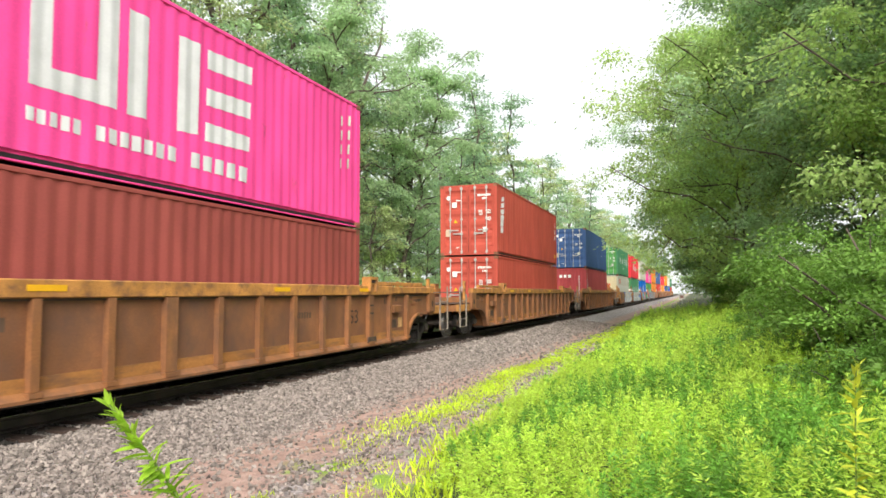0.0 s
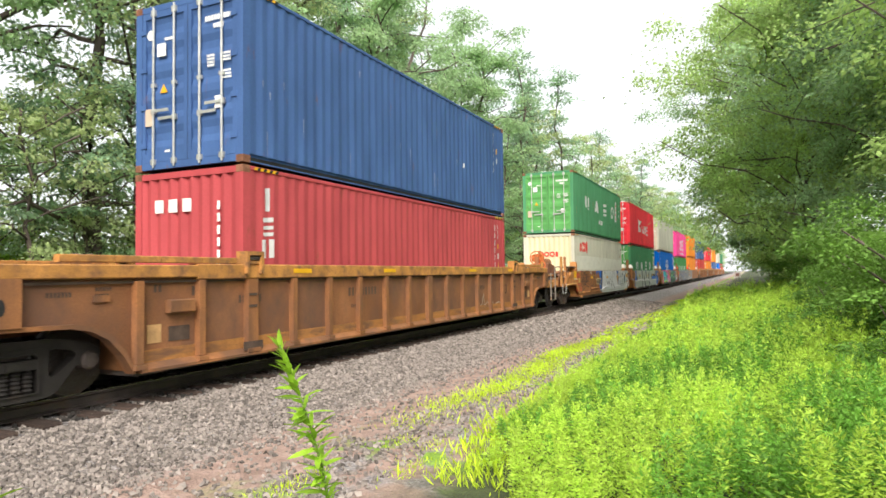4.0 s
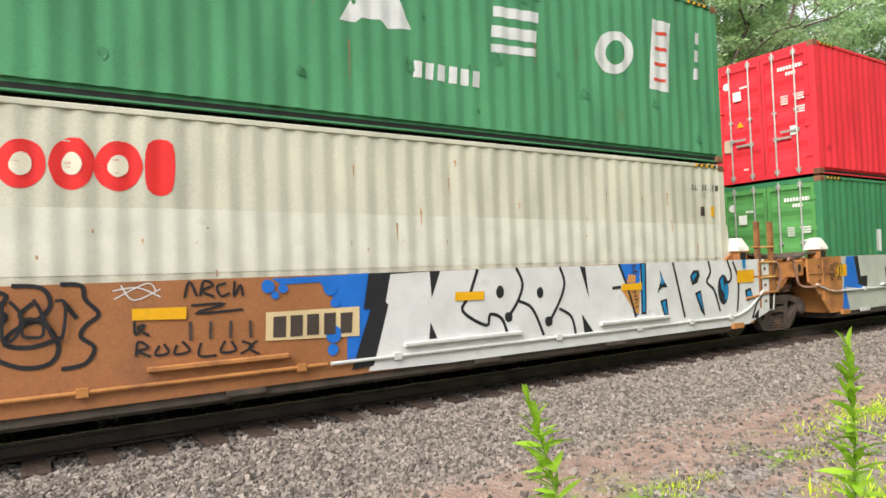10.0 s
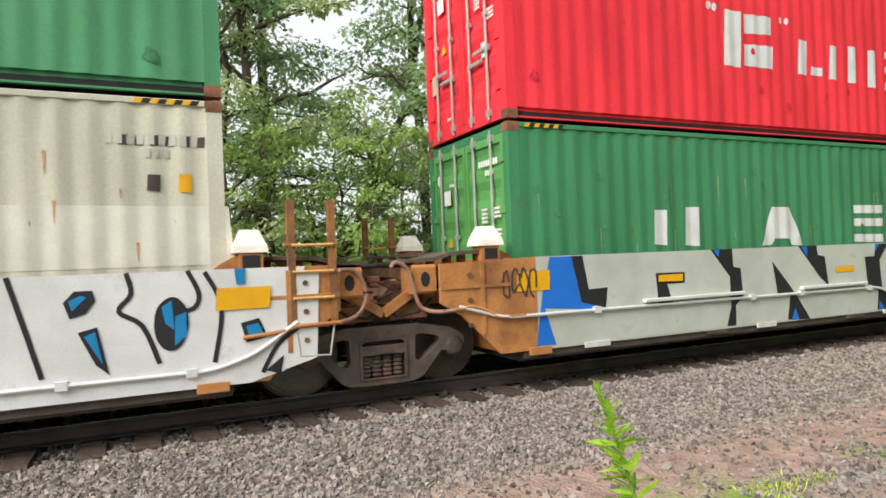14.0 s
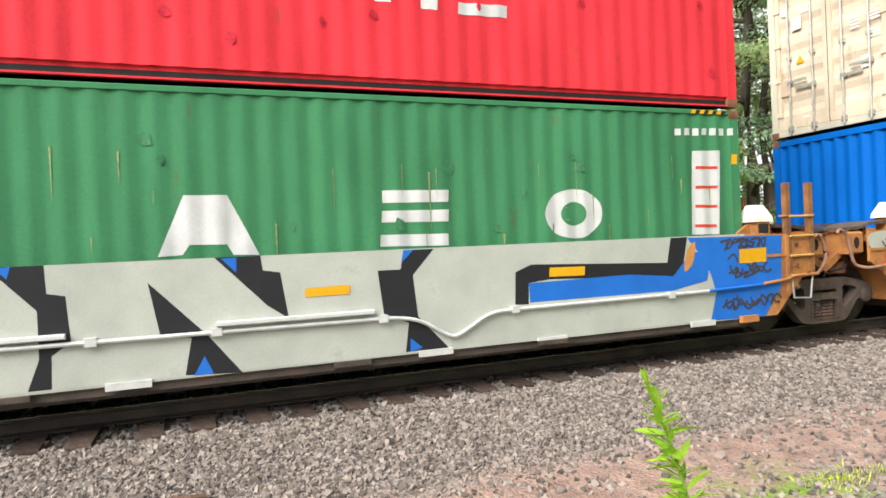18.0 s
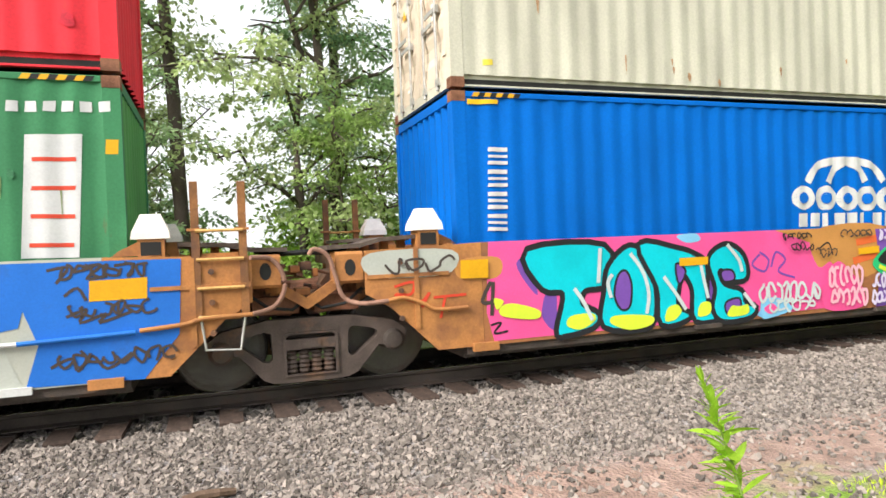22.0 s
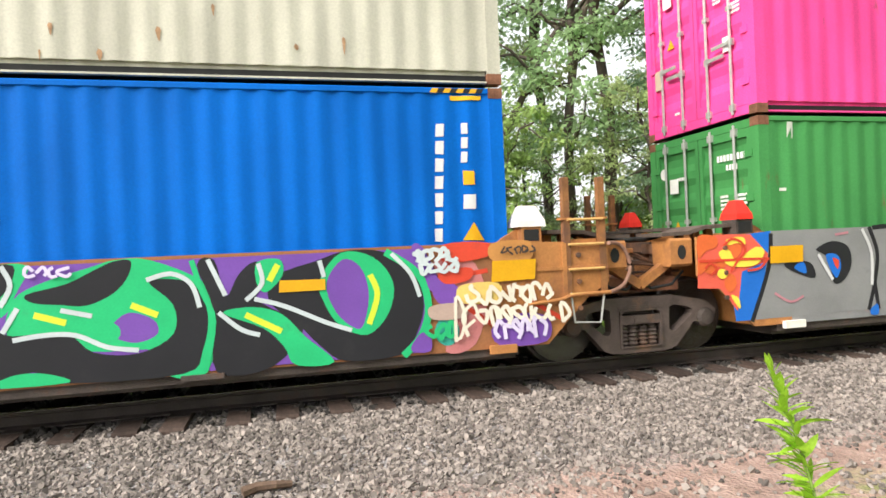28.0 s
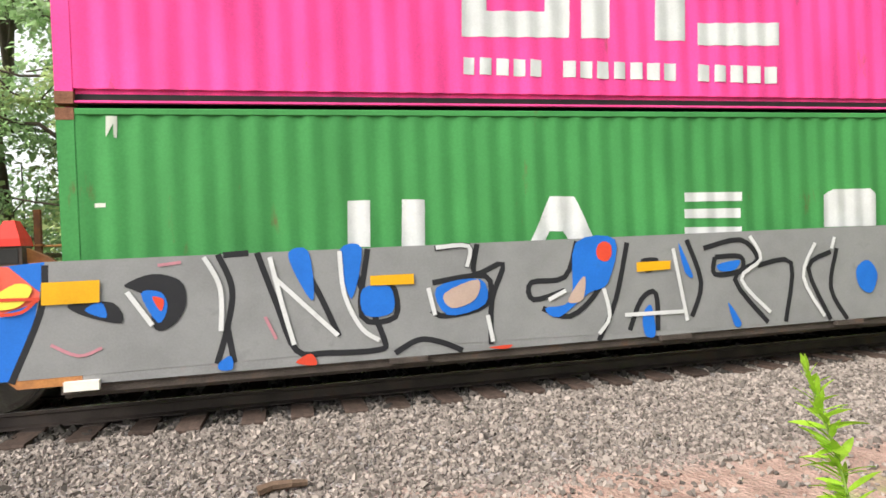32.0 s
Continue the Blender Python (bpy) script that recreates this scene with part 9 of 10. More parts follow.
for who, col, x0, x1, z0, z1, n, w, sd in (
        (unit_f, "paleline", -1.96, -0.9, 0.52, 0.82, 8, 0.04, 1), (unit_f, "paleline", -1.8, -1.0, 0.40, 0.56, 6, 0.03, 2), (unit_f, "rose", -0.74, -0.1, 0.66, 1.0, 6, 0.045, 3),
        (unit_f, "rose", -0.7, 0.0, 0.40, 0.66, 6, 0.045, 4), (unit_f, "lilac", 0.08, 0.36, 0.62, 0.84, 3, 0.04, 5), (unit_f, "lilac", 0.08, 0.36, 0.38, 0.6, 3, 0.04, 6),
        (unit_f, "lilac", 0.22, 0.6, 1.3, 1.46, 4, 0.035, 7), (unit_f, "lilac", 1.3, 1.7, 1.34, 1.46, 4, 0.03, 20), (unit_f, "black", -1.55, -1.05, 1.36, 1.46, 6, 0.02, 21),
        (unit_f, "black", -1.4, -1.0, 1.2, 1.33, 5, 0.02, 22), (unit_f, "dark", -0.98, -0.58, 1.1, 1.24, 4, 0.02, 23), (unit_f, "dark", -0.5, 0.1, 1.36, 1.47, 5, 0.022, 24),
        (unit_f, "paleline", 4.95, 5.4, 1.3, 1.48, 5, 0.045, 10), (unit_f, "paleline", 5.0, 5.42, 1.18, 1.34, 4, 0.04, 11), (unit_f, "green", 5.04, 5.36, 0.5, 0.68, 3, 0.045, 8),
        (unit_f, "cream", 5.5, 6.5, 0.82, 1.06, 8, 0.045, 9), (unit_f, "cream", 5.6, 6.68, 0.6, 0.82, 8, 0.045, 25), (unit_f, "lilac", 5.8, 6.4, 0.42, 0.66, 6, 0.045, 26),
        (unit_f, "cream", 5.3, 5.6, 0.45, 0.95, 2, 0.035, 27), (unit_f, "dark", 5.9, 6.3, 1.36, 1.46, 5, 0.02, 28), (unit_f, "dark", -7.0, -6.2, 1.2, 1.38, 4, 0.028, 12),
        (unit_e, "dark", 5.55, 6.3, 1.3, 1.46, 6, 0.025, 13), (unit_e, "dark", 5.6, 6.35, 0.95, 1.1, 6, 0.025, 14), (unit_e, "dark", 5.5, 6.5, 0.5, 0.66, 8, 0.025, 15),
        (unit_e, "dark", -6.4, -5.9, 0.95, 1.42, 4, 0.025, 16), (unit_d, "red", -6.9, -5.9, 0.55, 0.8, 6, 0.03, 17), (unit_d, "red", -6.8, -6.1, 1.1, 1.42, 4, 0.03, 18),
        (unit_d, "black", -5.3, -4.4, 0.95, 1.4, 5, 0.03, 19)):
    tag(who, col, x0, x1, z0, z1, n, w, sd)
for ob, x, z in list(MOVING):
    if ob.name.startswith("well_car") and 40 < x < 60:
        pts = [(3.1, 0.45), (3.35, 0.62), (3.5, 0.48), (3.7, 0.85), (3.75, 0.5), (3.95, 0.6), (4.2, 0.52), (4.35, 0.78), (4.5, 0.5), (4.9, 0.56), (5.3, 0.5)]
        line = smooth_loop(pts, 4, False)
        part("chalk_scrawl", flat(ribbon(line, 0.018), -1.403), material("white_chalk", (0.5, 0.45, 0.38), 0.9), ob, "white chalk scrawl")

# ---- trees, bushes and weeds ----
bark = material("grey_brown_bark", (0.12, 0.095, 0.08), 0.95, 0, 0.35, 3, 0.8, 30, stretch=(1, 1, 0.25))
leaf_a = material("broad_leaves", (0.40, 0.56, 0.29), 0.5, 0, 0.22, 0.35, 0, 3, island=True, spread=0.25, translucent=0.64)
leaf_b = material("pale_leaves", (0.48, 0.57, 0.27), 0.5, 0, 0.22, 0.35, 0, 3, island=True, spread=0.25, translucent=0.6)
leaf_c = material("dark_needle_sprays", (0.33, 0.49, 0.29), 0.55, 0, 0.22, 0.35, 0, 3, island=True, spread=0.28, translucent=0.5)
leaf_d = material("bush_leaves", (0.34, 0.54, 0.085), 0.5, 0, 0.25, 0.7, 0, 3, island=True, spread=0.3, translucent=0.45)
weed_mat = material("bright_weed_leaves", (0.52, 0.72, 0.10), 0.55, 0, 0.22, 0.5, 0, 3, island=True, spread=0.28, translucent=0.5)
grass_mat = material("sunlit_grass_blades", (0.52, 0.68, 0.045), 0.6, 0, 0.25, 0.6, 0, 3, island=True, spread=0.35, translucent=0.4)
stem_mat = material("green_stem", (0.16, 0.24, 0.05), 0.6, 0, 0.15, 8, 0)


def leaves_mesh(name, centre, direction, length, width, rng, mat, fold=0.25, flat=0.0):
    """Many pointed leaves as folded diamonds: centre, direction (n x 3), length and width (n)."""
    n = len(centre)
    d = direction / np.linalg.norm(direction, axis=1)[:, None]
    r = rng.normal(size=(n, 3)) * (1 - flat) + np.array([0, 0, 1.6 * flat])
    side = np.cross(d, r)
    side /= np.linalg.norm(side, axis=1)[:, None] + 1e-9
    up = np.cross(side, d)
    L, w = length[:, None], width[:, None]
    v = np.stack([centre, centre + d * L * 0.45 + side * w * 0.5 + up * w * fold, centre + d * L, centre + d * L * 0.45 - side * w * 0.5 + up * w * fold], 1)
    f = np.arange(4 * n).reshape(n, 4)
    me = bpy.data.meshes.new(name)
    me.vertices.add(4 * n)
    me.vertices.foreach_set("co", v.reshape(-1).astype(np.float32))
    me.loops.add(4 * n)
    me.loops.foreach_set("vertex_index", f.reshape(-1).astype(np.int32))
    me.polygons.add(n)
    me.polygons.foreach_set("loop_start", np.arange(0, 4 * n, 4, dtype=np.int32))
    me.update(calc_edges=True)
    me.materials.append(mat)
    return me


def bend(a, b, lift, rng, n=4, jitter=0.05):
    """Points of a curved limb from a to b."""
    a, b = np.array(a, float), np.array(b, float)
    out = []
    for i in range(n + 1):
        t = i / n
        p = a + (b - a) * t
        p[2] += lift * math.sin(math.pi * t)
        if 0 < i:
            p += rng.normal(size=3) * jitter * np.linalg.norm(b - a) * t
        out.append(p)
    return out


def limb(s, pts, r0, r1, n=6):
    """A tapered tube through the points, its rings joined."""
    pts = [Vector(p) for p in pts]
    k, m = len(s.v), len(pts)
    for i, p in enumerate(pts):
        q = (pts[min(i + 1, m - 1)] - pts[max(i - 1, 0)]).to_track_quat("Z", "Y").to_matrix()
        r = r0 + (r1 - r0) * i / (m - 1)
        s.v += [tuple(p + q @ Vector((r * math.cos(2 * math.pi * j / n), r * math.sin(2 * math.pi * j / n), 0))) for j in range(n)]
    for i in range(m - 1):
        s.f += [(k + i * n + j, k + i * n + (j + 1) % n, k + (i + 1) * n + (j + 1) % n, k + (i + 1) * n + j) for j in range(n)]
    s.f += [tuple(k + j for j in reversed(range(n))), tuple(k + (m - 1) * n + j for j in range(n))]


def clump_leaves(centres, radii, per, leaf_len, rng, flat=0.42, droop=0.35):
    """Leaves in flattened pads round the ends of twigs: centre, direction and length of each."""
    n = len(centres) * per
    pick = np.repeat(np.arange(len(centres)), per)
    off = rng.normal(size=(n, 3))
    off /= np.linalg.norm(off, axis=1)[:, None]
    off *= (rng.uniform(0.08, 1, n) ** 0.5 * rng.lognormal(0, 0.16, n))[:, None]
    off[:, 2] = np.abs(off[:, 2]) * np.where(rng.uniform(size=n) < 0.72, 1, -0.6) - 0.55 * (off[:, 0] ** 2 + off[:, 1] ** 2)
    off *= np.array([1, 1, flat])
    c = centres[pick] + off * radii[pick][:, None]
    d = off * np.array([1, 1, 0.4]) + rng.normal(size=(n, 3)) * 0.4 + np.array([0, 0, -droop])
    return c, d, leaf_len * rng.lognormal(0, 0.22, n)


def tree_meshes(seed, height, bare, radius, leaf_mat, clumps, per, leaf_len, limbs=14, lean=0.04, layered=False, tilt=None, pad=0.75, fork=False, girth=0.0112):
    rng = np.random.default_rng(seed)
    trunk, boughs = Shape(), Shape()
    top = np.array([rng.normal() * lean * height, rng.normal() * lean * height, height * 0.96])
    if tilt:
        top[:2] = tilt
    spine = bend((0, 0, -0.3), top, 0, rng, 9, 0.018)
    base_r = height * girth
    limb(trunk, spine, base_r, 0.04, 9)
    if fork:
        k = 4
        limb(trunk, bend(spine[k], spine[k] + np.array([height * 0.11 * rng.choice((-1, 1)), rng.normal() * 0.8, height * 0.42]), 0.2, rng, 5, 0.03), base_r * 0.62, 0.035, 7)
    spine = np.array(spine)
    hs = spine[:, 2]
    each = max(2, round(clumps / limbs))
    tips = []
    for i in range(limbs):
        t = bare + (0.97 - bare) * (i + rng.uniform(0, 0.8)) / limbs
        h = t * height
        p = np.array([np.interp(h, hs, spine[:, k]) for k in range(3)])
        ang = i * 2.4 + rng.uniform(-0.5, 0.5)
        u = (t - bare) / (1 - bare)
        reach = radius * (math.sin(math.pi * (0.16 + 0.80 * u)) ** 0.7 if not layered else (1.05 - 0.85 * u)) * rng.uniform(0.6, 1.2)
        rise = reach * (rng.uniform(-0.14, 0.1) if layered else rng.uniform(0.1, 0.8))
        q = p + np.array([math.cos(ang) * reach, math.sin(ang) * reach, rise])
        pts = bend(p, q, 0.08 * reach, rng, 4, 0.06)
        limb(boughs, pts, base_r * (0.5 - 0.33 * u), 0.022, 5)
        for k in range(each):
            f = 0.28 + 0.72 * (k + rng.uniform(0.1, 1.0)) / each
            c = pts[0] + (pts[-1] - pts[0]) * f + np.array([0, 0, 0.08 * reach * math.sin(math.pi * f)])
            e = c + rng.normal(size=3) * np.array([0.3, 0.3, 0.1 if layered else 0.22]) * (0.5 + reach * 0.5)
            if k % 2 == 0:
                limb(boughs, [c, (c + e) / 2 + rng.normal(size=3) * 0.06, e], 0.022, 0.008, 4)
            tips.append(e)
    for k in range(4):
        tips.append(top + rng.normal(size=3) * np.array([0.5, 0.5, 0.5]))
    tips = np.array(tips)
    radii = pad * rng.lognormal(0, 0.28, len(tips))
    c, d, ln = clump_leaves(tips, radii, per, leaf_len, rng, 0.3 if layered else 0.5)
    crown = leaves_mesh("crown", c, d, ln, ln * (0.6 if not layered else 0.42), rng, leaf_mat, 0.2, 0.6)
    tm, bm = trunk.mesh("trunk"), boughs.mesh("branchwork")
    for me in (tm, bm):
        me.materials.append(bark)
        me.polygons.foreach_set("use_smooth", [True] * len(me.polygons))
    return tm, bm, crown


def tree(meshes, label, x, y, turn, size, group, name="tree"):
    t = thing(name, label, "tree", group, at=pose(x, y, float(ground_z(x, y)), 0, 0, turn))
    t.scale = (size, size, size)
    for nm, me in zip(("trunk", "branchwork", "crown"), meshes):
        tagged(part(nm, me, None, t), kind="" if nm == "trunk" else "stuff")
    return t


def bush_meshes(seed, r, h, clumps, per, leaf_len, mat, pad=0.32):
    rng = np.random.default_rng(seed)
    s = Shape()
    tips = []
    for i in range(14):
        a, q = i * 2.4 + rng.uniform(-0.4, 0.4), r * rng.uniform(0.15, 1.0)
        e = np.array([math.cos(a) * q, math.sin(a) * q, h * rng.uniform(0.55, 1.0) * (1.1 - 0.5 * q / r)])
        pts = bend((e[0] * 0.15, e[1] * 0.15, 0), e, 0.1, rng, 3, 0.06)
        limb(s, pts, 0.028, 0.008, 4)
        for k in range(max(2, clumps // 14)):
            f = 0.25 + 0.75 * rng.uniform() ** 0.7
            tips.append(pts[0] + (pts[-1] - pts[0]) * f + rng.normal(size=3) * np.array([0.16, 0.16, 0.1]) * r)
    tips = np.array(tips)
    tips[:, 2] = np.maximum(tips[:, 2], 0.12)
    c, d, ln = clump_leaves(tips, pad * rng.lognormal(0, 0.25, len(tips)), per, leaf_len, rng, 0.6, 0.2)
    c[:, 2] = np.maximum(c[:, 2], 0.03)
    crown = leaves_mesh("foliage", c, d, ln, ln * 0.52, rng, mat, 0.2, 0.4)
    me = s.mesh("stems")
    me.materials.append(bark)
    return me, crown


leaf_g = material("fresh_leaves", (0.46, 0.62, 0.21), 0.5, 0, 0.25, 0.35, 0, 3, island=True, spread=0.28, translucent=0.6)
TREES = [
    tree_meshes(11, 16, 0.26, 3.2, leaf_a, 56, 130, 0.17, 15, fork=True),
    tree_meshes(12, 18, 0.32, 3.0, leaf_b, 44, 115, 0.165, 13, 0.05),
    tree_meshes(13, 15, 0.20, 3.6, leaf_a, 84, 130, 0.165, 17, 0.06),
    tree_meshes(14, 20, 0.16, 3.2, leaf_c, 110, 110, 0.17, 30, 0.012, layered=True, pad=0.8),
    tree_meshes(15, 14, 0.42, 2.8, leaf_b, 34, 110, 0.16, 9, tilt=(7.0, 0.4), pad=0.65, girth=0.0095),
    tree_meshes(16, 13, 0.14, 3.2, leaf_b, 84, 130, 0.15, 17, 0.03),
    tree_meshes(17, 19, 0.36, 3.4, leaf_a, 42, 125, 0.17, 12, 0.02, fork=True),
]
FAR_TREES = [
    tree_meshes(61, 16, 0.16, 3.6, leaf_a, 80, 46, 0.28, 16, pad=0.85),
    tree_meshes(62, 18, 0.20, 3.3, leaf_b, 72, 46, 0.28, 15, pad=0.85),
    tree_meshes(63, 20, 0.12, 3.2, leaf_c, 100, 44, 0.28, 26, 0.012, layered=True, pad=0.9),
]
BIG_TREES = [
    tree_meshes(31, 17, 0.06, 6.4, leaf_a, 440, 215, 0.15, 36, 0.03, pad=0.95, girth=0.007),
    tree_meshes(32, 15, 0.05, 6.0, leaf_g, 410, 215, 0.15, 34, 0.04, pad=0.95, girth=0.007),
]
FAR_BIG_TREE = tree_meshes(33, 16, 0.05, 6.2, leaf_a, 330, 44, 0.32, 32, 0.03, pad=1.1, girth=0.009)
SAPLINGS = [
    tree_meshes(51, 6.5, 0.12, 2.0, leaf_b, 44, 100, 0.12, 13, 0.06, pad=0.5),
    tree_meshes(52, 5.2, 0.10, 1.8, leaf_g, 40, 100, 0.12, 12, 0.08, pad=0.5),
    tree_meshes(53, 7.5, 0.16, 2.1, leaf_a, 46, 100, 0.125, 14, 0.05, pad=0.52),
]
leaf_e = material("dark_shrub_leaves", (0.17, 0.33, 0.06), 0.55, 0, 0.25, 0.7, 0, 3, island=True, spread=0.35, translucent=0.4)
leaf_f = material("shrub_leaves", (0.17, 0.315, 0.055), 0.5, 0, 0.25, 0.9, 0, 3, island=True, spread=0.3, translucent=0.4)
BUSHES = [bush_meshes(41, 1.5, 2.0, 56, 75, 0.095, leaf_d), bush_meshes(42, 1.7, 2.8, 70, 75, 0.1, leaf_a, 0.36), bush_meshes(43, 1.2, 1.3, 42, 75, 0.09, leaf_d, 0.28),
          bush_meshes(44, 1.5, 1.9, 112, 110, 0.062, leaf_e, 0.27), bush_meshes(45, 1.5, 2.1, 150, 190, 0.044, leaf_f, 0.25)]


def woods_beyond():
    """The belt of trees on the far side of the line."""
    rng = random.Random(21)
    words = ("tall slender broadleaf tree with grey trunk behind the train", "tall thin pale green tree with open crown beyond the train",
             "leafy mid-green tree with spreading limbs beyond the track", "dark layered evergreen tree behind the train",
             "leaning thin tree with sparse pale leaves beyond the track", "smaller bushy green tree at the wood's edge",
             "tall tree with bare lower trunk and high crown")
    def plant(k, x, y, q=None, turn=None):
        tree(TREES[k], words[k], x, y, rng.uniform(0, 360) if turn is None else turn, q or rng.uniform(0.85, 1.05), "trees beyond the line")

    for k, x, y, turn in ((2, -11.2, 8.6, None), (0, -12.8, 9.4, None), (5, -9.3, 8.2, None), (6, -6.8, 8.0, None), (0, -2.9, 9.0, None), (5, -4.15, 8.0, None), (4, -2.6, 7.9, 0),
                          (0, 1.6, 8.0, None), (6, 3.1, 8.0, None), (3, 6.1, 8.0, None), (5, 7.4, 8.2, None), (1, 11.6, 7.4, None), (3, 9.4, 9.4, None), (3, 10.6, 7.2, None), (3, 16.2, 7.6, None), (6, 13.4, 7.3, None), (0, 19.0, 8.4, None), (6, 21.6, 7.6, None), (3, 24.4, 8.6, None), (2, 27.5, 7.8, None), (6, 31.0, 8.2, None)):
        plant(k, x, y, 1.0, turn)
    x = -32.0
    while x < 125:
        near = -14 < x < 13
        for y, chance in ((7.4, 0.0 if near else 0.75), (11.5, 0.08 if near else 0.5), (16, 0.0 if near else 0.42)):
            if rng.random() < chance:
                px, py = x + rng.uniform(-1.4, 1.4), y + rng.uniform(-1.1, 1.4)
                if -14 < x < 34:
                    plant(rng.choice((0, 1, 2, 3, 5, 6, 2)), px, py)
                else:
                    k = rng.randrange(3)
                    tree(FAR_TREES[k], words[(0, 1, 3)[k]], px, py, rng.uniform(0, 360), rng.uniform(0.85, 1.05), "trees beyond the line")
        x += 3.0 if x < 50 else 4.4
    x = -28.0
    while x < 60:
        k = rng.randrange(3)
        tree(SAPLINGS[k], "young pale green sapling leafing out under the taller trees", x + rng.uniform(-0.8, 0.8), 6.2 + rng.uniform(-0.5, 2.6), rng.uniform(0, 360),
             rng.uniform(0.75, 1.15), "saplings beyond the line", "sapling")
        x += rng.uniform(2.2, 4.2)
    for x, y, k, q in ((-2.2, 7.0, 1, 0.8), (-0.9, 7.4, 1, 0.95), (0.6, 8.8, 2, 0.7), (1.9, 7.0, 0, 0.65), (3.8, 9.2, 2, 0.8), (5.2, 7.4, 0, 0.6),
                       (-0.6, 10.8, 2, 0.9), (2.6, 11.0, 0, 1.0), (5.8, 10.6, 2, 1.0), (-10.2, 9.6, 2, 0.85), (-8.0, 9.8, 0, 0.9)):
        tree(SAPLINGS[k], "young leafy sapling filling the gap between the trunks", x, y, rng.uniform(0, 360), q, "saplings beyond the line", "sapling")
    x = -28.0
    while x < 90:
        for y in (5.2, 9.5):
            if y > 6 and x > 45:
                continue
            k = rng.randrange(3)
            b = thing("bush", "leafy green bush at the edge of the woods", "bush", "bushes beyond the line",
                      at=pose(x + rng.uniform(-0.5, 0.5), y + rng.uniform(-0.5, 2.0), -0.58, 0, 0, rng.uniform(0, 360)))
            q = rng.uniform(0.8, 1.25) * (1.0 if y < 6 else 1.45)
            b.scale = (q, q, q)
            tagged(part("stemwork", BUSHES[k][0], bark, b), kind="stuff")
            tagged(part("foliage", BUSHES[k][1], None, b), kind="stuff")
        x += rng.uniform(0.9, 1.7)
    far = thing("distant_woods", "hazy far woods along the railway line", "woods", kind="stuff")
    for i in range(46):
        xx = 128 + i * 6.5
        for y in (7.5, 13):
            k = rng.randrange(3)
            for nm, me in zip(("trunk", "crown"), (FAR_TREES[k][0], FAR_TREES[k][2])):
                part(nm, me, None, far, at=pose(xx + rng.uniform(-2, 2), y + rng.uniform(-1.5, 2), 0, 0, 0, rng.uniform(0, 360)))


def woods_near():
    """The trees and thicket on the camera's side of the line."""
    rng = random.Random(33)
    spots = ((19.5, -14.0, 0, 0.95), (27, -10.7, 1, 1.0), (35, -10.9, 0, 0.95), (24, -17.5, 0, 1.1), (13.5, -16.5, 1, 1.0), (44, -11.1, 1, 0.95), (53, -11.5, 0, 0.95),
             (60, -11.8, 1, 0.9), (71, -13, 0, 0.9), (84, -13.2, 1, 0.9), (98, -13.2, 0, 0.9), (114, -12, 1, 0.9), (132, -12, 0, 0.9), (9, -21, 0, 1.1))
    for x, y, k, q in spots:
        tree(BIG_TREES[k] if x < 50 else FAR_BIG_TREE, "large dense leafy tree overhanging the trackside meadow", x, y, rng.uniform(0, 360), q, "trees beside the meadow")
    for i in range(46):
        x = 6 + i * 1.0 + rng.uniform(-0.5, 0.5)
        k = rng.choice((3, 4, 4))
        y = -11.2 - rng.uniform(0, 2.6) + min(x, 30) * 0.02
        b = thing("bush", "dense green thicket bush beside the weedy meadow", "bush", "thicket beside the meadow", at=pose(x, y, float(ground_z(x, y)), 0, 0, rng.uniform(0, 360)))
        q = rng.uniform(0.8, 1.35)
        b.scale = (q, q, q)
        tagged(part("stemwork", BUSHES[k][0], bark, b), kind="stuff")
        tagged(part("foliage", BUSHES[k][1], None, b), kind="stuff")


def meadow_bushes():
    rng = random.Random(8)
    for x, y, q, k in ((17, -11.2, 0.7, 4), (13.4, -11.0, 0.75, 4), (10.2, -10.8, 0.8, 4), (7.6, -10.7, 0.9, 4), (5.4, -10.9, 1.0, 4), (3.4, -11.0, 1.15, 4), (1.6, -11.3, 1.1, 4),
                       (12, -10.0, 0.55, 3), (8.6, -9.9, 0.55, 3), (6.0, -10.0, 0.6, 3), (4.0, -10.0, 0.55, 3), (2.2, -10.2, 0.55, 3), (1.7, -8.95, 0.3, 3), (0.9, -9.2, 0.28, 3)):
        b = thing("bush", "low dark green shrub among the bright weeds" if k == 3 else "leafy bright green shrub at the back of the meadow", "bush", "shrubs in the meadow",
                  at=pose(x, y, float(ground_z(x, y)), 0, 0, rng.uniform(0, 360)))
        b.scale = (q * 1.2, q * 1.2, q)
        tagged(part("stemwork", BUSHES[k][0], bark, b), kind="stuff")
        tagged(part("foliage", BUSHES[k][1], None, b), kind="stuff")


def meadow_edge(x):
    return np.interp(x, [-2.5, -1.1, 0.3, 3, 8, 14, 20, 28, 60], [-7.4, -6.15, -5.95, -5.85, -5.9, -6.0, -5.8, -5.3, -4.6]) + 0.12 * np.sin(x * 2.1) * np.sin(x * 0.7 + 1)


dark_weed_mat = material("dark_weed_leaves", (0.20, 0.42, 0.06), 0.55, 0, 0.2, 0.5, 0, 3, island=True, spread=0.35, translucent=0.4)


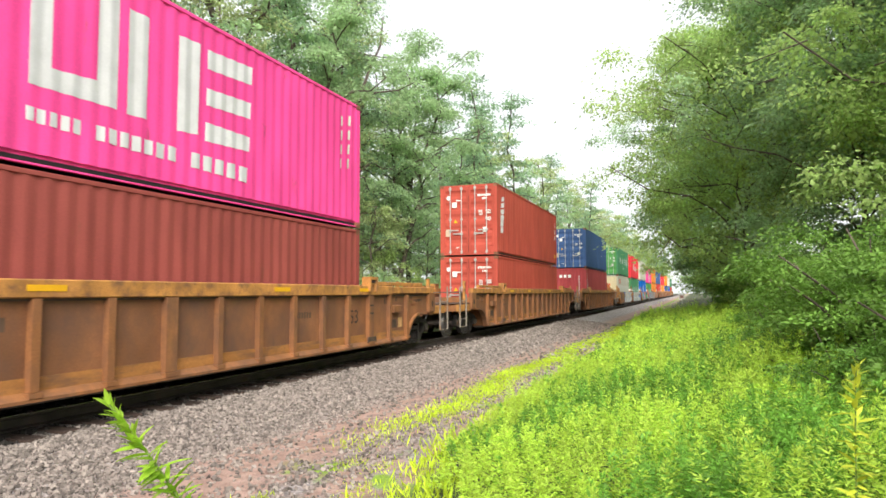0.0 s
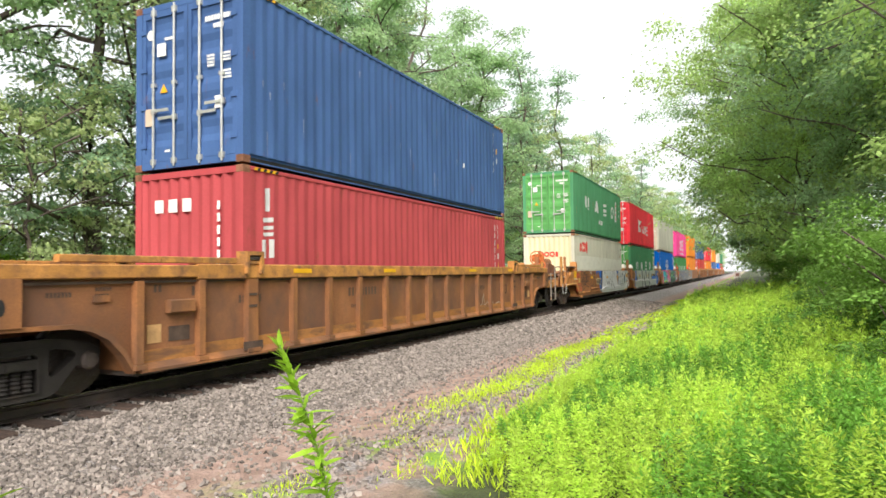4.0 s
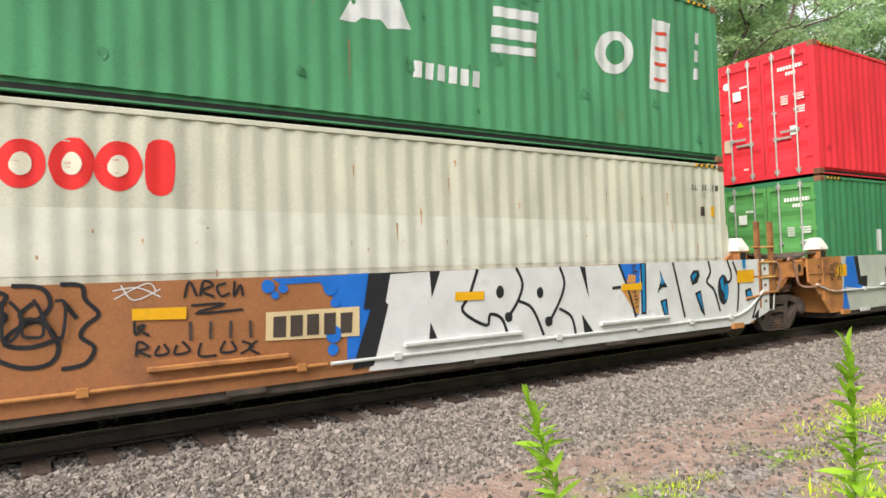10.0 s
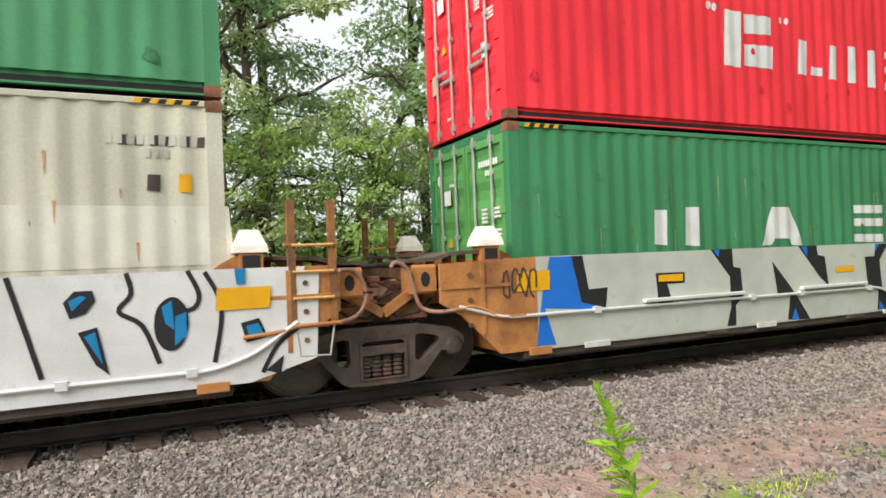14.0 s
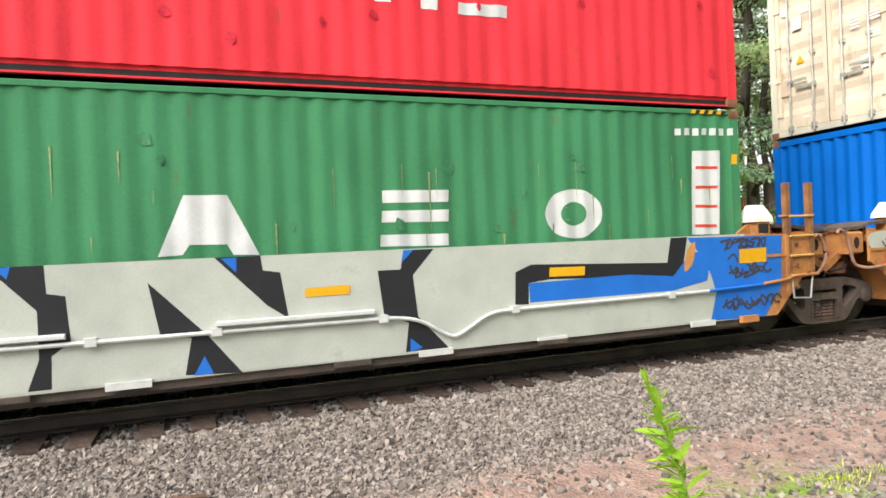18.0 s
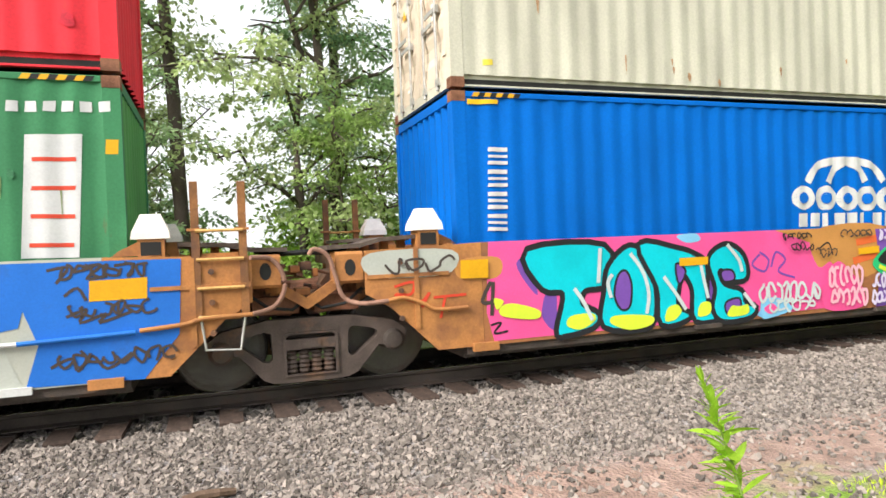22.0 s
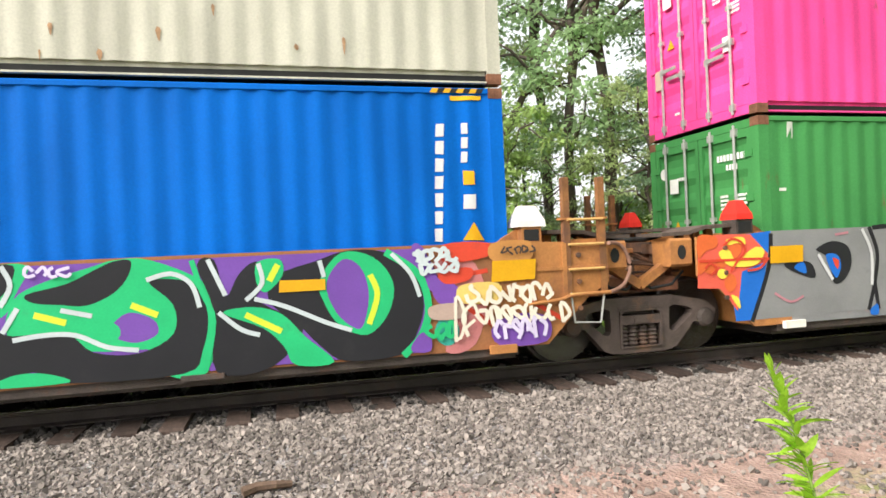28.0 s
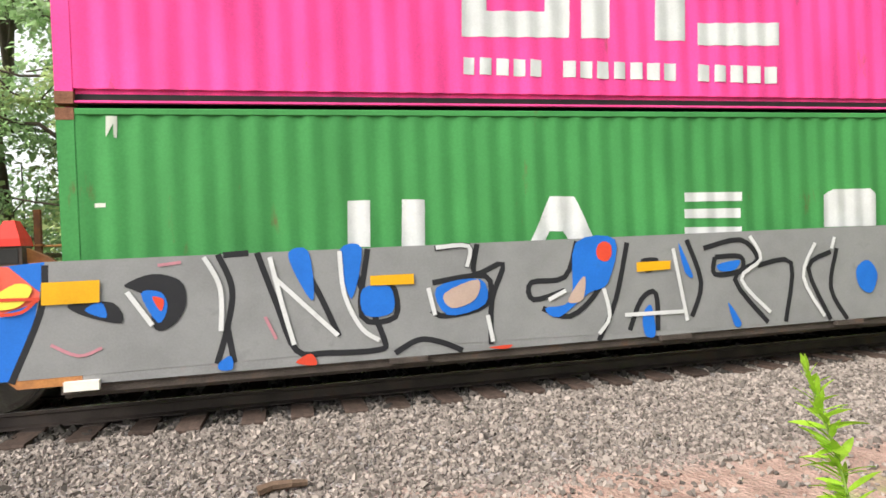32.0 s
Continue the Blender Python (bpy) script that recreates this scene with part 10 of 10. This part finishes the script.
def weeds():
    rng = np.random.default_rng(5)
    lots = {0: [], 1: []}
    stems = Shape()
    for n, x0, x1, tall, k, fine in ((2700, -2.4, 5, 0.76, 120, 0.55), (2700, 3, 16, 0.8, 64, 0.9), (2300, 12, 40, 0.85, 44, 1.3)):
        x = rng.uniform(x0, x1, n)
        y = meadow_edge(x) - rng.uniform(0, 1, n) ** 0.85 * 5.6
        keep = (x > -0.6) | (y < -6.6)
        x, y = x[keep], y[keep]
        n = len(x)
        z = ground_z(x, y)
        lean = rng.normal(size=(n, 2)) * 0.14
        mound = np.sin(x * 2.1 + 2.2 * np.sin(y * 1.1)) * np.sin(y * 2.6 + 1.5 * np.sin(x * 0.9))
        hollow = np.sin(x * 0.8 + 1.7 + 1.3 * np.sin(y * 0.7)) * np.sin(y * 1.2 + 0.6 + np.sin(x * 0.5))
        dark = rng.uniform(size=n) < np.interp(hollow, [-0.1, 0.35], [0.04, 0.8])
        tall_one = rng.uniform(size=n) < 0.1
        h = tall * rng.uniform(0.75, 1.15, n) * np.interp(meadow_edge(x) - y, [0, 0.9], [0.4, 1.0]) * (0.86 + 0.24 * mound) * np.where(dark, 0.82, 1.0) * np.where(tall_one, 1.28, 1.0)
        u = rng.uniform(0.05, 1.0, (n, k)) ** 0.6
        c = np.stack([x[:, None] + lean[:, :1] * u * h[:, None], y[:, None] + lean[:, 1:] * u * h[:, None], z[:, None] + u * h[:, None]], -1)
        ang = rng.uniform(0, 2 * math.pi, (n, k))
        out = np.stack([np.cos(ang), np.sin(ang), np.zeros((n, k))], -1)
        c = c + out * (rng.uniform(0, 0.1, (n, k)) * (1.15 - u))[..., None]
        d = out + np.stack([np.zeros((n, k))] * 2 + [rng.uniform(-0.15, 0.7, (n, k)) + (u > 0.93) * 1.2], -1)
        ln = fine * rng.uniform(0.06, 0.12, (n, k)) * (1.15 - 0.5 * u)
        wd = ln * np.where(dark, 0.36, 0.24)[:, None] * rng.uniform(0.8, 1.3, (n, k))
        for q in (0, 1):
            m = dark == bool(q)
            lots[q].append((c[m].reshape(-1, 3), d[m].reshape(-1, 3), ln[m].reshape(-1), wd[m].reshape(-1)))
        for i in range(n):
            stems.v += [(x[i] - 0.004, y[i], z[i]), (x[i] + 0.004, y[i], z[i]), (x[i] + lean[i, 0] * h[i], y[i] + lean[i, 1] * h[i], z[i] + h[i])]
            q = len(stems.v)
            stems.f.append((q - 3, q - 2, q - 1))
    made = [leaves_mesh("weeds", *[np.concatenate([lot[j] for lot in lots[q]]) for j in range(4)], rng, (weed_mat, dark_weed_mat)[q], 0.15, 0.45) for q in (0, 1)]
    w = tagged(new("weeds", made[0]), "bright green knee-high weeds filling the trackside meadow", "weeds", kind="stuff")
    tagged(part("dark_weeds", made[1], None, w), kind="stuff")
    tagged(part("weed_stems", stems, stem_mat, w), kind="stuff")
    # short grass: the strip between the wheel lanes, tufts on the dirt, the meadow's edge
    gx, gy, gl = [], [], []
    x = rng.uniform(0.6, 45, 62000)
    y = -4.62 + rng.normal(size=len(x)) * 0.21 + 0.1 * np.sin(x * 0.9) - np.interp(x, [5, 9, 24], [0.0, 0.08, 0.35])
    keep = rng.uniform(size=len(x)) < np.interp(x, [0.6, 2.0, 4.5], [0.08, 0.35, 1]) * (0.82 + 0.18 * np.sin(x * 2.3 + np.sin(x)))
    gx.append(x[keep]), gy.append(y[keep]), gl.append(rng.uniform(0.04, 0.1, keep.sum()))
    for cx, cy, r, n in ((-1.55, -4.70, 0.16, 170), (-1.2, -4.75, 0.1, 60), (0.12, -4.9, 0.2, 120), (0.15, -5.35, 0.2, 120), (-0.7, -5.46, 0.18, 130), (0.1, -5.9, 0.25, 160), (2.4, -5.2, 0.4, 160), (-3.2, -5.5, 0.3, 90), (4.2, -5.3, 0.5, 200), (1.4, -5.5, 0.3, 120)):
        gx.append(cx + rng.normal(size=n) * r), gy.append(cy + rng.normal(size=n) * r * 0.5), gl.append(rng.uniform(0.025, 0.08, n))
    x = rng.uniform(-1, 30, 7000)
    gx.append(x), gy.append(meadow_edge(x) + rng.normal(size=len(x)) * 0.2), gl.append(rng.uniform(0.08, 0.2, len(x)))
    x, y = rng.uniform(-16, 0, 26000), rng.uniform(-13, -5.9, 26000)
    keep = y < np.interp(x, [-16, -2, 0], [-6.2, -6.3, -6.1]) + 0.25 * np.sin(x * 1.7)
    gx.append(x[keep]), gy.append(y[keep]), gl.append(rng.uniform(0.05, 0.13, keep.sum()))
    gx, gy, gl = map(np.concatenate, (gx, gy, gl))
    n = len(gx)
    d = np.stack([rng.normal(size=n) * 0.5, rng.normal(size=n) * 0.5, np.ones(n)], 1)
    me = leaves_mesh("grass", np.stack([gx, gy, ground_z(gx, gy) - 0.01], 1), d, gl, gl * 0.1 + 0.004, rng, grass_mat, 0.1)
    tagged(new("grass", me), "short bright green grass strip and tufts", "grass", kind="stuff")


woods_beyond()
woods_near()
meadow_bushes()
weeds()


BENT = 0.12   # how far the wind keeps the tips bent back


def tall_weed(label, x, y, height, seed, leaves=None, tone=(0.36, 0.58, 0.05)):
    """A single tall weed whose top is blown about by the train's wind."""
    rng = random.Random(seed)
    t = thing("tall_weed", label, "weed", "tall weeds beside the path", at=pose(x, y, float(ground_z(x, y))))
    def spine_at(u):
        return (0.012 * math.sin(5 * u + seed) - BENT * max(0.0, (u - 0.68) / 0.32) ** 1.4, 0.012 * math.cos(4 * u), u * height)

    spine = [spine_at(i / 17) for i in range(18)]
    st = Shape()
    limb(st, [np.array(p) for p in spine], 0.007, 0.003, 6)
    part("stem", st, stem_mat, t)
    leaf = Shape()
    n = 6
    for i in range(n + 1):
        u = i / n
        w = 0.125 * math.sin(math.pi * min(1, 0.08 + u * 0.92)) ** 0.8
        leaf.v += [(-w, u, 0.03 - 0.2 * u * u), (0, u, -0.2 * u * u), (w, u, 0.03 - 0.2 * u * u)]
    for i in range(n):
        k = 3 * i
        leaf.f += [(k, k + 1, k + 4, k + 3), (k + 1, k + 2, k + 5, k + 4)]
    leaf.smooth = True
    me = leaf.mesh("leaf")
    me.materials.append(material("fresh_weed_leaf" if leaves is None else "yellowing_weed_leaf", tone, 0.5, 0, 0.15, 6, 0, spread=0.25, translucent=0.45))
    count = leaves or int(height * 150)
    for i in range(count):
        u = 0.12 + 0.88 * (i / count) ** 0.85
        top = max(0.0, (u - 0.86) / 0.14)
        ln = (0.062 + 0.045 * rng.random()) * (1.0 - 0.4 * top) * (0.7 + 0.3 * min(1, u * 1.6))
        turn = i * 137.5 + rng.uniform(-25, 25)
        if rng.random() < 0.4:
            turn = 90 + rng.uniform(-50, 50)
        ob = part("leaf", me, None, t, at=pose(*spine_at(u), 0, 0, turn)
                  @ pose(0, 0, 0, 22 + 48 * top + rng.uniform(-22, 30), 0, 0) @ pose(0, 0, 0, 0, rng.uniform(-35, 35), 0))
        ob.scale = (ln, ln, ln)
    return t


weed_a = tall_weed("tall single green weed swaying beside the path", -4.76, -6.80, 1.44, 3)
tall_weed("slim yellowing weed standing above the meadow", -2.8, -9.1, 1.2, 9, 90, (0.62, 0.68, 0.07))
weed_b = tall_weed("taller leafy green weed swaying beside the path", -4.27, -7.22, 1.56, 5)

def driftwood():
    t = thing("wood_scrap", "small weathered brown scrap of wood lying on the ballast", "wood scrap", at=pose(-6.27, -2.96, float(ground_z(-6.27, -2.96)) + 0.02, 0, 0, 8))
    s = Shape()
    limb(s, [np.array(p) for p in ((-0.19, 0, 0.03), (-0.08, 0.015, 0.05), (0.06, -0.01, 0.05), (0.18, 0.01, 0.03))], 0.045, 0.028, 7)
    part("stick", s, material("weathered_wood", (0.13, 0.085, 0.06), 0.9, 0, 0.3, 8, 0.6), t)


driftwood()


def lineside_board():
    x, y = 100.0, -6.9
    z = float(ground_z(x, y))
    t = thing("lineside_board", "small pale board on a post beside the far track", "sign", at=pose(x, y, z))
    part("post", Shape().rod((0.05, 0, 0), (0.05, 0, 1.2), 0.04, 8), zinc_mat, t)
    b = part("board", Shape().chamfered(0, 0.03, -0.45, 0.45, 0.7, 1.5, 0.01), material("pale_board", (0.72, 0.66, 0.62), 0.6, 0, 0.15, 3, 0.05), t)
    part("panel", Shape().box(-0.006, 0, -0.25, 0.25, 0.85, 1.3), material("brown_panel", (0.3, 0.16, 0.13), 0.7, 0, 0.2, 5, 0.1), b)


lineside_board()

def motions():
    for ob, x, z in MOVING:
        walk(ob, [(t, pose(x - run(t), 0, z)) for t in RUN_ROWS])
    # the wind of the train bends two weeds: seconds, bearing and fall of the tip as seen from the path
    for ob, far, rows in ((weed_b, 2.2, ((0, 41.5, 8.9), (0.5, 49, 15), (1, 55.3, 11), (1.5, 40, 5.2), (2, 38.8, 6.8), (2.5, 48.2, 8.3), (3.2, 44, 8), (3.8, 52, 8), (4.5, 46, 7.6), (5, 51.3, 6.9),
                                         (5.2, 56.5, 6.9), (5.5, 59.3, 7.9), (6, 54, 5.3), (6.5, 55, 5.6), (7, 57.1, 5.1), (8, 60.8, 4.6), (9, 64, 4.4), (10, 64.6, 3.9), (11, 64.2, 4.2),
                                         (13, 61.5, 5.2), (14.5, 62.5, 5), (16.5, 61.8, 5), (20, 62.6, 5), (24, 62, 5), (28, 62.8, 5), (32, 62.2, 5))),
                          (weed_a, 2.0, ((0, 30, 13), (0.7, 36, 12.5), (1.4, 27, 13), (2.2, 33, 13), (3.2, 28, 13.5), (4.5, 27, 14.6), (5, 27.2, 13.9), (5.2, 31, 13.7), (5.5, 32.4, 12.2), (6, 29.8, 12.9),
                                         (6.5, 32.3, 12.5), (7, 34.2, 11.6), (8, 36.4, 10.8), (9, 39.3, 11.3), (10, 39.2, 10.2), (11, 38.6, 10.7), (12, 38.3, 11), (13, 37.9, 11.3), (14, 38.7, 11.1),
                                         (14.5, 38.7, 10.6), (16.5, 39, 10.5), (19, 38.7, 11), (21, 39.3, 10.4), (23, 40.4, 10.8), (24, 40.7, 10.4), (26, 40.7, 11), (28.5, 41, 10.9), (32, 41.8, 10.6)))):
        base = ob.matrix_basis.translation.copy()
        keys = []
        for t, bearing, fall in rows:
            eye_y = float(np.interp(t, (0, 6, 10, 16, 24, 32), (-8.45, -8.42, -8.31, -8.25, -8.16, -8.15)))
            tip = Vector((-6.17, eye_y, 1.48)) + far * Vector((math.sin(radians(bearing)), math.cos(radians(bearing)), -math.tan(radians(fall))))
            lean = Vector((-BENT, 0, 1.5)).rotation_difference(tip - base).to_matrix().to_4x4()
            keys.append((t, Matrix.Translation(base) @ lean))
        walk(ob, keys)
    step = radians(80) * 0.4565
    marks = sorted({0.0, 32.0} | {float(np.interp(k * step, RUN_S, RUN_T)) for k in range(1, int(RUN_S[-1] / step) + 1)})
    for ob, x in WHEELS:
        walk(ob, [(t, pose(x, 0, 0.455) @ Matrix.Rotation(-run(t) / 0.4565, 4, "Y")) for t in marks])


motions()
